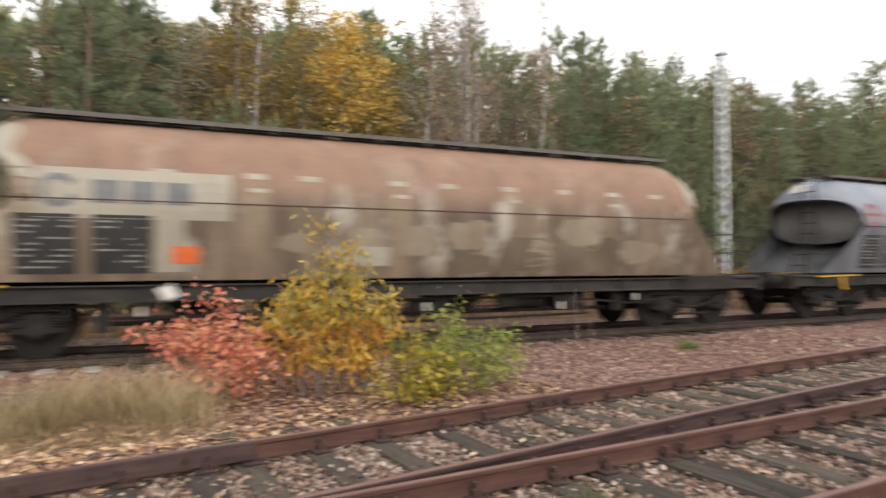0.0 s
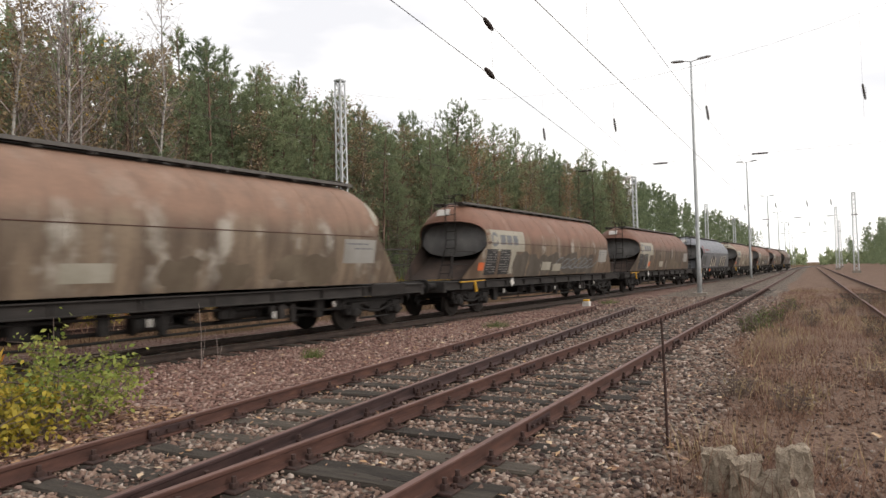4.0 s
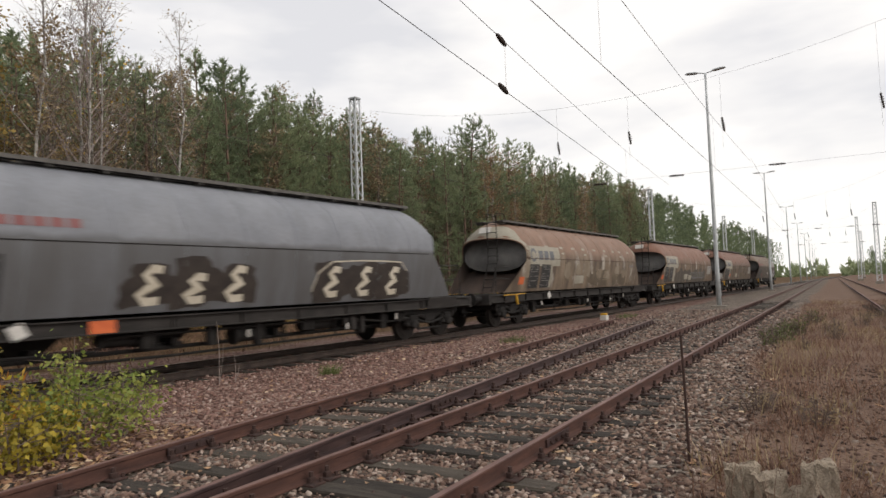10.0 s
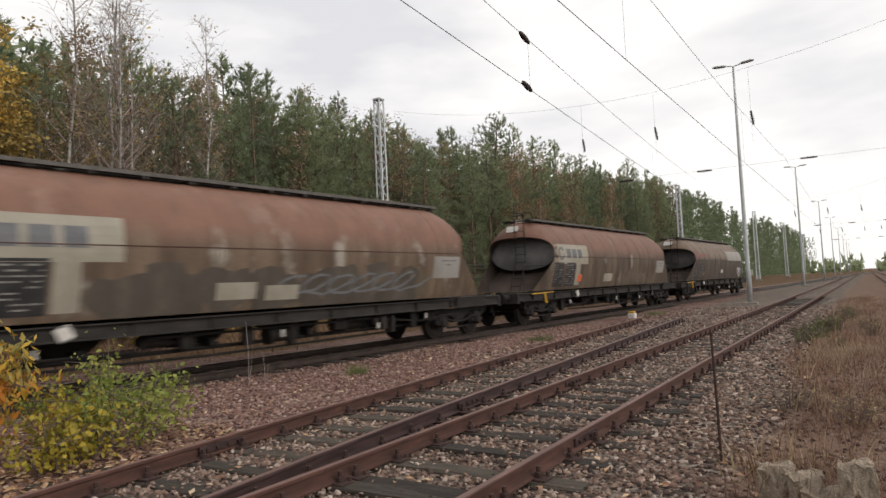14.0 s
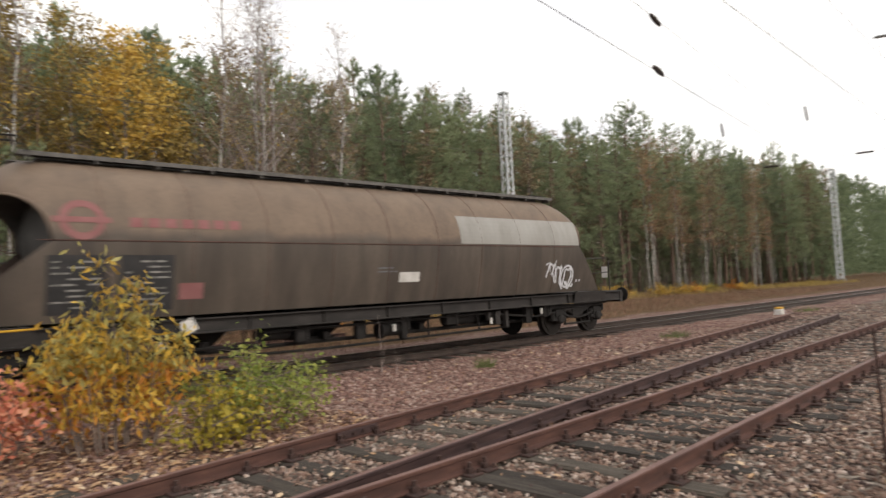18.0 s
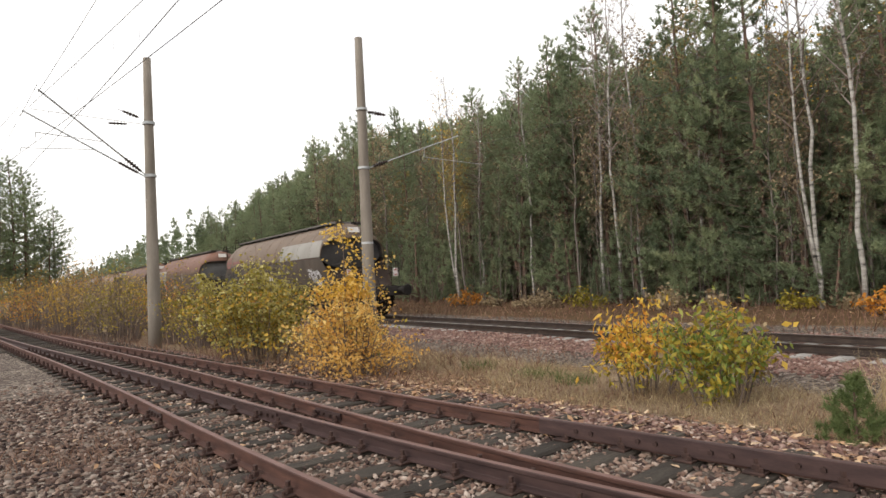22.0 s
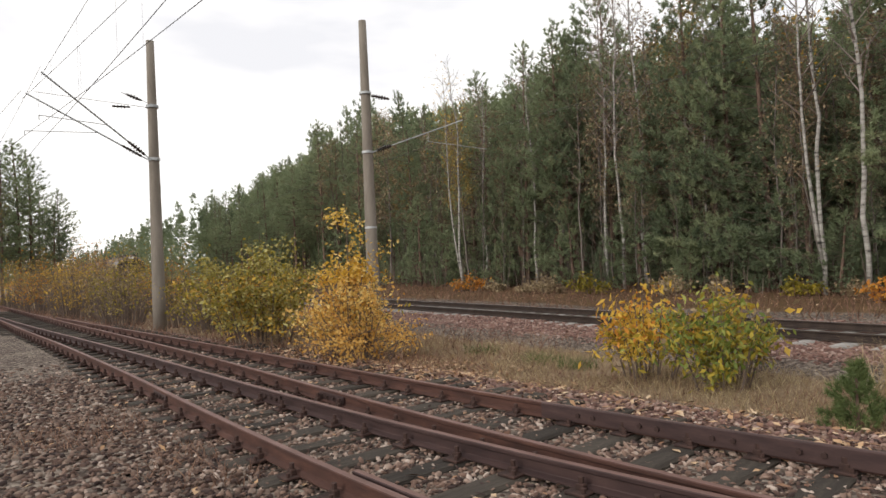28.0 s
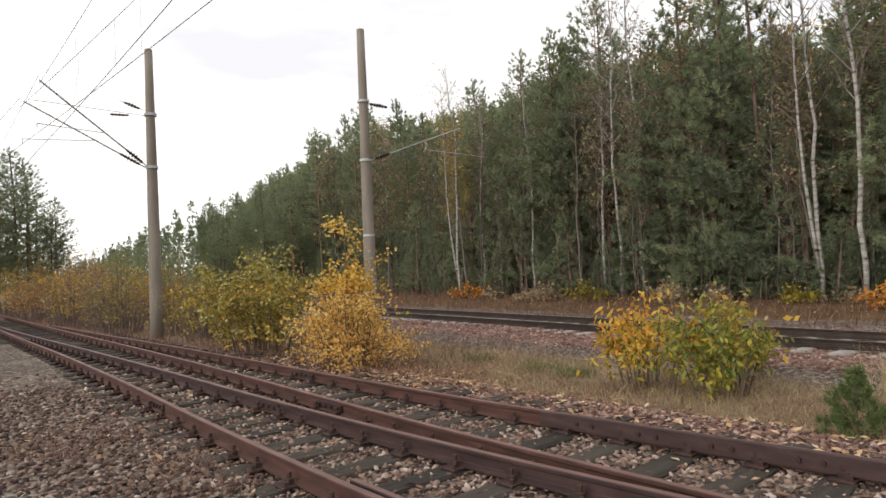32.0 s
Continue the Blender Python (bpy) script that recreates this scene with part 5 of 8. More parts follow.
def red_emblem(mark, r):
    mark("emblem", joined([stroke([(-6.0 + 0.28 * math.cos(a), 2.82 + 0.27 * math.sin(a)) for a in np.linspace(0, 6.3, 17)], 0.11, 0.008), stroke([(-6.42, 2.82), (-5.58, 2.82)], 0.09, 0.008)]), M["red_dust"], "faded red round emblem")
    for q in range(7):
        mark("emblem_bar", side_patch(-5.3 + q * 0.28, -5.10 + q * 0.28, 2.72, 2.88, 0.008, 2, 3), M["red_dust"], "faded red lettering")


def grey_letters(mark, r):
    red_emblem(mark, r)
    mark("sprayed_letters", joined([stroke(squiggle(r, -1.5, 1.5, 2.2, 0.6, 3), 0.10)]), M["panel_t"])
    mark("white_panel", side_patch(-1.0, -0.1, 1.55, 1.72, 0.009), M["white"])


def big_graffiti(mark, r):
    red_emblem(mark, r)
    for x0, x1, n in ((-2.6, 0.3, 3), (2.1, 5.6, 3)):
        step = (x1 - x0) / n
        for q in range(n):
            cx = x0 + (q + 0.5) * step
            mark("graffiti_shadow", blob(cx, 1.70 + 0.05 * (q % 2), step * 0.60, 0.50 - 0.1 * ((q + 1) % 2) * (x0 < 0), 40 + q + int(x1), 0.006), M["graf_d"], "dark brown graffiti shading")
            k = 0.75 if q == 1 and x0 < 0 else 1.0
            z0 = 1.42
            loop = [(0.18, 0.02), (-0.08, 0.0), (-0.2, 0.14), (-0.05, 0.26), (0.12, 0.34), (0.0, 0.42), (-0.1, 0.52), (0.02, 0.66), (0.2, 0.62)]
            mark("graffiti", stroke([(cx + u * 1.1, z0 + v * k * 0.95) for u, v in loop], 0.16, 0.012), M["graf_t"], "cream graffiti letters")
    mark("graffiti_outline", stroke([(2.0, 1.5), (2.15, 1.95), (2.6, 2.22), (3.6, 2.26), (4.6, 2.26), (5.3, 2.24), (5.6, 2.0)], 0.035, 0.011), M["graf_t"], "thin cream graffiti outline")


def tail_marks(mark, r):
    red_emblem(mark, r)
    mark("white_band", side_patch(2.15, 6.82, 2.53, 3.22, 0.005, 14, 8), M["white_band"], "long repainted greyish white band")
    tag = [(0, 0.25), (0.1, 0.55), (0.42, 0.62), (0.28, 0.35), (0.55, 0.1), (0.5, 0.45), (0.8, 0.55), (0.72, 0.2), (0.95, 0.02), (1.0, 0.4), (1.28, 0.5), (1.42, 0.25), (1.2, 0.02), (1.05, 0.12), (1.3, -0.08), (1.55, 0.05)]
    pts = [(5.42 + x * 0.80, 1.40 + z * 1.0) for x, z in tag]
    fine = []
    for a, b in zip(pts, pts[1:]):
        fine += [(a[0] + (b[0] - a[0]) * q / 4, a[1] + (b[1] - a[1]) * q / 4 + 0.05 * math.sin(q * 1.57)) for q in range(4)]
    ring = [(6.34 + 0.27 * math.cos(a), 1.66 + 0.30 * math.sin(a)) for a in np.linspace(0.4, 6.9, 22)]
    scrawl = [(5.36, 1.98), (5.5, 2.05), (5.62, 1.7), (5.78, 2.1), (5.8, 1.6), (6.0, 1.98), (6.02, 1.5), (6.2, 1.3)]
    mark("graffiti_tag", joined([stroke(fine + [pts[-1]], 0.055, 0.011), stroke(ring, 0.05, 0.0115), stroke(scrawl, 0.05, 0.012), side_patch(6.78, 6.84, 1.5, 1.56, 0.011, 2, 2), side_patch(6.92, 6.98, 1.5, 1.56, 0.011, 2, 2)]), M["graf_w"], "silver white graffiti tag")
    mark("white_label", side_patch(0.3, 0.88, 1.66, 1.88, 0.008), M["white"], "small white label")
    mark("writing", text_bars(r, -0.3, 0.3, 1.86, 2.02, 2), M["panel_t"])
    mark("writing", text_bars(r, 6.35, 6.6, 2.06, 2.22, 1), M["white"])


def washed(mark, r):
    lettered_panel(-6.2)(mark, r)
    for q in range(8):
        mark("overpaint", blob(-3.4 + 1.12 * q + r.uniform(-0.2, 0.2), 1.62 + r.uniform(-0.1, 0.1), 0.62, r.uniform(0.4, 0.62), 70 + q), M["grime"], "dark overpainted graffiti")
    mark("graffiti", stroke(squiggle(r, 0.2, 1.4, 4.6, 0.65, 6), 0.06, 0.009), M["panel_t"], "washed-out grey graffiti")
    mark("stencil_panel", side_patch(-0.3, 0.6, 1.4, 1.72, 0.011), M["panel_w"])


def styles():
    b1 = body_paint("rust_brown_wagon_paint", (0.172, 0.086, 0.058), (0.178, 0.128, 0.088), (0.070, 0.044, 0.030), (0.40, 0.37, 0.32), 0.35, 0.56, (0.22, 0.112, 0.077), 0.74)
    b2 = body_paint("dull_brown_wagon_paint", (0.155, 0.078, 0.055), (0.140, 0.100, 0.070), (0.05, 0.036, 0.027), (0.33, 0.31, 0.27), 0.4, 0.60, (0.195, 0.098, 0.068), 0.74)
    b3 = body_paint("pale_brown_wagon_paint", (0.205, 0.122, 0.085), (0.228, 0.172, 0.122), (0.07, 0.05, 0.037), (0.44, 0.41, 0.355), 0.35, 0.54, (0.25, 0.150, 0.105), 0.74)
    g1 = body_paint("blue_grey_wagon_paint", (0.195, 0.213, 0.258), (0.135, 0.145, 0.168), (0.08, 0.08, 0.088), (0.40, 0.41, 0.43), 0.22, 0.68, (0.245, 0.267, 0.315), 0.35)
    g2 = body_paint("dusty_grey_wagon_paint", (0.172, 0.180, 0.203), (0.128, 0.130, 0.140), (0.085, 0.082, 0.082), (0.30, 0.30, 0.30), 0.22, 0.70, (0.225, 0.233, 0.255), 0.35)
    t0 = body_paint("soot_dark_tan_wagon_paint", (0.132, 0.093, 0.067), (0.096, 0.076, 0.060), (0.048, 0.038, 0.031), (0.15, 0.122, 0.098), 0.35, 0.70, (0.175, 0.124, 0.088), 0.5)
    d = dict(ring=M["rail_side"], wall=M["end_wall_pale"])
    # both sheet colours are darkened to hold the shade below the end wall
    tan_end = mat("rusty_brown_shaded_slope_sheet", [(0.3, (0.024, 0.018, 0.015)), (0.6, (0.052, 0.035, 0.028)), (0.8, (0.095, 0.067, 0.052))], 1.5, rough=0.85, bump=0.3, stretch=(1, 1, 0.4))
    grey_end = mat("grey_shaded_slope_sheet", [(0.3, (0.032, 0.032, 0.034)), (0.6, (0.066, 0.067, 0.071)), (0.8, (0.115, 0.117, 0.122))], 1.5, rough=0.85, bump=0.3, stretch=(1, 1, 0.4))
    brown = "rust-brown covered hopper wagon with pale washed patches on rails"
    return [
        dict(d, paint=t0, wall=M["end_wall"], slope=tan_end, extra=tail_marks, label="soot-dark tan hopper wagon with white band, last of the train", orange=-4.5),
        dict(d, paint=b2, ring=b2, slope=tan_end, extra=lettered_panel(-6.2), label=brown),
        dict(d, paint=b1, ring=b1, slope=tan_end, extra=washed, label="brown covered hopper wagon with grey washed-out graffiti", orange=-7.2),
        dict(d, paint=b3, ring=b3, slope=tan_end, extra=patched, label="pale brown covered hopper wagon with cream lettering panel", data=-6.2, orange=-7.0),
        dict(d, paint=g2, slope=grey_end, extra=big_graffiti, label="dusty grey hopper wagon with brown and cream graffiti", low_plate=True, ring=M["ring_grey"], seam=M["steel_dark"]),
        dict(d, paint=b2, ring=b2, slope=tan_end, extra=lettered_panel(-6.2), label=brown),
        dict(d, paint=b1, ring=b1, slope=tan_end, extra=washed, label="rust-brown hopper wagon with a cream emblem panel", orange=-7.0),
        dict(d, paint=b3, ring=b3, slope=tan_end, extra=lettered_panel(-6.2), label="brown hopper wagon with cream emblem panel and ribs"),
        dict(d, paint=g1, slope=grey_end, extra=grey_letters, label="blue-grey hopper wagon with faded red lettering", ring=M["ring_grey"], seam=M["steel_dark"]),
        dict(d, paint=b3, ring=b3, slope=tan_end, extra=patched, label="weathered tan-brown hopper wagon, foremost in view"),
    ]


def tail_boards(w):
    """The two red and white boards at the end of the train."""
    for y in (-1.05, 1.05):
        board = add("tail_board", bm_mesh("tail_board", box_bm([(8.62, y, 1.75, 0.02, 0.2, 0.34)], 0.004), M["lamp_red"]), w, label="white tail board with red triangles")
        for s in (-1, 1):
            add("red_triangle", mesh_from("red_triangle", [(8.635, y - 0.07, 1.75 + s * 0.14), (8.635, y + 0.07, 1.75 + s * 0.14), (8.635, y, 1.75 + s * 0.01)], [(0, 1, 2)], M["red"]), board)


WAGONS = [build_wagon(k, s) for k, s in enumerate(styles())]
tail_boards(WAGONS[0])


# ---- poles, lamps, wires ----
def tapered_pole(name, x, y, z0, h, r0, r1, material, label, category, lean=(0, 0)):
    pole = tagged(new(name), label, category)
    pole.location = (x, y, z0)
    n = 7
    pts = [(lean[0] * k / n, lean[1] * k / n, h * k / n) for k in range(n + 1)]
    add("shaft", mesh_from("shaft", *tube(pts, [r0 + (r1 - r0) * k / n for k in range(n + 1)], 16), material, True), pole)
    return pole


def insulator_geo(a, b, r=0.06, sheds=5):
    """A string of porcelain sheds between two points."""
    a, b = Vector(a), Vector(b)
    runs = [([a, b], [r * 0.45, r * 0.45])]
    for k in range(sheds):
        p = a.lerp(b, (k + 0.7) / (sheds + 0.4))
        d = (b - a).normalized() * 0.018
        w = r * (0.72 + 0.5 * math.sin(math.pi * (k + 0.5) / sheds))
        runs.append(([p - d, p, p + d], [w * 0.5, w, w * 0.5]))
    return tubes(runs, 8)


def sagged(a, b, sag, n=14):
    a, b = Vector(a), Vector(b)
    return [a.lerp(b, k / n) + Vector((0, 0, -sag * 4 * (k / n) * (1 - k / n))) for k in range(n + 1)]


POLE_A, POLE_B = (-21.6, 7.0), (-16.6, 11.8)
FEED = lambda x: 3.37 + 0.005 * x if x > -9 else 3.325 - 0.043 * (x + 9)       # wires of the near siding
BRANCH = lambda x: 4.54 + 0.088 * x if x > -8 else 3.836 + 0.035 * (x + 8)


def build_poles():
    a = tapered_pole("catenary_pole", *POLE_A, ground_z(*POLE_A) - 0.1, 9.42, 0.21, 0.118, M["concrete"], "grey round concrete catenary pole with bracket arms", "catenary pole")
    foot = Vector((POLE_A[0], POLE_A[1], 0))
    tips = [Vector((-20.6, 3.75, 7.65)) - foot, Vector((-22.6, 3.70, 7.5)) - foot]
    root = Vector((0, -0.17, 5.5 + 0.1))
    for tip, s in zip(tips, (0.25, -0.25)):
        start = root + Vector((s * 0.4, 0, 0))
        p = lambda u: start.lerp(tip, u)
        add("bracket_tube", mesh_from("bracket_tube", *tubes([([p(0.2), p(1.0)], 0.026), ([p(0.0), p(0.06)], 0.02)], 8), M["galv"]), a)
        add("insulator", mesh_from("insulator", *insulator_geo(p(0.05), p(0.22), 0.075, 6), M["insulator"]), a)
        out = Vector((tip.x - start.x, tip.y - start.y, 0)).normalized()
        hold = p(0.42)
        add("steady_arm", mesh_from("steady_arm", *tubes([([hold, hold + out * 1.95 + Vector((0, 0, -0.03))], 0.013), ([hold + out * 1.95 + Vector((0, 0, -0.03)), hold + out * 1.95 + Vector((0, 0, -0.16))], 0.012)], 6), M["galv"]), a)
    add("stay_wire", mesh_from("stay_wire", *tubes([([Vector((0, -0.12, 7.25)), tips[1] + Vector((0.1, 0.2, 0.05))], 0.008), ([Vector((0, -0.12, 7.4)), Vector((0.3, -1.0, 7.55))], 0.008)], 5), M["wire"]), a)
    add("insulator", mesh_from("insulator", *insulator_geo((-0.2, -0.6, 7.25), (-0.35, -1.1, 7.25), 0.06, 5), M["insulator"]), a)
    add("insulator", mesh_from("insulator", *insulator_geo((0.1, -0.35, 7.43), (0.25, -0.85, 7.53), 0.06, 5), M["insulator"]), a)
    for z in (5.55, 7.25):
        add("pole_clamp", mesh_from("pole_clamp", *tube([(0, 0, z), (0, 0, z + 0.09)], [0.19, 0.19], 14), M["galv"]), a)
    b = tapered_pole("catenary_pole", *POLE_B, ground_z(*POLE_B) - 0.1, 9.52, 0.21, 0.118, M["concrete"], "brown-grey round concrete catenary pole beside the main line", "catenary pole")
    for z in (5.35, 7.2, 3.0):
        add("pole_clamp", mesh_from("pole_clamp", *tube([(0, 0, z), (0, 0, z + 0.07)], [0.19, 0.19], 14), M["galv"]), b)
    tip = Vector((0.9, 3.3, 6.6))
    root = Vector((0, 0.17, 5.4))
    p = lambda u: root.lerp(tip, u)
    add("bracket_tube", mesh_from("bracket_tube", *tubes([([p(0.2), p(1.0)], 0.017), ([root, p(0.05)], 0.017)], 8), M["galv"]), b)
    add("insulator", mesh_from("insulator", *insulator_geo(p(0.05), p(0.2), 0.075, 6), M["insulator"]), b)
    add("steady_arm", mesh_from("steady_arm", *tubes([([p(0.6), p(0.6) + Vector((0, 0, -0.3)), p(0.6) + Vector((0.4, 2.3, -0.42))], 0.011)], 6), M["galv"]), b)
    add("insulator", mesh_from("insulator", *insulator_geo((0, 0.25, 7.2), (0.1, 0.85, 7.15), 0.07, 6), M["insulator"]), b)


def lattice_mast(x, y, h, w0, w1, label):
    """A square lattice mast of angle steel with crossed bracing, on a concrete block."""
    mast = tagged(new("lattice_mast"), label, "lattice mast", "lattice masts along the yard")
    mast.location = (x, y, ground_z(x, y))
    add("foundation", bm_mesh("foundation", box_bm([(0, 0, 0.1, w0 * 1.7, w0 * 1.7, 0.5)], 0.03), M["concrete"]), mast)
    corner = lambda k, z: Vector((((w0 + (w1 - w0) * z / h) / 2) * (1 if k in (0, 1) else -1), ((w0 + (w1 - w0) * z / h) / 2) * (1 if k in (1, 2) else -1), z))
    for k in range(4):
        add("mast_leg", mesh_from("mast_leg", *tubes([([corner(k, 0.2), corner(k, h)], 0.062)], 4), M["galv_pale"]), mast)
    n = int(h / 0.62)
    runs = []
    for i in range(n):
        za, zb = 0.3 + (h - 0.3) * i / n, 0.3 + (h - 0.3) * (i + 1) / n
        for k in range(4):
            q = (k + 1) % 4
            runs.append(([corner(k, za), corner(q, zb)] if (i + k) % 2 else [corner(q, za), corner(k, zb)], 0.034))
    add("bracing", mesh_from("bracing", *tubes(runs, 4), M["galv_pale"]), mast)
    add("mast_cap", bm_mesh("mast_cap", box_bm([(0, 0, h + 0.05, w1 * 1.3, w1 * 1.3, 0.12)], 0.01), M["galv"]), mast)
    return mast


MASTS = [(37.7, 29.8, 15.6, 0.62, 0.5), (97.4, 22.6, 14.7, 0.62, 0.5), (149, 19.6, 14.4, 0.7, 0.5), (199, 19.0, 14.2, 0.7, 0.5), (255, 19.0, 14, 0.7, 0.5),
         (108, -5.2, 11.2, 0.6, 0.4), (152, -4.2, 12.5, 0.6, 0.4), (205, -6.4, 12.5, 0.6, 0.4)]


def yard_lamp(x, y, h):
    lamp = tapered_pole("yard_lamp", x, y, ground_z(x, y), h, 0.13, 0.055, M["galv"], "tall galvanised yard lamp with two flat lamp heads", "yard lamp")
    tagged(lamp, group="yard lamps")
    add("footing", bm_mesh("footing", box_bm([(0, 0, 0.03, 0.8, 0.8, 0.14)], 0.02), M["concrete"]), lamp)
    add("cross_arm", mesh_from("cross_arm", *tubes([([(0, -0.55, h + 0.08), (0, 0, h), (0, 0.55, h + 0.12)], 0.03)], 8), M["galv"]), lamp)
    for s in (-1, 1):
        vs, fs = tube([(0, s * 0.35, h + 0.06), (0, s * 0.5, h + 0.1), (0, s * 0.95, h + 0.16), (0, s * 1.1, h + 0.16)], [0.05, 0.12, 0.12, 0.05], 10)
        add("lamp_head", mesh_from("lamp_head", [(v[0] * 1.3, v[1], h + 0.1 + (v[2] - h - 0.1) * 0.6) for v in vs], fs, M["galv"], True), lamp)


def build_wires():
    def wire(name, label, geo, material=M["wire"]):
        return tagged(add(name, mesh_from(name, *geo, material)), label, "overhead wire", "overhead wires", "structure")

    for name, fn, zc, zm, gap in (("siding_catenary", FEED, 5.67, 7.45, 9.0), ("branch_catenary", BRANCH, 5.7, 6.72, 11.0)):
        con, mes, drops = [], [], []
        xs = [-140, -60, -21.2, -9, 39, 97, 150, 200] if fn is FEED else [-60, -21.2, -8, 39]
        for a, b in zip(xs, xs[1:]):
            sag = 0.7 * ((b - a) / 60) ** 2
            con.append((sagged((a, fn(a), zc), (b, fn(b), zc), 0.04), 0.007))
            mes.append((sagged((a, fn(a), zm + sag), (b, fn(b), zm + sag), sag), 0.006))
            m = sagged((a, fn(a), zm + sag), (b, fn(b), zm + sag), sag)
            c = sagged((a, fn(a), zc), (b, fn(b), zc), 0.04)
            for k in range(2, 14, 4):
                drops.append(([m[k], c[k]], 0.0025))
        top = wire(name, "overhead contact wire with its messenger wire and droppers", tubes(con, 5))
        add("messenger_wire", mesh_from("messenger_wire", *tubes(mes, 5), M["wire"]), top)
        for d in drops:
            add("dropper", mesh_from("dropper", *tubes([d], 4), M["wire"]), top)
        if name == "branch_catenary":
            for z in (zc, zm - 0.0):
                y = fn(12)
                add("section_insulator", mesh_from("section_insulator", *insulator_geo((11.7, y - 0.03, z + 0.02), (12.3, y + 0.06, z - 0.02), 0.048, 9), M["insulator"]), top)
    main = wire("main_line_wire", "single overhead wire above the main line", tubes([(sagged((x, main_y(x), 5.75), (x + 55, main_y(x + 55), 5.75), 0.15), 0.006) for x in (-125.7, -70.7, -15.7, 39.3)], 5))
    # head spans: wires across the yard that carry the lines
    for x, za, zb, ya, yb in ((39, 15.2, 21.5, 29.4, -22.0), (98.5, 14.3, 14.3, 22.4, -6.2), (150, 14, 14, 19.5, -6.4)):
        upper = sagged((x, ya, za), (x, yb, zb), 5.2 if x < 50 else 3.0, 24)
        span = wire("head_span", "span wires across the yard with hanging insulators", tubes([(upper, 0.006)], 5))
        for z in (7.6,):
            add("cross_wire", mesh_from("cross_wire", *tubes([(sagged((x, ya, z + 0.35), (x, yb if x > 50 else -14, z), 0.12), 0.005)], 5), M["wire"]), span)
        for y in (10.1, 4.9, 14.6, -2.5) if x < 50 else (8.0, 4.2, 0.5, -2.2):
            top = min(upper, key=lambda q: abs(q.y - y))
            add("hanger", mesh_from("hanger", *tubes([([(x, y, top.z), (x, y, 8.9)], 0.005)], 4), M["wire"]), span)
            add("insulator", mesh_from("insulator", *insulator_geo((x, y, 10.6 if x < 50 else 9.8), (x, y - 0.1, 9.8 if x < 50 else 9.0), 0.10, 6), M["insulator"]), span)
            add("insulator", mesh_from("insulator", *insulator_geo((x, y - 2.2, 7.62), (x, y - 3.0, 7.60), 0.09, 6), M["insulator"]), span)


build_poles()
for mx in MASTS:
    lattice_mast(*mx, "galvanised square lattice mast before the forest edge")
for x, y, h in ((39.5, 5.7, 13.4), (80, 6.1, 13.0), (121, 6.3, 12.8), (162, 6.5, 12.8), (205, 6.7, 12.8), (248, 6.9, 12.8), (291, 7.1, 12.8), (334, 7.3, 12.8)):
    yard_lamp(x, y, h)
build_wires()


# ---- small trackside things ----
def rough_block(bm, cx, cy, z0, sx, sy, sz, rnd, cuts=6, amount=0.05):
    part_bm = bmesh.new()
    bmesh.ops.create_cube(part_bm, size=1)
    bmesh.ops.subdivide_edges(part_bm, edges=part_bm.edges[:], cuts=cuts, use_grid_fill=True)
    for v in part_bm.verts:
        n = noise.noise_vector(v.co * 3.3 + Vector((cx * 7, cy * 5, 1))) + 0.6 * noise.noise_vector(v.co * 9.0 + Vector((cx * 3, cy * 9, 4)))
        v.co = Vector((v.co.x * sx, v.co.y * sy, (v.co.z + 0.5) * sz)) + n * amount
        if v.co.z > sz * 0.8:
            v.co.z += 0.06 * noise.noise((v.co.x * 9, v.co.y * 9, 5))
        v.co += Vector((cx, cy, z0))
    me = bpy.data.meshes.new("tmp")
    part_bm.to_mesh(me)
    part_bm.free()
    bm.from_mesh(me)
    bpy.data.meshes.remove(me)


STALKS = ((8.4, 10.05, 1.2), (8.7, 9.95, 0.6))


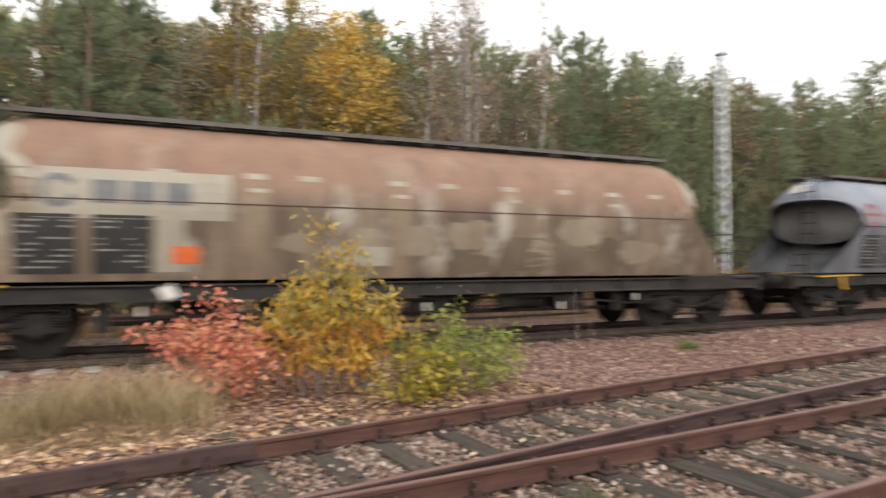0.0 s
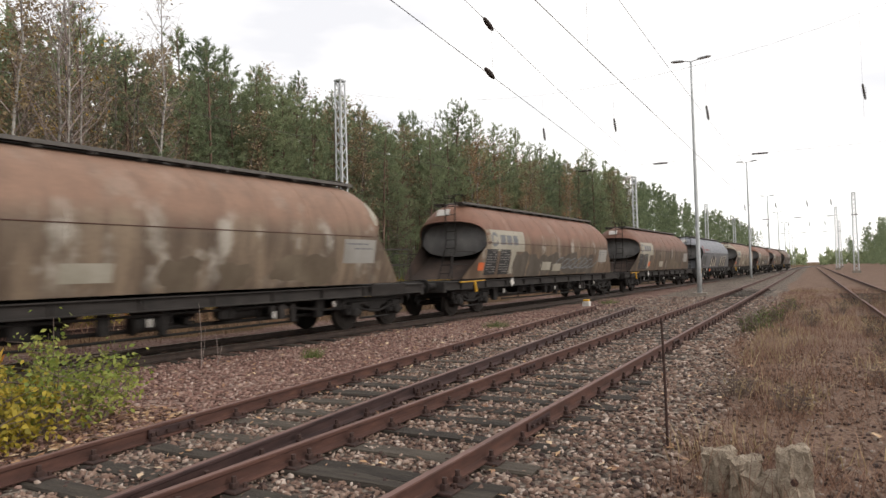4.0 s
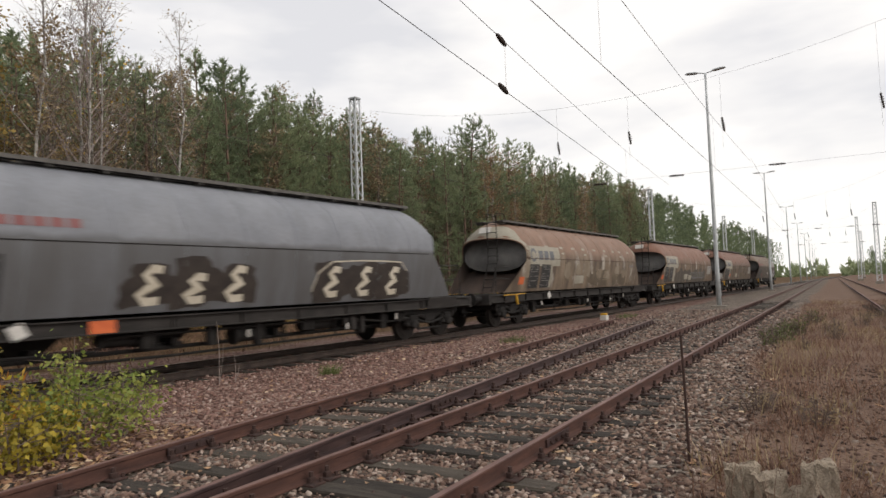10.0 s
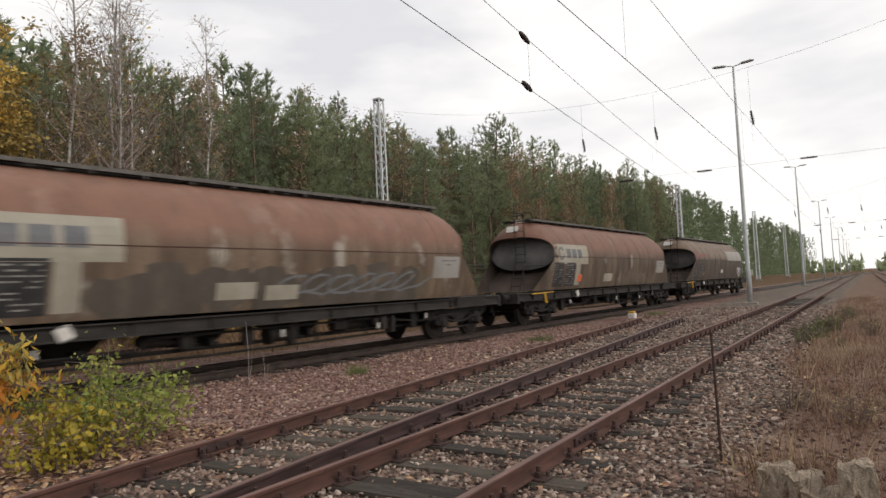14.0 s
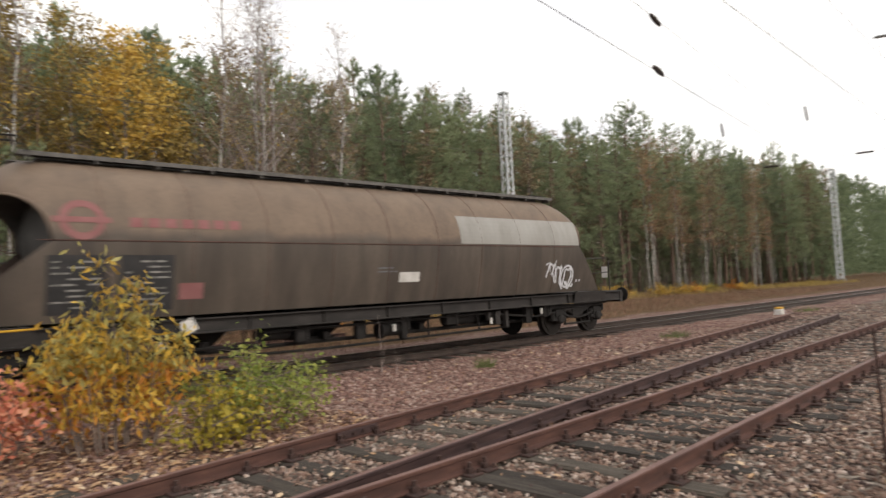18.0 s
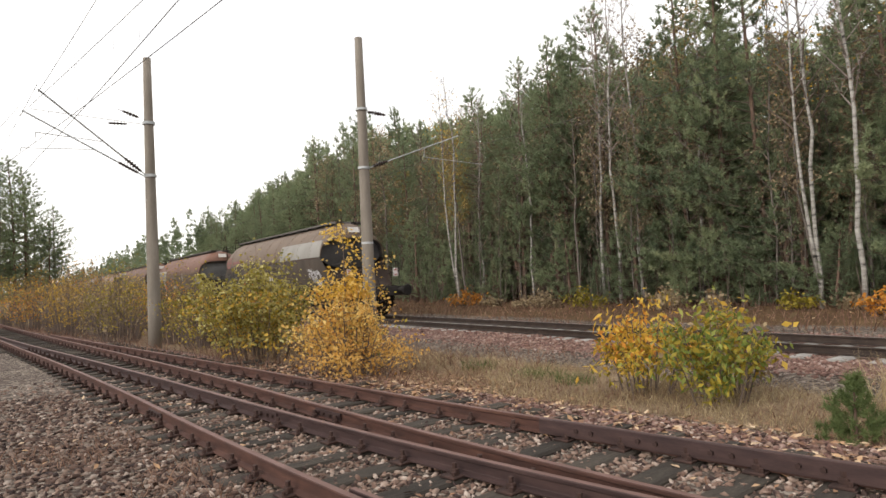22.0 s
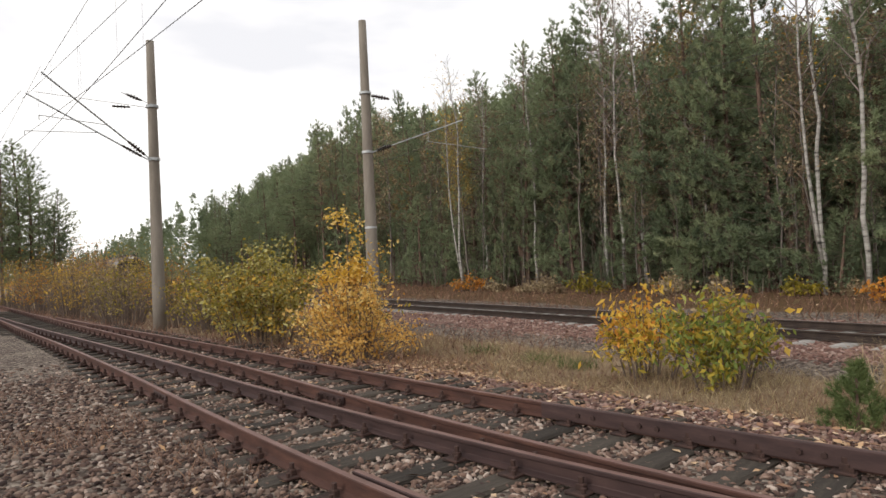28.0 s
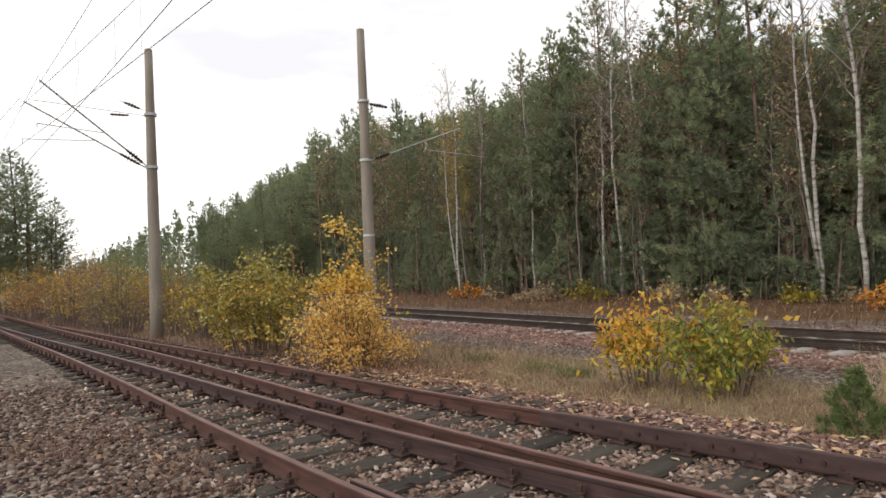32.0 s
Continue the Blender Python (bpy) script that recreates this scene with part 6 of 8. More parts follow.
def build_trackside():
    rnd = random.Random(3)
    stake = tagged(new("rusty_stake"), "thin leaning rusty iron stake in the gravel", "stake")
    stake.location = (6.17, 1.22, ground_z(6.17, 1.22))
    add("rod", mesh_from("rod", *tube([(0.02, 0.0, -0.1), (0.01, 0, 0.5), (0, 0.01, 1.15)], [0.013, 0.013, 0.011], 8), M["iron"]), stake)
    add("rod_tip", mesh_from("rod_tip", *tube([(0, 0.01, 1.15), (0, 0.01, 1.165)], [0.018, 0.016], 8), M["iron"]), stake)
    stump = tagged(new("concrete_stump"), "broken mossy concrete stump in the weeds", "concrete stump")
    stump.location = (5.3, 0.68, ground_z(5.3, 0.68) - 0.04)
    bm = bmesh.new()
    rough_block(bm, 0, 0, -0.1, 0.18, 0.2, 0.42, rnd, 9, 0.035)
    part("block", bm, M["concrete_old"], stump)
    twin = tagged(new("concrete_stump"), "crumbled concrete footing with two posts and a rusty bolt", "concrete stump")
    twin.location = (5.15, 0.33, ground_z(5.15, 0.33) - 0.06)
    for name, a in (("post", (-0.06, -0.16, -0.1, 0.2, 0.2, 0.56)), ("post", (0.02, 0.15, -0.1, 0.2, 0.19, 0.44)), ("slab", (0.0, 0.0, -0.1, 0.24, 0.34, 0.36))):
        bm = bmesh.new()
        rough_block(bm, *a, rnd, 9, 0.035)
        part(name, bm, M["concrete_old"], twin)
    add("bolt", BOLT, twin, Matrix.Translation((-0.17, -0.16, 0.28)) @ Matrix.Rotation(radians(90), 4, "Y"), "rusty bolt")
    for x, y in ((27.9, 8.7), (26.5, 16.6), (0.2, 21.5)):
        mark = tagged(new("marker_stone"), "small yellow-topped fouling marker stone", "marker stone")
        mark.location = (x, y, ground_z(x, y))
        part("base", box_bm([(0, 0, 0.09, 0.34, 0.3, 0.24)], 0.03), M["white"], mark)
        part("cap", box_bm([(0, 0, 0.25, 0.3, 0.26, 0.09)], 0.03), M["yellow"], mark)
    pile = tagged(new("stacked_rails"), "row of old dark rails lying before the forest", "rail stack")
    pile.location = (0, 0, 0)
    for k in range(3):
        fn = lambda x, k=k: main_y(x) + 8.2 + 0.22 * k
        add("rail", rail_mesh("rail", fn, 0, -5 + k, 15 - 2 * k, lambda x: ground_z(x, main_y(x) + 8.2) + 0.16, M["iron"], 1.5), pile)
    for x, y, h in STALKS:
        stalk = tagged(new("dry_stalk"), "thin pale dead plant stalk in red ballast", "weed")
        stalk.location = (x, y, ground_z(x, y))
        add("stem", mesh_from("stem", *tube([(0, 0, -0.03), (0.02, 0.01, h * 0.5), (-0.01, 0.03, h)], [0.006, 0.005, 0.003], 5), M["twig_pale"]), stalk)
        add("side_stem", mesh_from("side_stem", *tube([(0.005, 0, 0.02), (0.10, 0.03, h * 0.3), (0.13, 0.02, h * 0.62)], [0.005, 0.004, 0.002], 5), M["twig_pale"]), stalk)
    sign = tagged(new("trackside_sign"), "small white sign plate on a thin post", "sign")
    sign.location = (61, 8.6, ground_z(61, 8.6))
    add("post", mesh_from("post", *tube([(0, 0, 0), (0, 0, 1.9)], [0.03, 0.03], 8), M["galv"]), sign)
    part("plate", box_bm([(-0.05, 0, 1.8, 0.02, 0.4, 0.45)]), M["white"], sign)


build_trackside()


# ---- trees ----
def blades(rnd, centres, dirs, count, length, width, spread):
    """Thin needle or leaf triangles round each centre; numpy arrays of verts and faces."""
    c = np.repeat(np.asarray(centres, float), count, axis=0)
    d = np.repeat(np.asarray(dirs, float), count, axis=0)
    n = len(c)
    d = d + rnd.normal(0, spread, (n, 3))
    d /= np.linalg.norm(d, axis=1)[:, None] + 1e-9
    side = np.cross(d, rnd.normal(0, 1, (n, 3)))
    side /= np.linalg.norm(side, axis=1)[:, None] + 1e-9
    l = length * rnd.uniform(0.6, 1.25, n)[:, None]
    w = width * rnd.uniform(0.7, 1.3, n)[:, None]
    base = c - d * l * 0.3
    verts = np.stack([base - side * w / 2, base + side * w / 2, base + d * l], 1).reshape(-1, 3)
    return verts


def leaf_quads(rnd, centres, size, droop=0.3, slim=0.36):
    """Folded diamond leaves: four corners each."""
    c = np.asarray(centres, float)
    n = len(c)
    d = rnd.normal(0, 1, (n, 3))
    d[:, 2] = d[:, 2] * 0.6 - droop
    d /= np.linalg.norm(d, axis=1)[:, None]
    side = np.cross(d, rnd.normal(0, 1, (n, 3)))
    side /= np.linalg.norm(side, axis=1)[:, None] + 1e-9
    up = np.cross(d, side)
    s = size * rnd.uniform(0.6, 1.3, n)[:, None]
    mid = c + d * s * 0.55
    return np.stack([c, mid - side * s * slim + up * s * 0.1, c + d * s * 1.2, mid + side * s * slim + up * s * 0.1], 1).reshape(-1, 3)


def soup(name, verts, per, material):
    """A mesh of loose triangles or quads."""
    n = len(verts) // per
    me = bpy.data.meshes.new(name)
    me.vertices.add(n * per)
    me.vertices.foreach_set("co", np.asarray(verts, np.float32).ravel())
    me.loops.add(n * per)
    me.loops.foreach_set("vertex_index", np.arange(n * per, dtype=np.int32))
    me.polygons.add(n)
    me.polygons.foreach_set("loop_start", np.arange(0, n * per, per, dtype=np.int32))
    me.materials.append(material)
    me.update(calc_edges=True)
    return me


def bent_trunk(rnd, h, r0, r1, bow, n=9, crook=0.0):
    a, b = rnd.uniform(0, 6.28), rnd.uniform(-1, 1)
    drift = Vector((0, 0, 0))
    pts, rad = [], []
    for k in range(n + 1):
        u = k / n
        off = bow * (u * u + 0.15 * math.sin(u * 5 + b))
        if k:
            drift = drift * 0.8 + Vector((rnd.normal(0, 1), rnd.normal(0, 1), 0)) * crook * h / n if crook else drift
        pts.append(Vector((math.cos(a) * off, math.sin(a) * off, h * u)) + drift)
        rad.append(r0 * (1 - u) ** 0.8 + r1)
    return pts, rad


def along(pts, u):
    f = u * (len(pts) - 1)
    i = min(int(f), len(pts) - 2)
    return pts[i].lerp(pts[i + 1], f - i)


def pine(seed, h, low, wide, dense=1.0, fine=True):
    """A forest pine: slim trunk with dead lower twigs, uneven rising limbs that fork into tufts of needles, a blunt open top."""
    rnd = np.random.RandomState(seed)
    tree = tagged(new("pine_tree"), "green pine tree with feathery limbs in the forest", "pine tree", "forest trees")
    pts, rad = bent_trunk(rnd, h, 0.10, 0.016, rnd.uniform(0.2, 0.6))
    add("trunk", mesh_from("trunk", *tube(pts, rad, 7), M["bark_pine"], True), tree)
    runs, centres, dirs = [], [], []
    for k in range(int(40 * low) + 3):
        u = rnd.uniform(0.06, low + 0.15)
        a = rnd.uniform(0, 6.28)
        start, d = along(pts, u), Vector((math.cos(a), math.sin(a), rnd.uniform(-0.35, 0.15)))
        l = rnd.uniform(0.5, 1.5)
        runs.append(([start, start + d * l * 0.6, start + d * l + Vector((0, 0, -0.1))], [0.014, 0.009, 0.004]))
    limbs = int((62 + 34 * (1 - low)) * dense)
    lobes = [(rnd.uniform(0, 6.28), rnd.uniform(0.2, 0.95), rnd.uniform(0.25, 0.6)) for _ in range(5)]
    for k in range(limbs):
        q = ((k + rnd.uniform(0, 1)) / limbs) ** 0.92
        u = low + (0.985 - low) * q
        a = k * 2.4 + rnd.uniform(-0.6, 0.6)
        swell = 1.0 + sum(g * math.cos(a - p) * math.exp(-((q - z) / 0.16) ** 2) for p, z, g in lobes)
        length = wide * (0.10 + 0.98 * (1 - q) ** 0.82) * (0.55 + 0.45 * min(1, q * 4 + 0.2)) * max(0.35, swell) * rnd.uniform(0.6, 1.1)
        start = along(pts, u)
        out = Vector((math.cos(a), math.sin(a), 0))
        rise = rnd.uniform(-0.15, 0.25) + 0.6 * q * q
        mid = start + (out + Vector((0, 0, rise * 0.7))) * length * 0.55
        end = start + (out + Vector((0, 0, rise + 0.2))) * length
        runs.append(([start, mid, end], [0.024 * (1 - q) + 0.009, 0.014, 0.004]))
        forks = max(3, int((5.6 if fine else 3.2) * length ** 0.75 + 1.5))
        for i in range(forks):
            v = 0.30 + 0.70 * (i + rnd.uniform(0.1, 1)) / forks
            p = start.lerp(mid, v / 0.55) if v < 0.55 else mid.lerp(end, min(1.0, (v - 0.55) / 0.45))
            side = Vector((-out.y, out.x, 0)) * rnd.choice((-1, 1)) * rnd.uniform(0.1, 0.95)
            d = (out * rnd.uniform(0.3, 0.9) + side + Vector((0, 0, rnd.uniform(0.0, 0.55)))).normalized()
            l = (0.18 + 0.26 * length * (1.15 - v)) * rnd.uniform(0.6, 1.3)
            tip = p + d * l
            if fine and l > 0.3:
                runs.append(([p, tip], [0.007, 0.003]))
            for j in range(1 if l < 0.32 else 2):
                c = p.lerp(tip, 1.0 - 0.45 * j) + Vector(rnd.normal(0, 0.09, 3))
                centres.append(c)
                dirs.append((d.x * 0.6, d.y * 0.6, d.z * 0.5 + 0.62))
    for j in range(10):
        c = along(pts, 0.93 + 0.007 * j) + Vector((rnd.normal(0, 0.07), rnd.normal(0, 0.07), 0.04 * j))
        centres.append(c)
        dirs.append((0, 0, 1.0))
    tagged(add("branchwork", mesh_from("branchwork", *tubes(runs, 3), M["twig_pine"]), tree), kind="stuff")
    crown = blades(rnd, centres, dirs, 22, 0.29, 0.027, 0.55) if fine else blades(rnd, centres, dirs, 12, 0.42, 0.055, 0.6)
    add("crown", soup("crown", crown, 3, M["needle"]), tree)
    return tree


def spruce(seed, h, wide):
    """A young conical conifer with limbs to the ground."""
    rnd = np.random.RandomState(seed)
    tree = tagged(new("spruce_tree"), "narrow green spruce with drooping limbs", "spruce tree", "forest trees")
    pts, rad = bent_trunk(rnd, h, 0.10, 0.015, 0.08)
    add("trunk", mesh_from("trunk", *tube(pts, rad, 6), M["bark_pine"], True), tree)
    centres, dirs = [], []
    limbs = int(14 * h)
    for k in range(limbs):
        u = 0.03 + 0.96 * (k + rnd.uniform(0, 1)) / limbs
        length = wide * (1 - u) ** 0.85 * rnd.uniform(0.75, 1.1) + 0.08
        a = k * 2.4 + rnd.uniform(-0.4, 0.4)
        for j in range(4):
            v = (j + 0.6) / 4
            p = along(pts, u) + Vector((math.cos(a), math.sin(a), -0.18)) * length * v
            centres.append(p + Vector(rnd.normal(0, 0.08, 3)))
            dirs.append((math.cos(a) * 0.8, math.sin(a) * 0.8, -0.1))
    add("crown", soup("crown", blades(rnd, centres, dirs, 9, 0.36, 0.07, 0.5), 3, M["needle"]), tree)
    return tree


def birch(seed, h, leaves, leaf_mat, size=0.10, label="slender white birch with almost bare twigs", wide=1.0, fork=False, low=0.4, bark="bark_birch", r0=0.066, bushy=1.0):
    """A birch: pale thin trunk, rising limbs, fine hanging twigs and some leaves."""
    rnd = np.random.RandomState(seed)
    tree = tagged(new("birch_tree"), label, "birch tree", "forest trees")
    pts, rad = bent_trunk(rnd, h, r0, 0.010, rnd.uniform(0.4, 1.2), 12, 0.055)
    runs = [(pts, rad)]
    stems = [pts]
    if fork:
        base = along(pts, 0.05)
        a = rnd.uniform(0, 6.28)
        second = [base + Vector((math.cos(a) * (0.75 * u + 0.18 * math.sin(u * 5)), math.sin(a) * (0.75 * u + 0.18 * math.sin(u * 4)), h * 0.88 * u)) for u in np.linspace(0, 1, 8)]
        runs.append((second, [0.048 * (1 - u) ** 0.8 + 0.01 for u in np.linspace(0, 1, 8)]))
        stems.append(second)
    add("trunk", mesh_from("trunk", *tubes(runs, 7), M[bark], True), tree)
    limbs, twigs, spots = [], [], []
    for stem in stems:
        many = int(20 * bushy)
        for k in range(many):
            u = low + (0.97 - low) * (k + rnd.uniform(0, 1)) / many
            q = (u - low) / (1 - low)
            length = wide * (0.5 + 1.5 * (1 - q)) * rnd.uniform(0.6, 1.1)
            a = k * 2.4 + rnd.uniform(-0.5, 0.5)
            start = along(stem, u)
            d = Vector((math.cos(a) * 0.7, math.sin(a) * 0.7, 1.0)).normalized()
            end = start + d * length * 1.2
            limbs.append(([start, start.lerp(end, 0.5) + Vector((math.cos(a), math.sin(a), 0)) * 0.08 * length, end], [0.022 * (1 - q) + 0.01, 0.011, 0.004]))
            for j in range(int(6 * bushy)):
                p = start.lerp(end, 0.3 + 0.7 * rnd.uniform())
                t = p + Vector((rnd.normal(0, 0.35), rnd.normal(0, 0.35), rnd.uniform(-0.15, 0.55))) * (0.5 + 0.5 * wide)
                twigs.append(([p, p.lerp(t, 0.6) + Vector((0, 0, 0.06)), t], [0.007, 0.005, 0.003]))
                for _ in range(3):
                    spots.append(p.lerp(t, rnd.uniform(0.2, 1.0)))
    tagged(add("branchwork", mesh_from("branchwork", *tubes(limbs + twigs, 3), M["twig_pale" if bushy > 1 else "twig"]), tree), kind="stuff")
    if leaves:
        spots = np.array([tuple(p) for p in spots])
        pick = spots[rnd.randint(0, len(spots), leaves)] + rnd.normal(0, 0.17, (leaves, 3))
        add("crown", soup("crown", leaf_quads(rnd, pick, size), 4, leaf_mat), tree)
    return tree


def shrub(name, label, x, y, h, w, parts, stems=14, size=0.06, seed=1, depth=None, pointed=1.0, category="bush", bare=0, drop=0.5, slim=0.36, hang=0.5):
    """A bush: bent stems from one root and leaves in clumps; parts: (leaf material, count, from, to across the bush, low, high)."""
    rnd = np.random.RandomState(seed)
    bush = tagged(new(name), label, category)
    bush.location = (x, y, ground_z(x, y) - 0.03)
    depth = depth or w
    runs, tips = [], []
    for k in range(stems + bare):
        a = rnd.uniform(0, 6.28)
        r = 0.0 if k == 0 else rnd.uniform(0, 1) ** 0.6
        top = h * (1 - drop * r ** pointed) * (rnd.uniform(0.82, 1.0) if k else 1.0)
        p0 = Vector((math.cos(a) * 0.26 * w * r, math.sin(a) * 0.26 * depth * r, 0))
        p2 = Vector((math.cos(a) * 0.5 * w * r, math.sin(a) * 0.5 * depth * r, top))
        p1 = p0.lerp(p2, 0.5) + Vector((0, 0, 0.06 * h))
        runs.append(([p0, p1, p2], [0.010 + 0.004 * h, 0.008, 0.003]))
        if k < stems:
            tips.append((p0.lerp(p1, 0.1), p1, p2))
            for j in range(6):
                s = p0.lerp(p1, rnd.uniform(0.25, 1.0)) if j < 3 else p1.lerp(p2, rnd.uniform(0, 0.8))
                t = s + Vector((rnd.normal(0, 0.15 * w), rnd.normal(0, 0.15 * depth), rnd.uniform(0.0, 0.2) * h))
                t.z = min(t.z, h)
                runs.append(([s, s.lerp(t, 0.5), t], [0.006, 0.004, 0.002]))
                tips.append((s, s.lerp(t, 0.5), t))
    tagged(add("branchwork", mesh_from("branchwork", *tubes(runs, 4), M["twig"]), bush), kind="stuff")
    for material, count, xa, xb, za, zb in parts:
        pts, guard = [], 0
        while len(pts) < count and guard < count * 20:
            guard += 1
            s, m, t = tips[rnd.randint(len(tips))]
            u = rnd.uniform(0.15, 1.05)
            p = (s.lerp(m, u * 2) if u < 0.5 else m.lerp(t, u * 2 - 1)) + Vector(rnd.normal(0, 0.045 + 0.02 * w, 3))
            if xa * w <= p.x <= xb * w and za * h <= p.z <= zb * h:
                pts.append(tuple(p))
        if pts:
            add("foliage", soup("foliage", leaf_quads(rnd, pts, size, hang, slim), 4, material), bush)
    return bush


def edge_y(x):
    """Where the forest begins."""
    if x < 0:
        return main_y(x) + 11.0 + 0.02 * abs(x)
    return 24.2 + 5.8 * smooth01(x / 30) - 4.8 * smooth01((x - 42) / 45) + 0.2 * math.sin(x * 0.3)


def plant(proto, x, y, s, turn, tall=1.0, broad=1.0):
    return copy_thing(proto, Matrix.Translation((x, y, ground_z(x, y) - 0.05)) @ Matrix.Rotation(turn, 4, "Z") @ Matrix.Diagonal((s * broad, s * broad, s * tall, 1)))


def at_bearing(az, depth=0.0):
    """The place at the forest's edge seen under a bearing from the camera, so many metres into it."""
    r = 5.0
    while r < 400:
        x, y = r * math.sin(radians(az)), r * math.cos(radians(az))
        if y >= edge_y(x) + depth:
            return x, y
        r += 0.25
    return x, y


SKYLINE = ((-90, 4.0), (-74, 4.4), (-69, 6.0), (-64, 7.9), (-60, 11.2), (-55, 15.2), (-50, 14.6), (-43, 15.9), (-37, 18.6), (-30, 18.9), (-27, 20.0), (-22, 18.4), (-12, 18.4), (-8, 20.3), (-4, 20.5),
           (0, 23.0), (6, 21.3), (14, 22), (25, 22), (31, 22), (37, 19.6), (42, 19.9), (45, 18.2), (50, 16.3), (56, 14.8), (61, 14.8), (66, 12.5), (70, 11.0), (74, 9.4), (78, 7.5), (82, 4.8), (90, 3.0))


def skyline(az):
    """How high the forest stands against the sky, in degrees, under a bearing."""
    for (a, e), (b, f) in zip(SKYLINE, SKYLINE[1:]):
        if az <= b:
            return e + (f - e) * max(0.0, (az - a) / (b - a))
    return 3.0


def build_forest():
    rnd = random.Random(11)
    pines = [pine(21, 13, 0.22, 2.5), pine(22, 13, 0.34, 2.7, 0.9), pine(23, 13, 0.12, 2.2), pine(24, 13, 0.42, 2.8, 0.85), pine(25, 13, 0.05, 2.5, 0.95)]
    back = [pine(26, 13, 0.15, 2.7, 0.85, False), pine(27, 13, 0.3, 2.8, 0.8, False), pine(28, 13, 0.1, 2.4, 0.85, False)]
    young = [pine(29, 6, 0.03, 1.7, 0.55), pine(30, 5, 0.02, 1.5, 0.6)]
    firs = [spruce(31, 12, 1.7), spruce(32, 3.0, 0.9), spruce(33, 4.5, 1.2)]
    bare = [birch(41, 13, 160, M["leaf_b"], bushy=1.4), birch(42, 13, 260, M["leaf_y"], fork=True), birch(43, 12, 120, M["leaf_b"], wide=1.3, bark="bark_grey", r0=0.05), birch(44, 13, 0, M["leaf_b"], wide=1.5, label="bare grey birch with fine twigs", fork=True, bushy=1.7, low=0.3)]
    gold = [birch(51, 12, 3000, M["leaf_yd"], 0.115, "yellow-leaved birch at the forest edge", 1.3, bark="bark_grey", r0=0.065), birch(52, 11, 4200, M["leaf_yo"], 0.13, "yellow-orange tree at the forest edge", 1.9, low=0.25, bark="bark_grey"),
            birch(53, 12, 1900, M["leaf_b"], 0.115, "brown withered birch at the forest edge", 1.3, low=0.25, bark="bark_grey", r0=0.055), birch(54, 11, 3600, M["leaf_yd"], 0.14, "golden-leaved tree at the forest edge", 1.6, low=0.3)]
    thin = birch(55, 12, 500, M["leaf_b"], 0.09, "thin grey-brown sapling with withered leaves", 1.1, low=0.2, bark="bark_grey", r0=0.034)
    rust = birch(56, 12, 1250, M["leaf_rust"], 0.11, "rust-brown birch with a pale stem at the forest edge", 1.2, low=0.3, r0=0.06)
    protos = [rust] + pines + back + young + firs + bare + gold + [thin]

    def put(kind, az, depth, height, tall=1.0):
        x, y = at_bearing(az, depth)
        plant(kind, x, y, height / 13.0, rnd.uniform(0, 6.28), tall)

    # trees that stand out, by their bearing, metres into the forest and height
    for az, d, k, hgt in ((-15.2, 0.3, bare[0], 15.5), (-18.0, 0.4, bare[1], 14.5), (-33.0, 1.6, bare[0], 15.0), (-31.1, 1.8, bare[0], 15.5), (-46.8, -0.9, bare[1], 13.5), (-46.2, -0.4, gold[0], 11.0), (-52, 3, gold[0], 11),
                          (-9.9, 0.5, bare[1], 14), (-8.2, 2.5, gold[0], 15.0), (-10.6, 0.9, bare[0], 11.5), (10.0, 1.0, gold[0], 13.5), (12.1, 2.0, bare[1], 16), (15.5, 1.0, gold[0], 13.5),
                          (13.2, 3.0, gold[2], 15), (19.4, 0.2, gold[1], 13.5), (22.6, 0.6, gold[3], 14.0), (24.4, 1.5, gold[3], 12.5), (26.8, 0.6, bare[0], 16.0), (29.8, 0.5, bare[3], 16.0), (31.0, 1.0, bare[1], 15.5), (33.5, 2.5, bare[2], 14.5),
                          (36.8, 0.4, bare[0], 16.0), (35.2, 1.8, bare[2], 15.0), (38.6, 2.5, gold[2], 12.5), (-37.0, 3.0, gold[2], 14), (-30.1, 2.0, gold[2], 13.5), (-28.0, 4.0, gold[0], 15.0), (57.0, 2.5, gold[2], 9.0)):
        put(k, az, d - (1.3 if k in bare else 0.0), hgt)
    for az, d, k, hgt in ((-24.1, 2.5, firs[0], 15.5), (-14.4, 3.5, firs[0], 16.0), (-0.8, 1.0, pines[4], 14.6), (2.0, 2.2, pines[4], 14.0), (-2.8, 2.6, pines[2], 13.6), (41.1, 1.0, pines[4], 15.6), (42.8, 1.8, pines[2], 14.6), (44.7, 1.0, pines[0], 14.8),
                          (46.9, 1.6, pines[4], 14.4), (49.2, 1.4, pines[2], 14.2), (-38.1, 0.8, pines[1], 14.2), (-36.2, 2.0, pines[0], 14.0), (-33.7, 2.4, pines[1], 15.2), (-27.3, 1.0, pines[4], 15.0), (-24.5, 0.8, pines[2], 15.0),
                          (-21.5, 1.4, pines[4], 14.8), (-55.6, 0.8, pines[4], 14.6), (-57.5, 1.5, pines[2], 13.0), (-44.2, 1.6, pines[3], 13.5), (-41.0, 1.2, pines[4], 13.8), (-12.5, 1.8, pines[4], 14.2)):
        put(k, az, d, hgt)

    # withered and bare birches that stand before the pines
    for k in range(8):
        put(gold[2] if k % 3 else thin, -46 + 4.0 * k + rnd.uniform(-1.8, 1.8), rnd.uniform(-0.4, 1.6), rnd.uniform(9.0, 14.5))
    for k in range(9):
        put(rust, 62.8 + 1.15 * k + rnd.uniform(-0.5, 0.5), rnd.uniform(-0.6, 1.2), rnd.uniform(11.0, 13.0) * (1.16 - 0.05 * k))
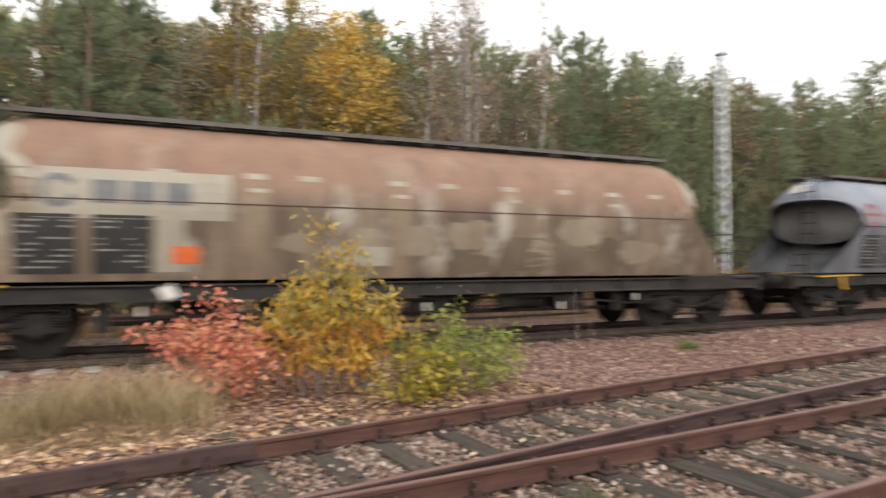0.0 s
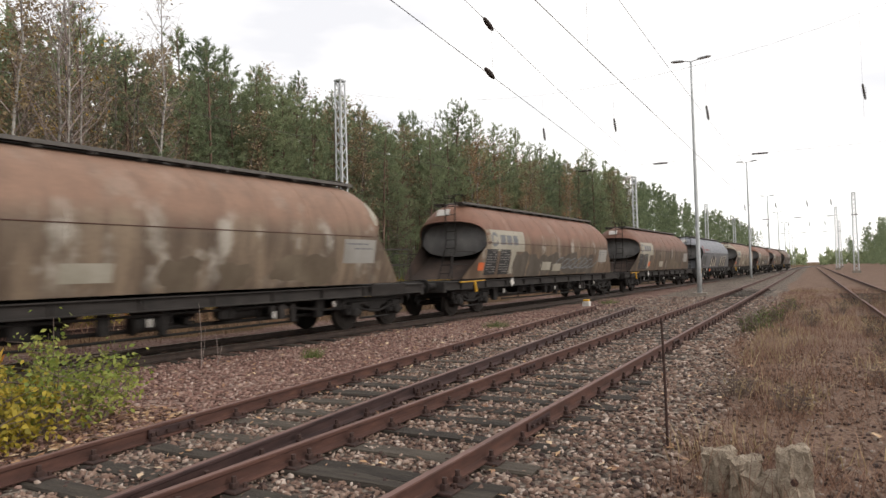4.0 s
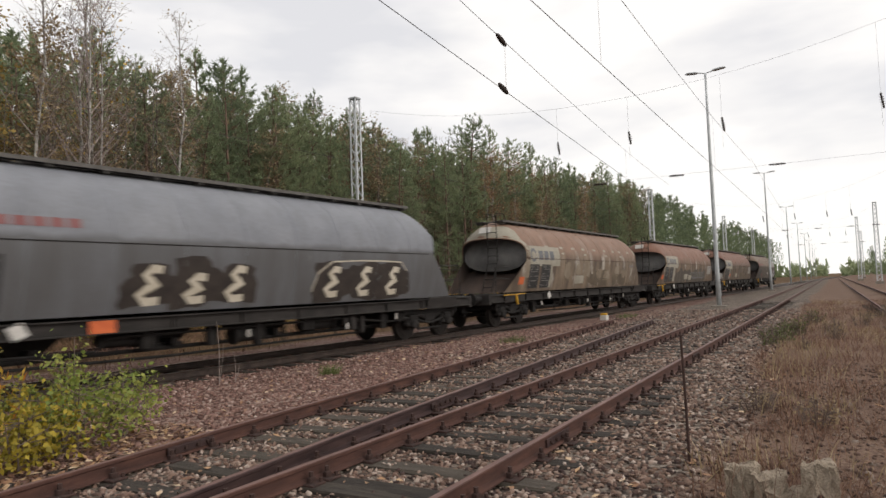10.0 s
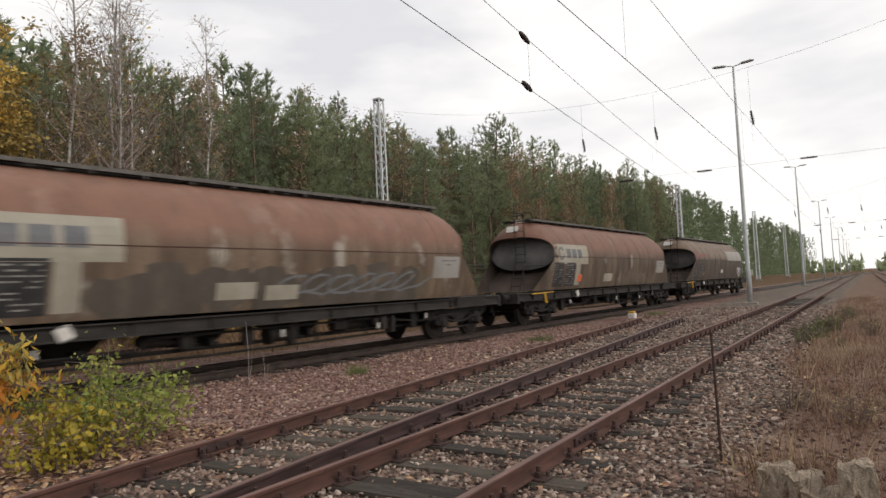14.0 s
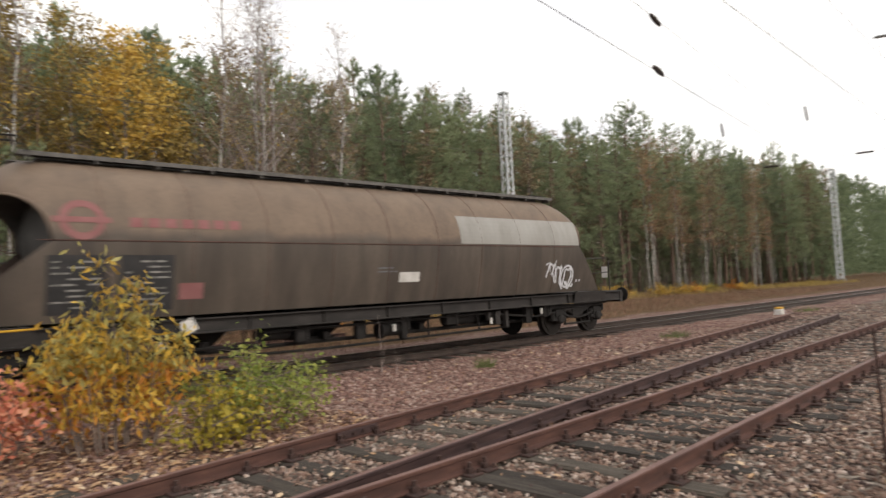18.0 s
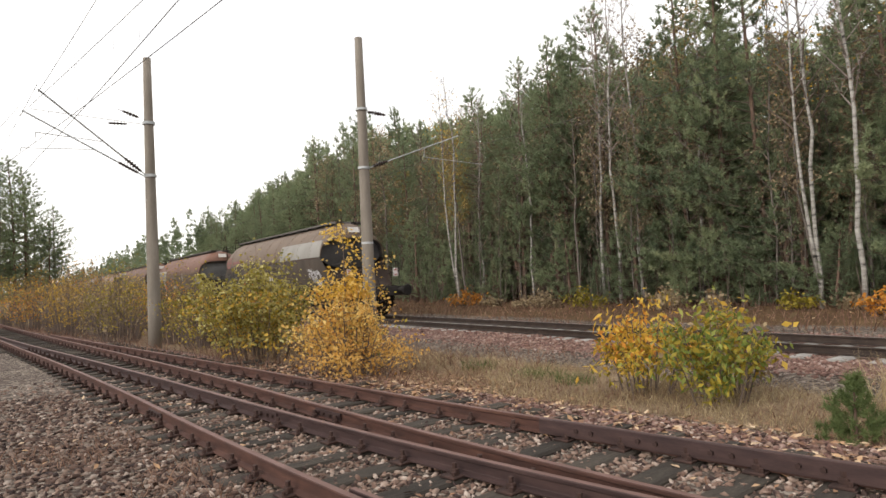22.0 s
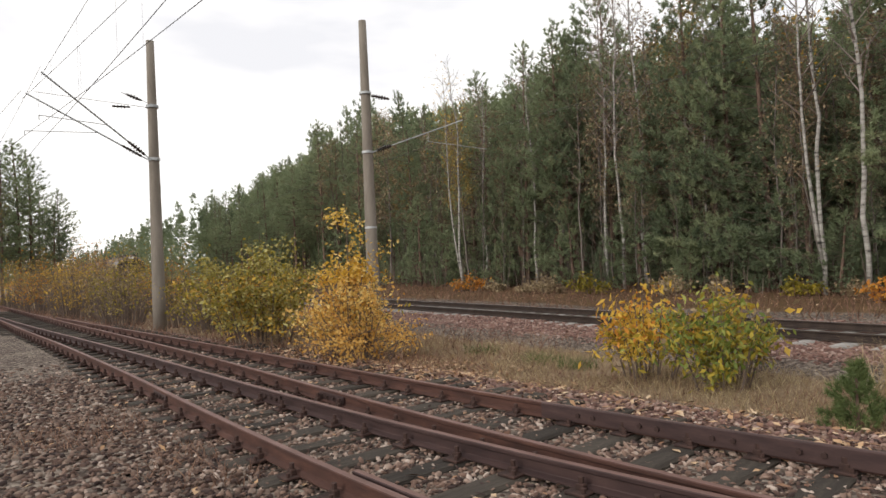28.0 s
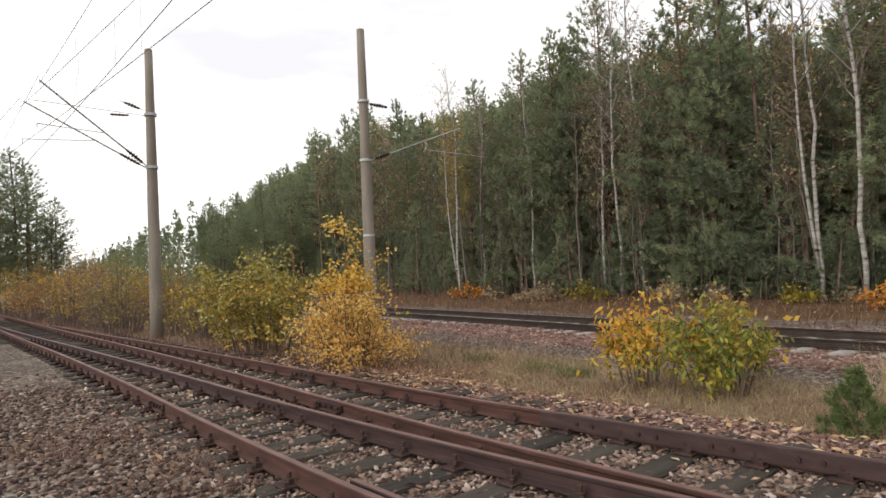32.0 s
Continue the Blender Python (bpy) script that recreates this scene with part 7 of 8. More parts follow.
    for k in range(10):
        put((thin, gold[2], bare[2], thin)[k % 4], 24.5 + 1.5 * k + rnd.uniform(-0.5, 0.5), rnd.uniform(-0.6, 1.5), rnd.uniform(10.5, 14.5))
    for az, hgt in ((-44.6, 12.5), (-40.2, 13.0), (-34.2, 14.5), (-26.2, 12.5)):
        put(bare[0], az, rnd.uniform(-0.4, 0.6), hgt)

    def mix(az):
        """What grows under a bearing."""
        r = rnd.random()
        if az < -58:
            return pines[rnd.randrange(5)] if r < 0.93 else gold[2]
        if az < -22:
            return pines[rnd.randrange(5)] if r < 0.62 else bare[2] if r < 0.70 else thin if r < 0.80 else gold[2]
        if az < -5:
            return pines[rnd.randrange(5)] if r < 0.5 else gold[0] if r < 0.66 else thin if r < 0.78 else gold[2]
        if az < 8:
            return pines[rnd.randrange(5)] if r < 0.7 else gold[2]
        if az < 27:
            return gold[0] if r < 0.22 else gold[2] if r < 0.48 else pines[rnd.randrange(5)]
        if az < 39:
            return bare[2] if r < 0.2 else pines[rnd.randrange(5)] if r < 0.36 else thin if r < 0.6 else gold[2]
        if az < 60:
            return pines[rnd.randrange(5)] if r < 0.76 else bare[2] if r < 0.82 else gold[2]
        if 62 < az < 73:
            return rust if r < 0.42 else gold[2] if r < 0.56 else bare[2] if r < 0.66 else pines[rnd.randrange(5)]
        if az < 75:
            return gold[2] if r < 0.2 else bare[2] if r < 0.26 else pines[rnd.randrange(5)]
        return pines[rnd.randrange(5)] if r < 0.88 else gold[2]

    # rows: metres into the forest, spacing, share of the skyline's height
    for row, (depth, gap, low, high) in enumerate(((1.6, 2.7, 0.70, 0.98), (4.5, 3.0, 0.78, 1.0), (8.0, 3.6, 0.82, 0.98), (12.5, 4.6, 0.84, 0.97))):
        x = -105.0
        while x < 112:
            xx = x + rnd.uniform(-0.8, 0.8)
            y = edge_y(xx) + depth + rnd.uniform(-1.2, 1.2)
            az = math.degrees(math.atan2(xx, y))
            h = 1.6 + math.tan(radians(skyline(az) * rnd.uniform(low, high))) * math.hypot(xx, y)
            kind = mix(az)
            if row > 1 and kind in pines:
                kind = back[rnd.randrange(3)]
            s = min(h, 21.0) / 13
            plant(kind, xx, y, s, rnd.uniform(0, 6.28), rnd.uniform(0.97, 1.03), rnd.uniform(1.0, 1.4) / max(1.0, s ** 0.4))
            x += gap * (1.0 if abs(xx) < 45 else 1.3)
    for x, y, s in ((-62, 9.5, 1.0), (-65, 7.0, 0.95), (-68, 11.5, 1.02), (-70, 4.0, 0.9), (-60, 6.0, 0.85), (-74, 8.5, 1.0), (-66, 13.0, 0.75), (-72, 0.0, 1.0), (-68, -3, 1.0), (-76, 5, 1.05), (-80, 10, 1.0), (-72, 12.5, 0.8), (-61, 8.0, 0.9), (-64, 10.5, 0.85), (-63, 4.6, 0.95), (-66, 2.0, 1.0), (-62, 11.8, 0.6)):
        plant(pines[rnd.choice((0, 2, 4))], x, y, s, rnd.uniform(0, 6.28), 1.0, 1.35)
    plant(bare[1], -59, 7.2, 0.72, 1.0)
    # young thin birches and withered saplings before the pines
    for k in range(95):
        az = rnd.uniform(-60, 66) if k < 70 else rnd.uniform(-48, -14)
        x, y = at_bearing(az, rnd.uniform(-0.5, 3.5))
        plant(thin if k % 9 else bare[2], x, y, rnd.uniform(0.35, 0.8), rnd.uniform(0, 6.28), 1.1, rnd.uniform(0.8, 1.3))
    for k in range(96):
        az = rnd.uniform(-62, 64) if k < 60 else rnd.uniform(-46, 2)
        if 22 < az < 39 and k % 4:
            continue
        x, y = at_bearing(az, rnd.uniform(0.8, 4.0))
        plant(young[k % 2], x, y, rnd.uniform(0.35, 0.85), rnd.uniform(0, 6.28), rnd.uniform(0.9, 1.15))
    for k in range(40):
        az = -50 + 2.45 * k + rnd.uniform(-1.4, 1.4)
        if 22 < az < 39:
            continue
        x, y = at_bearing(az, rnd.uniform(0.2, 1.8))
        plant(young[k % 2], x, y, rnd.uniform(0.7, 1.45), rnd.uniform(0, 6.28), rnd.uniform(0.9, 1.15), 1.25)
    for k in range(34):
        x, y = at_bearing(rnd.uniform(-50, 40), rnd.uniform(-0.8, 1.2))
        plant(young[k % 2], x, y, rnd.uniform(0.25, 0.5), rnd.uniform(0, 6.28), rnd.uniform(0.9, 1.15), 1.2)
    # young growth along the edge
    for k in range(30):
        az = rnd.uniform(-62, 62)
        x, y = at_bearing(az, rnd.uniform(0.3, 5.5))
        plant(firs[rnd.choice((1, 2))], x, y, rnd.uniform(0.6, 1.3), rnd.uniform(0, 6.28))
    for p in protos:
        x, y = at_bearing(rnd.uniform(-40, 50), 7)
        p.matrix_basis = Matrix.Translation((x, y, ground_z(x, y))) @ Matrix.Rotation(rnd.uniform(0, 6), 4, "Z")


def build_far_woods():
    """The depth of the forest behind the trees that can be told apart: one mass of twigs, needles and stems."""
    rnd = np.random.RandomState(77)
    for name, sign, xs in (("forest_depth", 1, (-330, 330)),):
        n = 30000
        x = rnd.uniform(-115, 120, n)
        y = np.array([edge_y(v) for v in x]) + rnd.uniform(9, 20, n)
        top = np.array([1.6 + math.tan(radians(skyline(math.degrees(math.atan2(a, b))) * 0.86)) * math.hypot(a, b) for a, b in zip(x, y)])
        z = 0.2 + rnd.uniform(0, 1, n) ** 1.25 * np.minimum(top, 17.0)
        c = np.stack([x, y, z], 1)
        v = blades(rnd, c, np.tile((0, 0, 0.6), (n, 1)), 6, 1.5, 0.36, 0.9)
        tagged(add(name, soup(name, v, 3, M["needle"])), "dark dense mass of pines deep in the forest", "forest", kind="stuff")
    xs = rnd.uniform(-80, 100, 260)
    runs = []
    for x in xs:
        y = edge_y(x) + rnd.uniform(2, 20)
        lean = rnd.normal(0, 0.4)
        runs.append(([(x, y, 0), (x + lean, y, 9)], [rnd.uniform(0.05, 0.12), 0.03]))
    tagged(add("forest_stems", mesh_from("forest_stems", *tubes(runs, 5), M["bark_pine"])), "many thin brown stems inside the forest", "tree stems", kind="stuff")
    # brushwood and thin bare growth along the edge
    runs = []
    for k in range(1300):
        x = rnd.uniform(-45, 70)
        y = edge_y(x) + rnd.uniform(-0.6, 4.0)
        h = rnd.uniform(0.8, 3.4)
        z = ground_z(x, y)
        runs.append(([(x, y, z), (x + rnd.normal(0, 0.25), y + rnd.normal(0, 0.2), z + h * 0.6), (x + rnd.normal(0, 0.5), y, z + h)], [0.016, 0.011, 0.004]))
    tagged(add("brushwood", mesh_from("brushwood", *tubes(runs, 3), M["twig"])), "bare brushwood along the forest edge", "brushwood", kind="stuff")
    # a veil of thin dead twigs between the stems
    n = 30000
    x = np.concatenate([rnd.uniform(-55, 75, 18000), rnd.uniform(9, 29, 12000)])
    y = np.array([edge_y(v) for v in x]) + rnd.uniform(0.0, 13.0, n)
    c = np.stack([x, y, rnd.uniform(0.4, 8.5, n)], 1)
    v = blades(rnd, c, np.tile((0, 0, 0.35), (n, 1)), 1, 1.1, 0.02, 0.6)
    tagged(add("dead_twigs", soup("dead_twigs", v, 3, M["twig"])), "tangle of thin dead twigs between the stems", "twigs", kind="stuff")
    # the woods on both sides far down the line, one mass of crowns
    c, d = [], []
    for k in range(560):
        if k < 290:
            x = 100 + 320 * rnd.uniform() ** 1.6
            y = edge_y(x) + rnd.uniform(0, 12)
        elif k < 470:
            x = rnd.uniform(-420, -100)
            y = edge_y(x) + rnd.uniform(0, 12)
        else:
            x = rnd.uniform(120, 420)
            y = -16 - rnd.uniform(0, 14)
        h = 1.6 + math.tan(radians(max(1.2, skyline(math.degrees(math.atan2(x, y))) * rnd.uniform(0.75, 1.0)))) * math.hypot(x, y) if k < 290 else rnd.uniform(11.5, 15.5)
        h = min(max(h, 11.0), 20.0)
        u = rnd.uniform(0.05, 1.0, 90)
        a = rnd.uniform(0, 6.28, 90)
        r = (2.7 * (1.05 - u) ** 0.7) * rnd.uniform(0.2, 1.0, 90)
        c.append(np.stack([x + np.cos(a) * r, y + np.sin(a) * r, u * h], 1))
    c = np.concatenate(c)
    v = blades(rnd, c, np.tile((0, 0, 0.6), (len(c), 1)), 10, 0.85, 0.13, 0.7)
    tagged(add("roadside_woods", soup("roadside_woods", v, 3, M["needle"])), "green pine woods far down both sides of the line", "forest", kind="stuff")
    # horizon: a low line of far trees all round
    n = 9000
    a = rnd.uniform(0, 2 * math.pi, n)
    r = rnd.uniform(420, 520, n)
    c = np.stack([np.cos(a) * r, np.sin(a) * r, rnd.uniform(0, 9, n) * rnd.uniform(0.5, 1, n)], 1)
    c = c[~((np.abs(np.degrees(np.arctan2(c[:, 1], c[:, 0]))) < 0.5))]
    v = blades(rnd, c, np.tile((0, 0, 1), (len(c), 1)), 4, 6.0, 2.4, 0.5)
    tagged(add("distant_forest", soup("distant_forest", v, 3, M["needle"])), "low dark line of distant forest on the horizon", "forest", kind="stuff")


def build_shrubs():
    shrub("red_leaved_bush", "salmon-red autumn bush beside the ballast", 1.5, 8.9, 1.65, 1.75, [(M["leaf_r"], 1700, -0.7, 0.7, 0.03, 1.1)], 16, 0.08, 3)
    shrub("golden_bush", "upright yellow and orange autumn bush with drooping leaves", 2.75, 8.1, 2.35, 1.9, [(M["leaf_olive"], 900, -0.7, 0.7, 0.4, 1.2), (M["leaf_bright"], 800, -0.7, 0.7, 0.2, 1.1), (M["leaf_y"], 900, -0.7, 0.7, 0.05, 1.0), (M["leaf_o"], 620, -0.7, 0.7, 0.0, 0.45)], 15, 0.105, 4, slim=0.19, hang=1.1, pointed=1.0, drop=0.6)
    shrub("green_bush", "pale green small-leaved bush", 4.35, 7.7, 1.3, 1.9, [(M["leaf_g"], 2600, -0.6, 0.6, 0.1, 1.1)], 18, 0.055, 5)
    shrub("green_bush", "low yellow-green bush beside the green one", 3.6, 7.4, 0.9, 1.8, [(M["leaf_yg"], 1500, -0.6, 0.6, 0.1, 1.1)], 14, 0.06, 6)
    shrub("golden_bush", "ragged golden-yellow bush with large leaves in dry grass", -5.1, 8.3, 1.6, 1.5, [(M["leaf_bright"], 900, -0.7, 0.7, 0.25, 1.2), (M["leaf_o"], 200, -0.7, 0.7, 0.4, 1.2), (M["leaf_yg"], 460, -0.7, 0.7, 0.0, 0.6)], 10, 0.09, 7, pointed=1.3, bare=5, drop=0.6, slim=0.24, hang=0.9)
    shrub("green_bush", "ragged green bush with large leaves in dry grass", -4.05, 8.4, 1.5, 1.75, [(M["leaf_g"], 1000, -0.7, 0.7, 0.15, 1.1), (M["leaf_yg"], 900, -0.7, 0.7, 0.0, 1.0)], 11, 0.09, 17, slim=0.24, hang=0.9, pointed=1.0, bare=5)
    shrub("golden_bush", "low brownish-yellow bush in dry grass", -4.2, 8.95, 1.45, 1.6, [(M["leaf_b"], 260, -0.7, 0.7, 0.2, 1.1), (M["leaf_y"], 330, -0.7, 0.7, 0.3, 1.1)], 10, 0.09, 27)
    shrub("orange_birch_sapling", "pointed young birch with bright yellow-orange leaves", -10.35, 6.8, 3.0, 2.0, [(M["leaf_gold"], 2000, -0.7, 0.7, 0.2, 1.1), (M["leaf_bright"], 700, -0.2, 0.2, 0.5, 1.1), (M["leaf_apricot"], 1500, -0.7, 0.7, 0.0, 0.55)], 26, 0.066, 8, pointed=0.7, drop=0.75)
    shrub("orange_bush", "low orange bush beside the young birch", -10.0, 6.9, 1.25, 2.3, [(M["leaf_apricot"], 2300, -0.6, 0.6, 0.1, 1.1)], 16, 0.055, 9)
    shrub("olive_bush", "wide olive-green and yellow bush", -15.0, 7.3, 2.95, 3.1, [(M["leaf_olive"], 4200, -0.6, 0.6, 0.15, 1.1), (M["leaf_yg"], 1300, -0.6, 0.6, 0.3, 1.1), (M["leaf_y"], 1300, -0.6, 0.6, 0.0, 0.6)], 30, 0.085, 10, drop=0.4)
    rnd = random.Random(6)
    for k, (x, y, h, w, mats) in enumerate((
            (-17.2, 8.2, 1.9, 2.6, ("leaf_o", "leaf_y")), (-19.6, 7.9, 2.1, 2.4, ("leaf_yg", "leaf_o")), (-23.0, 8.3, 2.5, 2.8, ("leaf_yg", "leaf_y")), (-26.0, 7.2, 2.7, 3.0, ("leaf_yg", "leaf_b")), (-29.5, 7.5, 2.8, 3.2, ("leaf_b", "leaf_o")),
            (-33.0, 7.0, 3.0, 3.2, ("leaf_y", "leaf_yg")), (-36.5, 7.8, 3.0, 3.4, ("leaf_y", "leaf_b")), (-40.5, 7.2, 3.1, 3.4, ("leaf_o", "leaf_y")), (-45.0, 7.6, 3.3, 3.8, ("leaf_y", "leaf_o")), (-50.0, 7.0, 3.4, 4.0, ("leaf_y", "leaf_yg")),
            (-28.0, 9.6, 2.6, 3.0, ("leaf_o", "leaf_b")), (-34.0, 10.5, 2.8, 3.4, ("leaf_y", "leaf_o")), (-41.0, 11.5, 3.2, 3.6, ("leaf_yg", "leaf_y")), (-12.2, 8.0, 1.3, 1.8, ("leaf_yg", "leaf_o")), (-42.0, 10.4, 3.3, 3.8, ("leaf_o", "leaf_y")), (-46.5, 11.2, 3.6, 4.0, ("leaf_y", "leaf_b")), (-51.0, 11.8, 3.8, 4.2, ("leaf_b", "leaf_y")), (-56.0, 12.2, 4.0, 4.5, ("leaf_o", "leaf_yg")))):
        shrub("autumn_shrub", "yellow and orange autumn shrub in the trackside thicket", x, y, h * 1.2, w, [(M[mats[0]], 1000, -0.7, 0.7, 0.15, 1.1), (M["leaf_yd" if k % 3 else mats[1]], 800, -0.7, 0.7, 0.05, 1.1)], 20, 0.075, 60 + k, bare=44)
    for k in range(46):
        if k < 26:
            x = 14 + k * 2.1 + rnd.uniform(-1, 1)
            y = edge_y(x) - rnd.uniform(1.5, 4.5)
            h = rnd.uniform(0.7, 1.5)
        else:
            x = -28 + (k - 26) * 1.9 + rnd.uniform(-1, 1)
            y = edge_y(x) - rnd.uniform(0.5, 3.0)
            h = rnd.uniform(0.5, 1.1)
        m1 = rnd.choice(("leaf_y", "leaf_o", "leaf_yg", "leaf_y")) if k < 26 else rnd.choice(("leaf_yg", "leaf_b", "leaf_b", "leaf_b", "leaf_o"))
        shrub("low_autumn_shrub", "low yellow-orange shrub before the forest", x, y, h, h * 1.9, [(M[m1], 420, -0.7, 0.7, 0.05, 1.1)], 9, 0.12, 90 + k)
    for k in range(22):
        x = rnd.uniform(6.5, 30)
        y = rnd.uniform(-0.14 * x - 0.5, 1.0)
        shrub("dead_weed_clump", "dark red-brown withered weed clump in dry grass", x, y, rnd.uniform(0.35, 0.7), rnd.uniform(0.4, 0.9), [(M["leaf_b"], 130, -0.7, 0.7, 0.2, 1.1)], 8, 0.035, 200 + k, category="weed", bare=6)
    for k, (x, y, h) in enumerate(((17.5, 1.4, 0.75), (18.6, 1.25, 0.8), (20.6, 0.95, 0.8), (26.0, 0.7, 0.7))):
        shrub("green_shoots", "ragged green shoots beside the siding rail", x, y, h * 0.8, 0.7, [(M["grass_green"], 330, -0.7, 0.7, 0.0, 1.1)], 16, 0.06, 300 + k, bare=10, slim=0.2)
    for x, y, h in ((-2.15, 7.25, 0.66),):
        rn = np.random.RandomState(int(x * 10 + 60))
        sap = tagged(new("pine_sapling"), "small bushy green pine sapling", "pine sapling")
        sap.location = (x, y, ground_z(x, y))
        add("stem", mesh_from("stem", *tube([(0, 0, -0.05), (0.01, 0, h)], [0.02, 0.006], 6), M["bark_pine"]), sap)
        c, d = [], []
        for k in range(150):
            u = rn.uniform(0.02, 1.0) ** 1.2
            a = k * 2.4
            r = 0.52 * h * (1.05 - u) ** 0.7 * rn.uniform(0.3, 1.1)
            c.append((math.cos(a) * r, math.sin(a) * r, u * h))
            d.append((math.cos(a) * 0.5, math.sin(a) * 0.5, 0.8))
        add("needles", soup("needles", blades(rn, c, d, 24, 0.14, 0.010, 0.6), 3, M["needle_young"]), sap)


build_forest()
build_far_woods()
build_shrubs()


# ---- loose ground cover ----
def stones(name, label, material, seed, count, where, smin, smax, lift=0.0):
    """Broken stones lying on the ground: squashed, skewed blocks with cut corners, all in one mesh."""
    rnd = np.random.RandomState(seed)
    xy = where(rnd, count)
    n = len(xy)
    z = np.array([ground_z(a, b) for a, b in xy])
    ico = np.array([(0, 0, 1), (0.89, 0, 0.45), (0.28, 0.85, 0.45), (-0.72, 0.53, 0.45), (-0.72, -0.53, 0.45), (0.28, -0.85, 0.45), (0.72, 0.53, -0.45), (-0.28, 0.85, -0.45), (-0.89, 0, -0.45), (-0.28, -0.85, -0.45), (0.72, -0.53, -0.45)])
    tri = np.array([(0, 1, 2), (0, 2, 3), (0, 3, 4), (0, 4, 5), (0, 5, 1), (1, 6, 2), (2, 7, 3), (3, 8, 4), (4, 9, 5), (5, 10, 1), (2, 6, 7), (3, 7, 8), (4, 8, 9), (5, 9, 10), (1, 10, 6)])
    v = np.tile(ico, (n, 1, 1)) * rnd.uniform(0.62, 1.25, (n, len(ico), 1))
    s = rnd.uniform(smin, smax, (n, 1, 1)) * np.stack([rnd.uniform(0.8, 1.5, n), rnd.uniform(0.6, 1.0, n), rnd.uniform(0.4, 0.8, n)], 1)[:, None, :]
    v = v * s
    a = rnd.uniform(0, 6.28, n)
    c, q = np.cos(a)[:, None], np.sin(a)[:, None]
    tilt = rnd.normal(0, 0.35, n)[:, None]
    x1 = v[:, :, 0] * c - v[:, :, 1] * q
    y1 = v[:, :, 0] * q + v[:, :, 1] * c
    v = np.stack([x1 + xy[:, :1], y1 + xy[:, 1:], v[:, :, 2] + x1 * tilt + z[:, None] + s[:, 0, 2:] * 0.35 + lift], 2)
    f = (tri[None] + (np.arange(n) * len(ico))[:, None, None]).reshape(-1, 3)
    me = bpy.data.meshes.new(name)
    me.vertices.add(n * len(ico))
    me.vertices.foreach_set("co", v.astype(np.float32).ravel())
    me.loops.add(len(f) * 3)
    me.loops.foreach_set("vertex_index", f.astype(np.int32).ravel())
    me.polygons.add(len(f))
    me.polygons.foreach_set("loop_start", np.arange(0, len(f) * 3, 3, dtype=np.int32))
    me.materials.append(material)
    me.update(calc_edges=True)
    tagged(add(name, me), label, "ballast", kind="stuff")


def spread(x0, x1, y0, y1, keep, power=1.0):
    """Random places in a stretch of the plan, thinning out with distance from the standpoint."""
    def where(rnd, count):
        out = []
        while len(out) < count:
            x, y = rnd.uniform(x0, x1), rnd.uniform(y0, y1)
            d = math.hypot(x, y)
            if rnd.uniform() < min(1.0, (5.0 / max(d, 0.1)) ** power) and rnd.uniform() < keep(x, y):
                out.append((x, y))
        return np.array(out)
    return where


stones("ballast", "loose grey-brown ballast stones round the sidings", M["stone"], 1, 36000, spread(-15, 15, 0.9, 7.3, lambda x, y: zones(x, y)[0] * (0.25 if x < -2.5 and y < near_y(x) - 0.25 else 1.0), 1.0), 0.016, 0.036)
stones("stray_ballast", "ballast stones strewn over the sleepers", M["stone"], 5, 6500, spread(-12, 12, 1.1, 6.4, lambda x, y: 1.0, 1.0), 0.014, 0.030, 0.022)
stones("distant_ballast", "ballast round the far sidings", M["stone"], 6, 7000, spread(13, 36, 1.2, 8.4, lambda x, y: 1.0, 0.6), 0.024, 0.05)
stones("weedy_gravel", "loose gravel among the dead weeds", M["stone_dark"], 7, 7000, spread(1.5, 14, -3, 1.4, lambda x, y: 1.0, 1.0), 0.014, 0.034)
stones("ballast_path", "loose dark gravel beside the siding", M["stone_dark"], 4, 17000, spread(-13, 0.5, -2.5, 3.0, lambda x, y: 1.0 if y < 0.95 or (x < -1.8 and y < near_y(x) - 0.2) else 0.0, 1.0), 0.018, 0.042)
stones("ballast_red", "loose reddish ballast stones between the tracks", M["stone_red"], 2, 15000, spread(-12, 24, 4.9, 13.6, lambda x, y: zones(x, y)[1] * (0.3 if abs(y - main_y(x)) < 1.3 else 1.0), 0.8), 0.020, 0.042)
stones("ballast_shoulder", "ballast shoulder of the main line", M["stone_red"], 3, 6000, spread(-24, 8, 9.0, 17.5, lambda x, y: 1.0 if 0.9 < abs(y - main_y(x)) < 2.9 else 0.0, 0.6), 0.022, 0.05)


def blades_on_ground(name, label, material, seed, count, where, length, width, lean=0.35, category="grass"):
    rnd = np.random.RandomState(seed)
    xy = where(rnd, count)
    z = np.array([ground_z(a, b) for a, b in xy])
    n = len(xy)
    base = np.stack([xy[:, 0], xy[:, 1], z - 0.01], 1)
    a = rnd.uniform(0, 6.28, n)
    side = np.stack([np.cos(a), np.sin(a), np.zeros(n)], 1)
    l = length * rnd.uniform(0.45, 1.2, n)[:, None]
    w = width * rnd.uniform(0.6, 1.3, n)[:, None]
    d = np.stack([rnd.normal(0, lean, n), rnd.normal(0, lean, n), np.ones(n)], 1)
    mid = base + d * l * 0.55
    tip = base + d * l * np.array([1.35, 1.35, 0.95])
    v = np.stack([base - side * w / 2, base + side * w / 2, mid + side * w * 0.35, mid - side * w * 0.35], 1)
    v2 = np.stack([mid - side * w * 0.35, mid + side * w * 0.35, tip + side * w * 0.05, tip - side * w * 0.05], 1)
    tagged(add(name, soup(name, np.concatenate([v, v2], 1).reshape(-1, 3), 4, material)), label, category, kind="stuff")


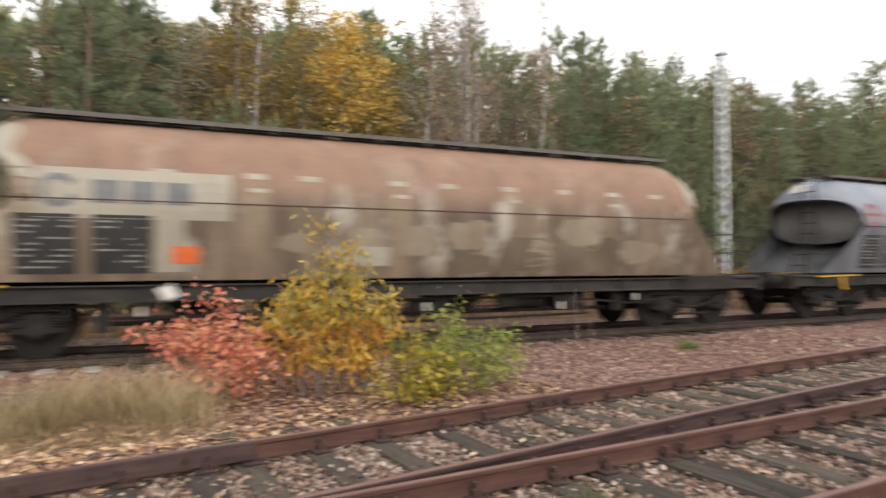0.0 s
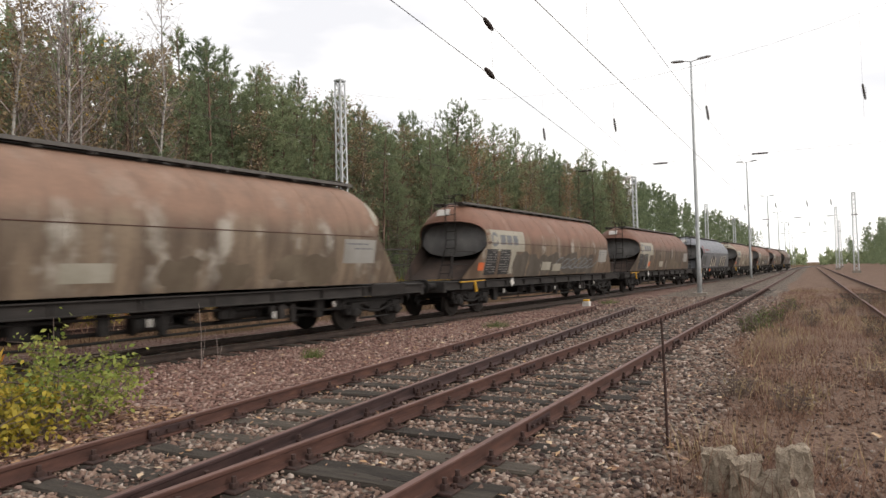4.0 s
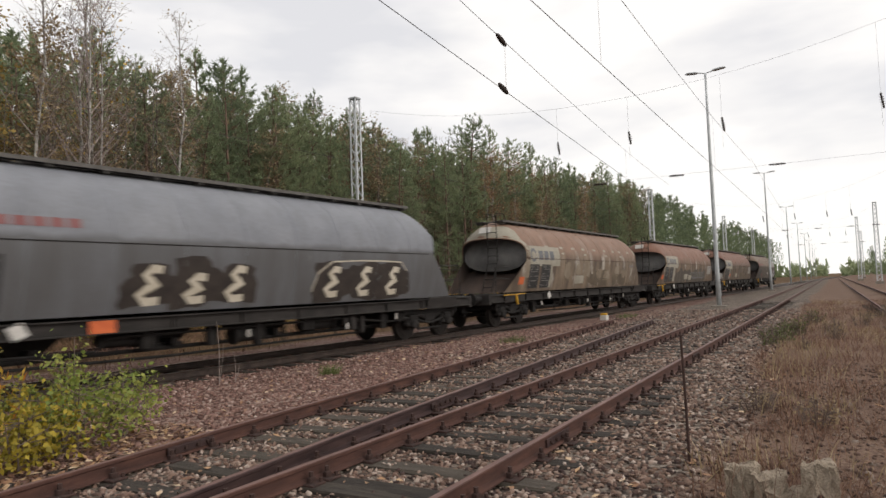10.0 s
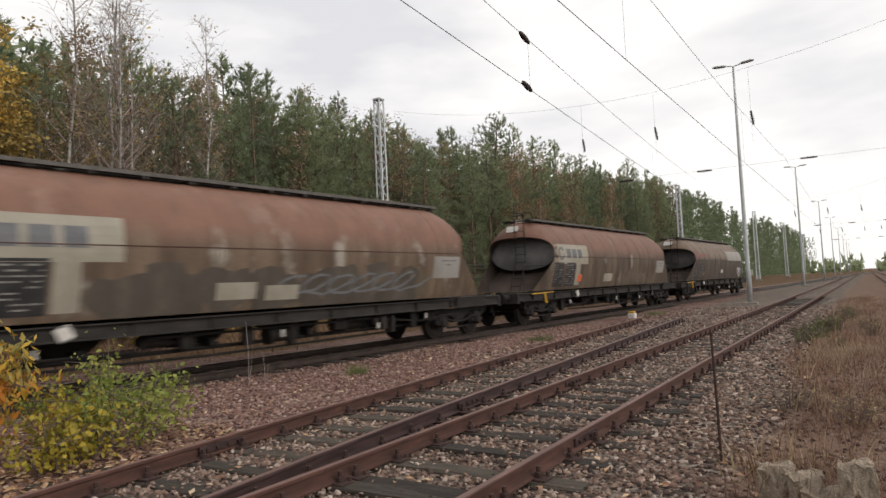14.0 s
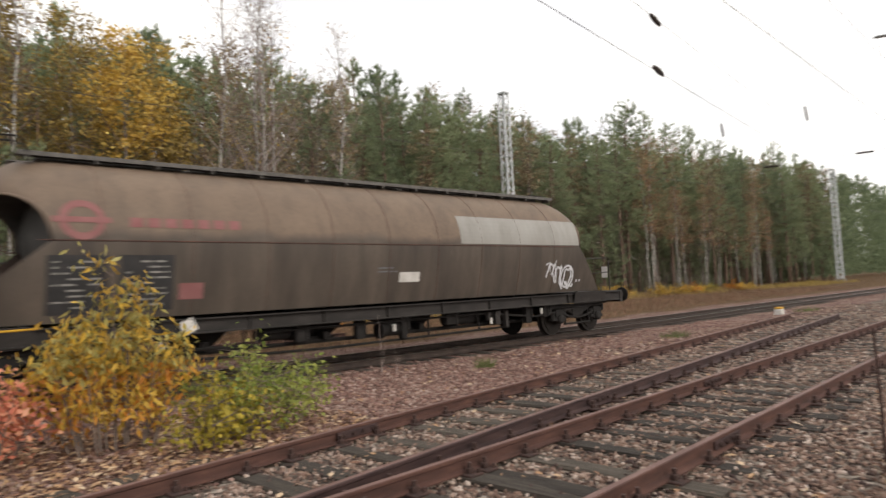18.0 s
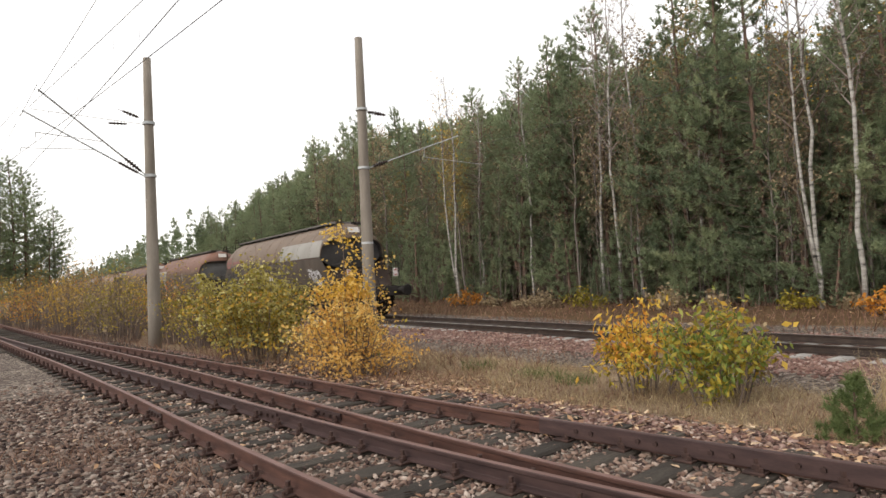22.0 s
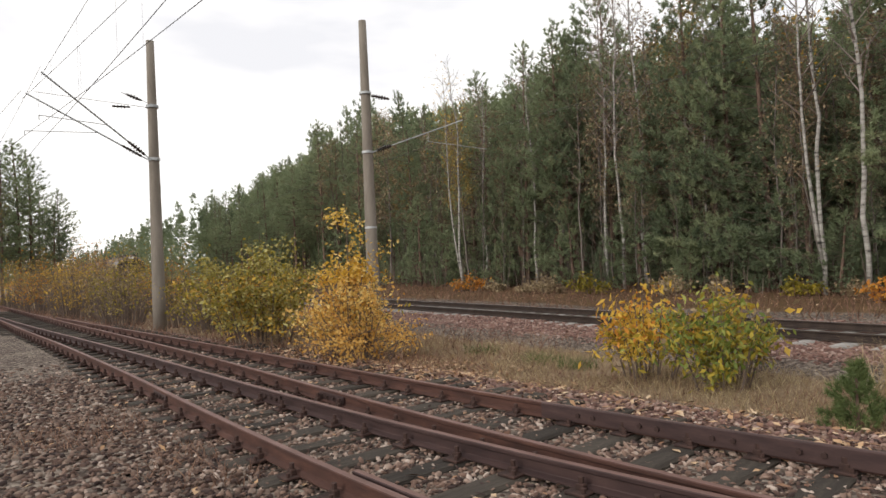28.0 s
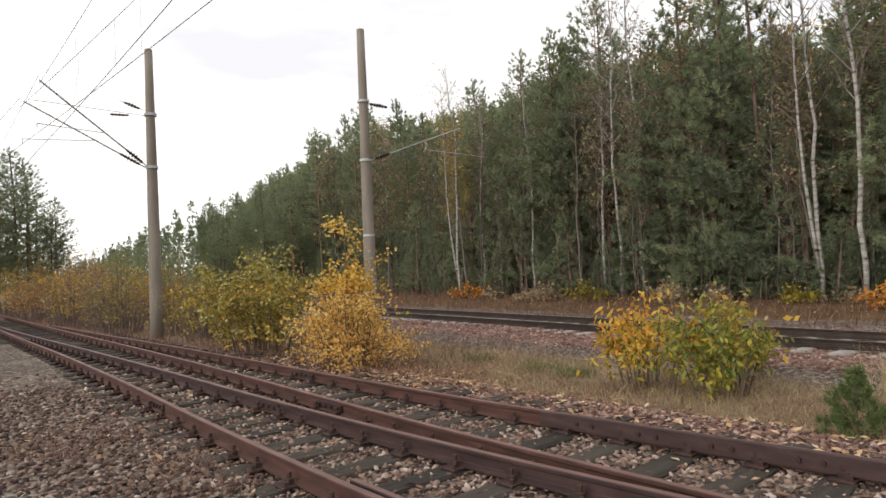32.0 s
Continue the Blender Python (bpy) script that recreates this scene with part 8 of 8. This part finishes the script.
def clumps(centres, spread_r):
    def where(rnd, count):
        out = []
        for _ in range(count):
            x, y, r = centres[rnd.randint(len(centres))]
            a, q = rnd.uniform(0, 6.28), rnd.uniform() ** 0.7
            out.append((x + math.cos(a) * q * r, y + math.sin(a) * q * r * 0.8))
        return np.array(out)
    return where


blades_on_ground("straw_grass", "dry straw-coloured grass between siding and main line", M["grass_tan"], 21, 17000, spread(-20, 2.5, 6.4, 12.2, lambda x, y: zones(x, y)[2] * (0.4 + 0.6 * (noise.noise((x * 0.9, y * 0.9, 2)) > -0.1)), 0.5), 0.17, 0.007, 0.5)
blades_on_ground("brown_grass", "low brown withered grass between siding and main line", M["grass_rust"], 41, 11000, spread(-20, 2.5, 6.4, 12.2, lambda x, y: zones(x, y)[2] * (0.3 + 0.7 * (noise.noise((x * 0.6, y * 0.6, 12)) > 0.0)), 0.5), 0.14, 0.008, 0.6)
blades_on_ground("tall_straw", "tall pale straw tufts", M["grass_tan"], 22, 2800, clumps([(-1.5, 8.0, 0.5), (-1.0, 7.9, 0.45), (-0.5, 8.2, 0.45), (0.85, 7.9, 0.45), (-0.1, 8.8, 0.5), (-2.0, 9.3, 0.7), (0.5, 8.3, 0.4)], 1), 0.62, 0.010, 0.32)
blades_on_ground("dead_weeds", "rusty brown dead weeds beside the siding", M["grass_rust"], 23, 32000, spread(3.2, 45, -9, 2.2, lambda x, y: zones(x, y)[3] ** 2 * (0.12 + 0.88 * (noise.noise((x * 0.8, y * 0.8, 6)) > 0.05)), 0.7), 0.24, 0.007, 0.5)
blades_on_ground("weed_stalks", "thin upright dead weed stalks", M["grass_rust"], 24, 3600, spread(3.8, 32, -6, 1.7, lambda x, y: zones(x, y)[3] ** 2 * (noise.noise((x * 0.6, y * 0.6, 36)) > 0.0), 0.7), 0.5, 0.006, 0.2)
blades_on_ground("pale_weeds", "pale dry grass among the weeds", M["grass_tan"], 25, 5500, spread(5, 45, -9, 1.2, lambda x, y: zones(x, y)[3] * (noise.noise((x * 0.35, y * 0.35, 16)) > 0.12), 0.5), 0.28, 0.010)
blades_on_ground("green_tufts", "small green grass tufts in gravel and straw", M["grass_green"], 26, 2600, clumps([(10.2, 8.9, 0.25), (-7.5, 8.8, 0.5), (-6.6, 8.7, 0.4), (17.5, 8.2, 0.5), (30, 8.3, 0.6), (-9, 8.9, 0.4), (2.2, 2.2, 0.18), (2.9, 3.3, 0.16), (1.2, 2.0, 0.2), (5.5, 18.5, 1.2), (-3, 19.5, 1.0)], 1), 0.22, 0.009, 0.4)
blades_on_ground("forest_edge_grass", "withered grass and weeds before the forest", M["grass_rust"], 27, 15000, spread(-40, 70, 15, 31, lambda x, y: 1.0 if main_y(x) + 2.6 < y < edge_y(x) + 1.5 else 0.0, 0.2), 0.36, 0.022, 0.4)
blades_on_ground("yellow_verge", "yellowed grass along the forest foot", M["leaf_yd"], 42, 6500, spread(20, 95, 14, 31, lambda x, y: 1.0 if edge_y(x) - 5.5 < y < edge_y(x) + 0.5 and noise.noise((x * 0.2, y * 0.2, 8)) > -0.1 else 0.0, 0.3), 0.4, 0.03, 0.5)
blades_on_ground("thicket_grass", "withered grass under the trackside thicket", M["grass_rust"], 28, 6000, spread(-46, -8, 5.9, 11, lambda x, y: 1.0, 0.3), 0.28, 0.014, 0.5)
blades_on_ground("edge_weeds", "sparse weeds on the gravel at the siding", M["grass_rust"], 29, 2200, spread(-14, -2.5, -1.5, 2.4, lambda x, y: (noise.noise((x * 0.7, y * 0.7, 26)) > 0.1), 0.5), 0.16, 0.009, 0.5)


def fallen_leaves():
    rnd = np.random.RandomState(31)
    spots = []
    for x0, x1, y0, y1, n in ((-1.5, 5.5, 6.0, 9.6, 5600), (-13, -7, 5.9, 8.0, 2200), (-8, 0, 5.8, 7.4, 900), (-12, 12, 0.9, 6.3, 700), (5, 18, 6, 10.5, 500), (-30, 30, 16, 25, 2200), (4, 14, -3, 1.8, 160)):
        for _ in range(n):
            x, y = rnd.uniform(x0, x1), rnd.uniform(y0, y1)
            spots.append((x, y, ground_z(x, y) + rnd.uniform(0.01, 0.05)))
    c = np.array(spots)
    n = len(c)
    d = rnd.normal(0, 1, (n, 3)) * (1, 1, 0.25)
    d /= np.linalg.norm(d, axis=1)[:, None]
    side = np.cross(d, (0, 0, 1)) + rnd.normal(0, 0.2, (n, 3))
    s = rnd.uniform(0.03, 0.065, n)[:, None]
    v = np.stack([c - d * s, c - side * s * 0.5 + (0, 0, 0.006), c + d * s, c + side * s * 0.5 + (0, 0, 0.006)], 1).reshape(-1, 3)
    tagged(add("fallen_leaves", soup("fallen_leaves", v, 4, M["leaf_fallen"])), "fallen yellow and orange leaves on the gravel", "leaves", kind="stuff")


fallen_leaves()


# ---- movement ----
def line_table():
    xs = np.arange(-400, 420, 0.5)
    ys = np.array([main_y(x) for x in xs])
    ss = np.concatenate([[0], np.cumsum(np.hypot(np.diff(xs), np.diff(ys)))])
    return xs, ss - np.interp(0, xs, ss)


def motions():
    """The train: the last wagon's rear buffers run along the line; the others go before it, one length apart."""
    xs, ss = line_table()
    for k, wagon in enumerate(WAGONS):
        rows = []
        for t in range(33):
            tail = 191.75 - 9.1 * t - 0.0275 * t * t if t < 17 else 29.1 - 9.87 * (t - 17)
            s = tail - 19.6 * k - 9.8
            xa, xb = (float(np.interp(s + d, ss, xs)) for d in (-7.1, 7.1))
            ya, yb = main_y(xa), main_y(xb)
            z = (main_z(xa) + main_z(xb)) / 2
            rows.append((t, pose((xa + xb) / 2, (ya + yb) / 2, z, 0, 0, math.degrees(math.atan2(yb - ya, xb - xa)))))
        walk(wagon, rows)


motions()
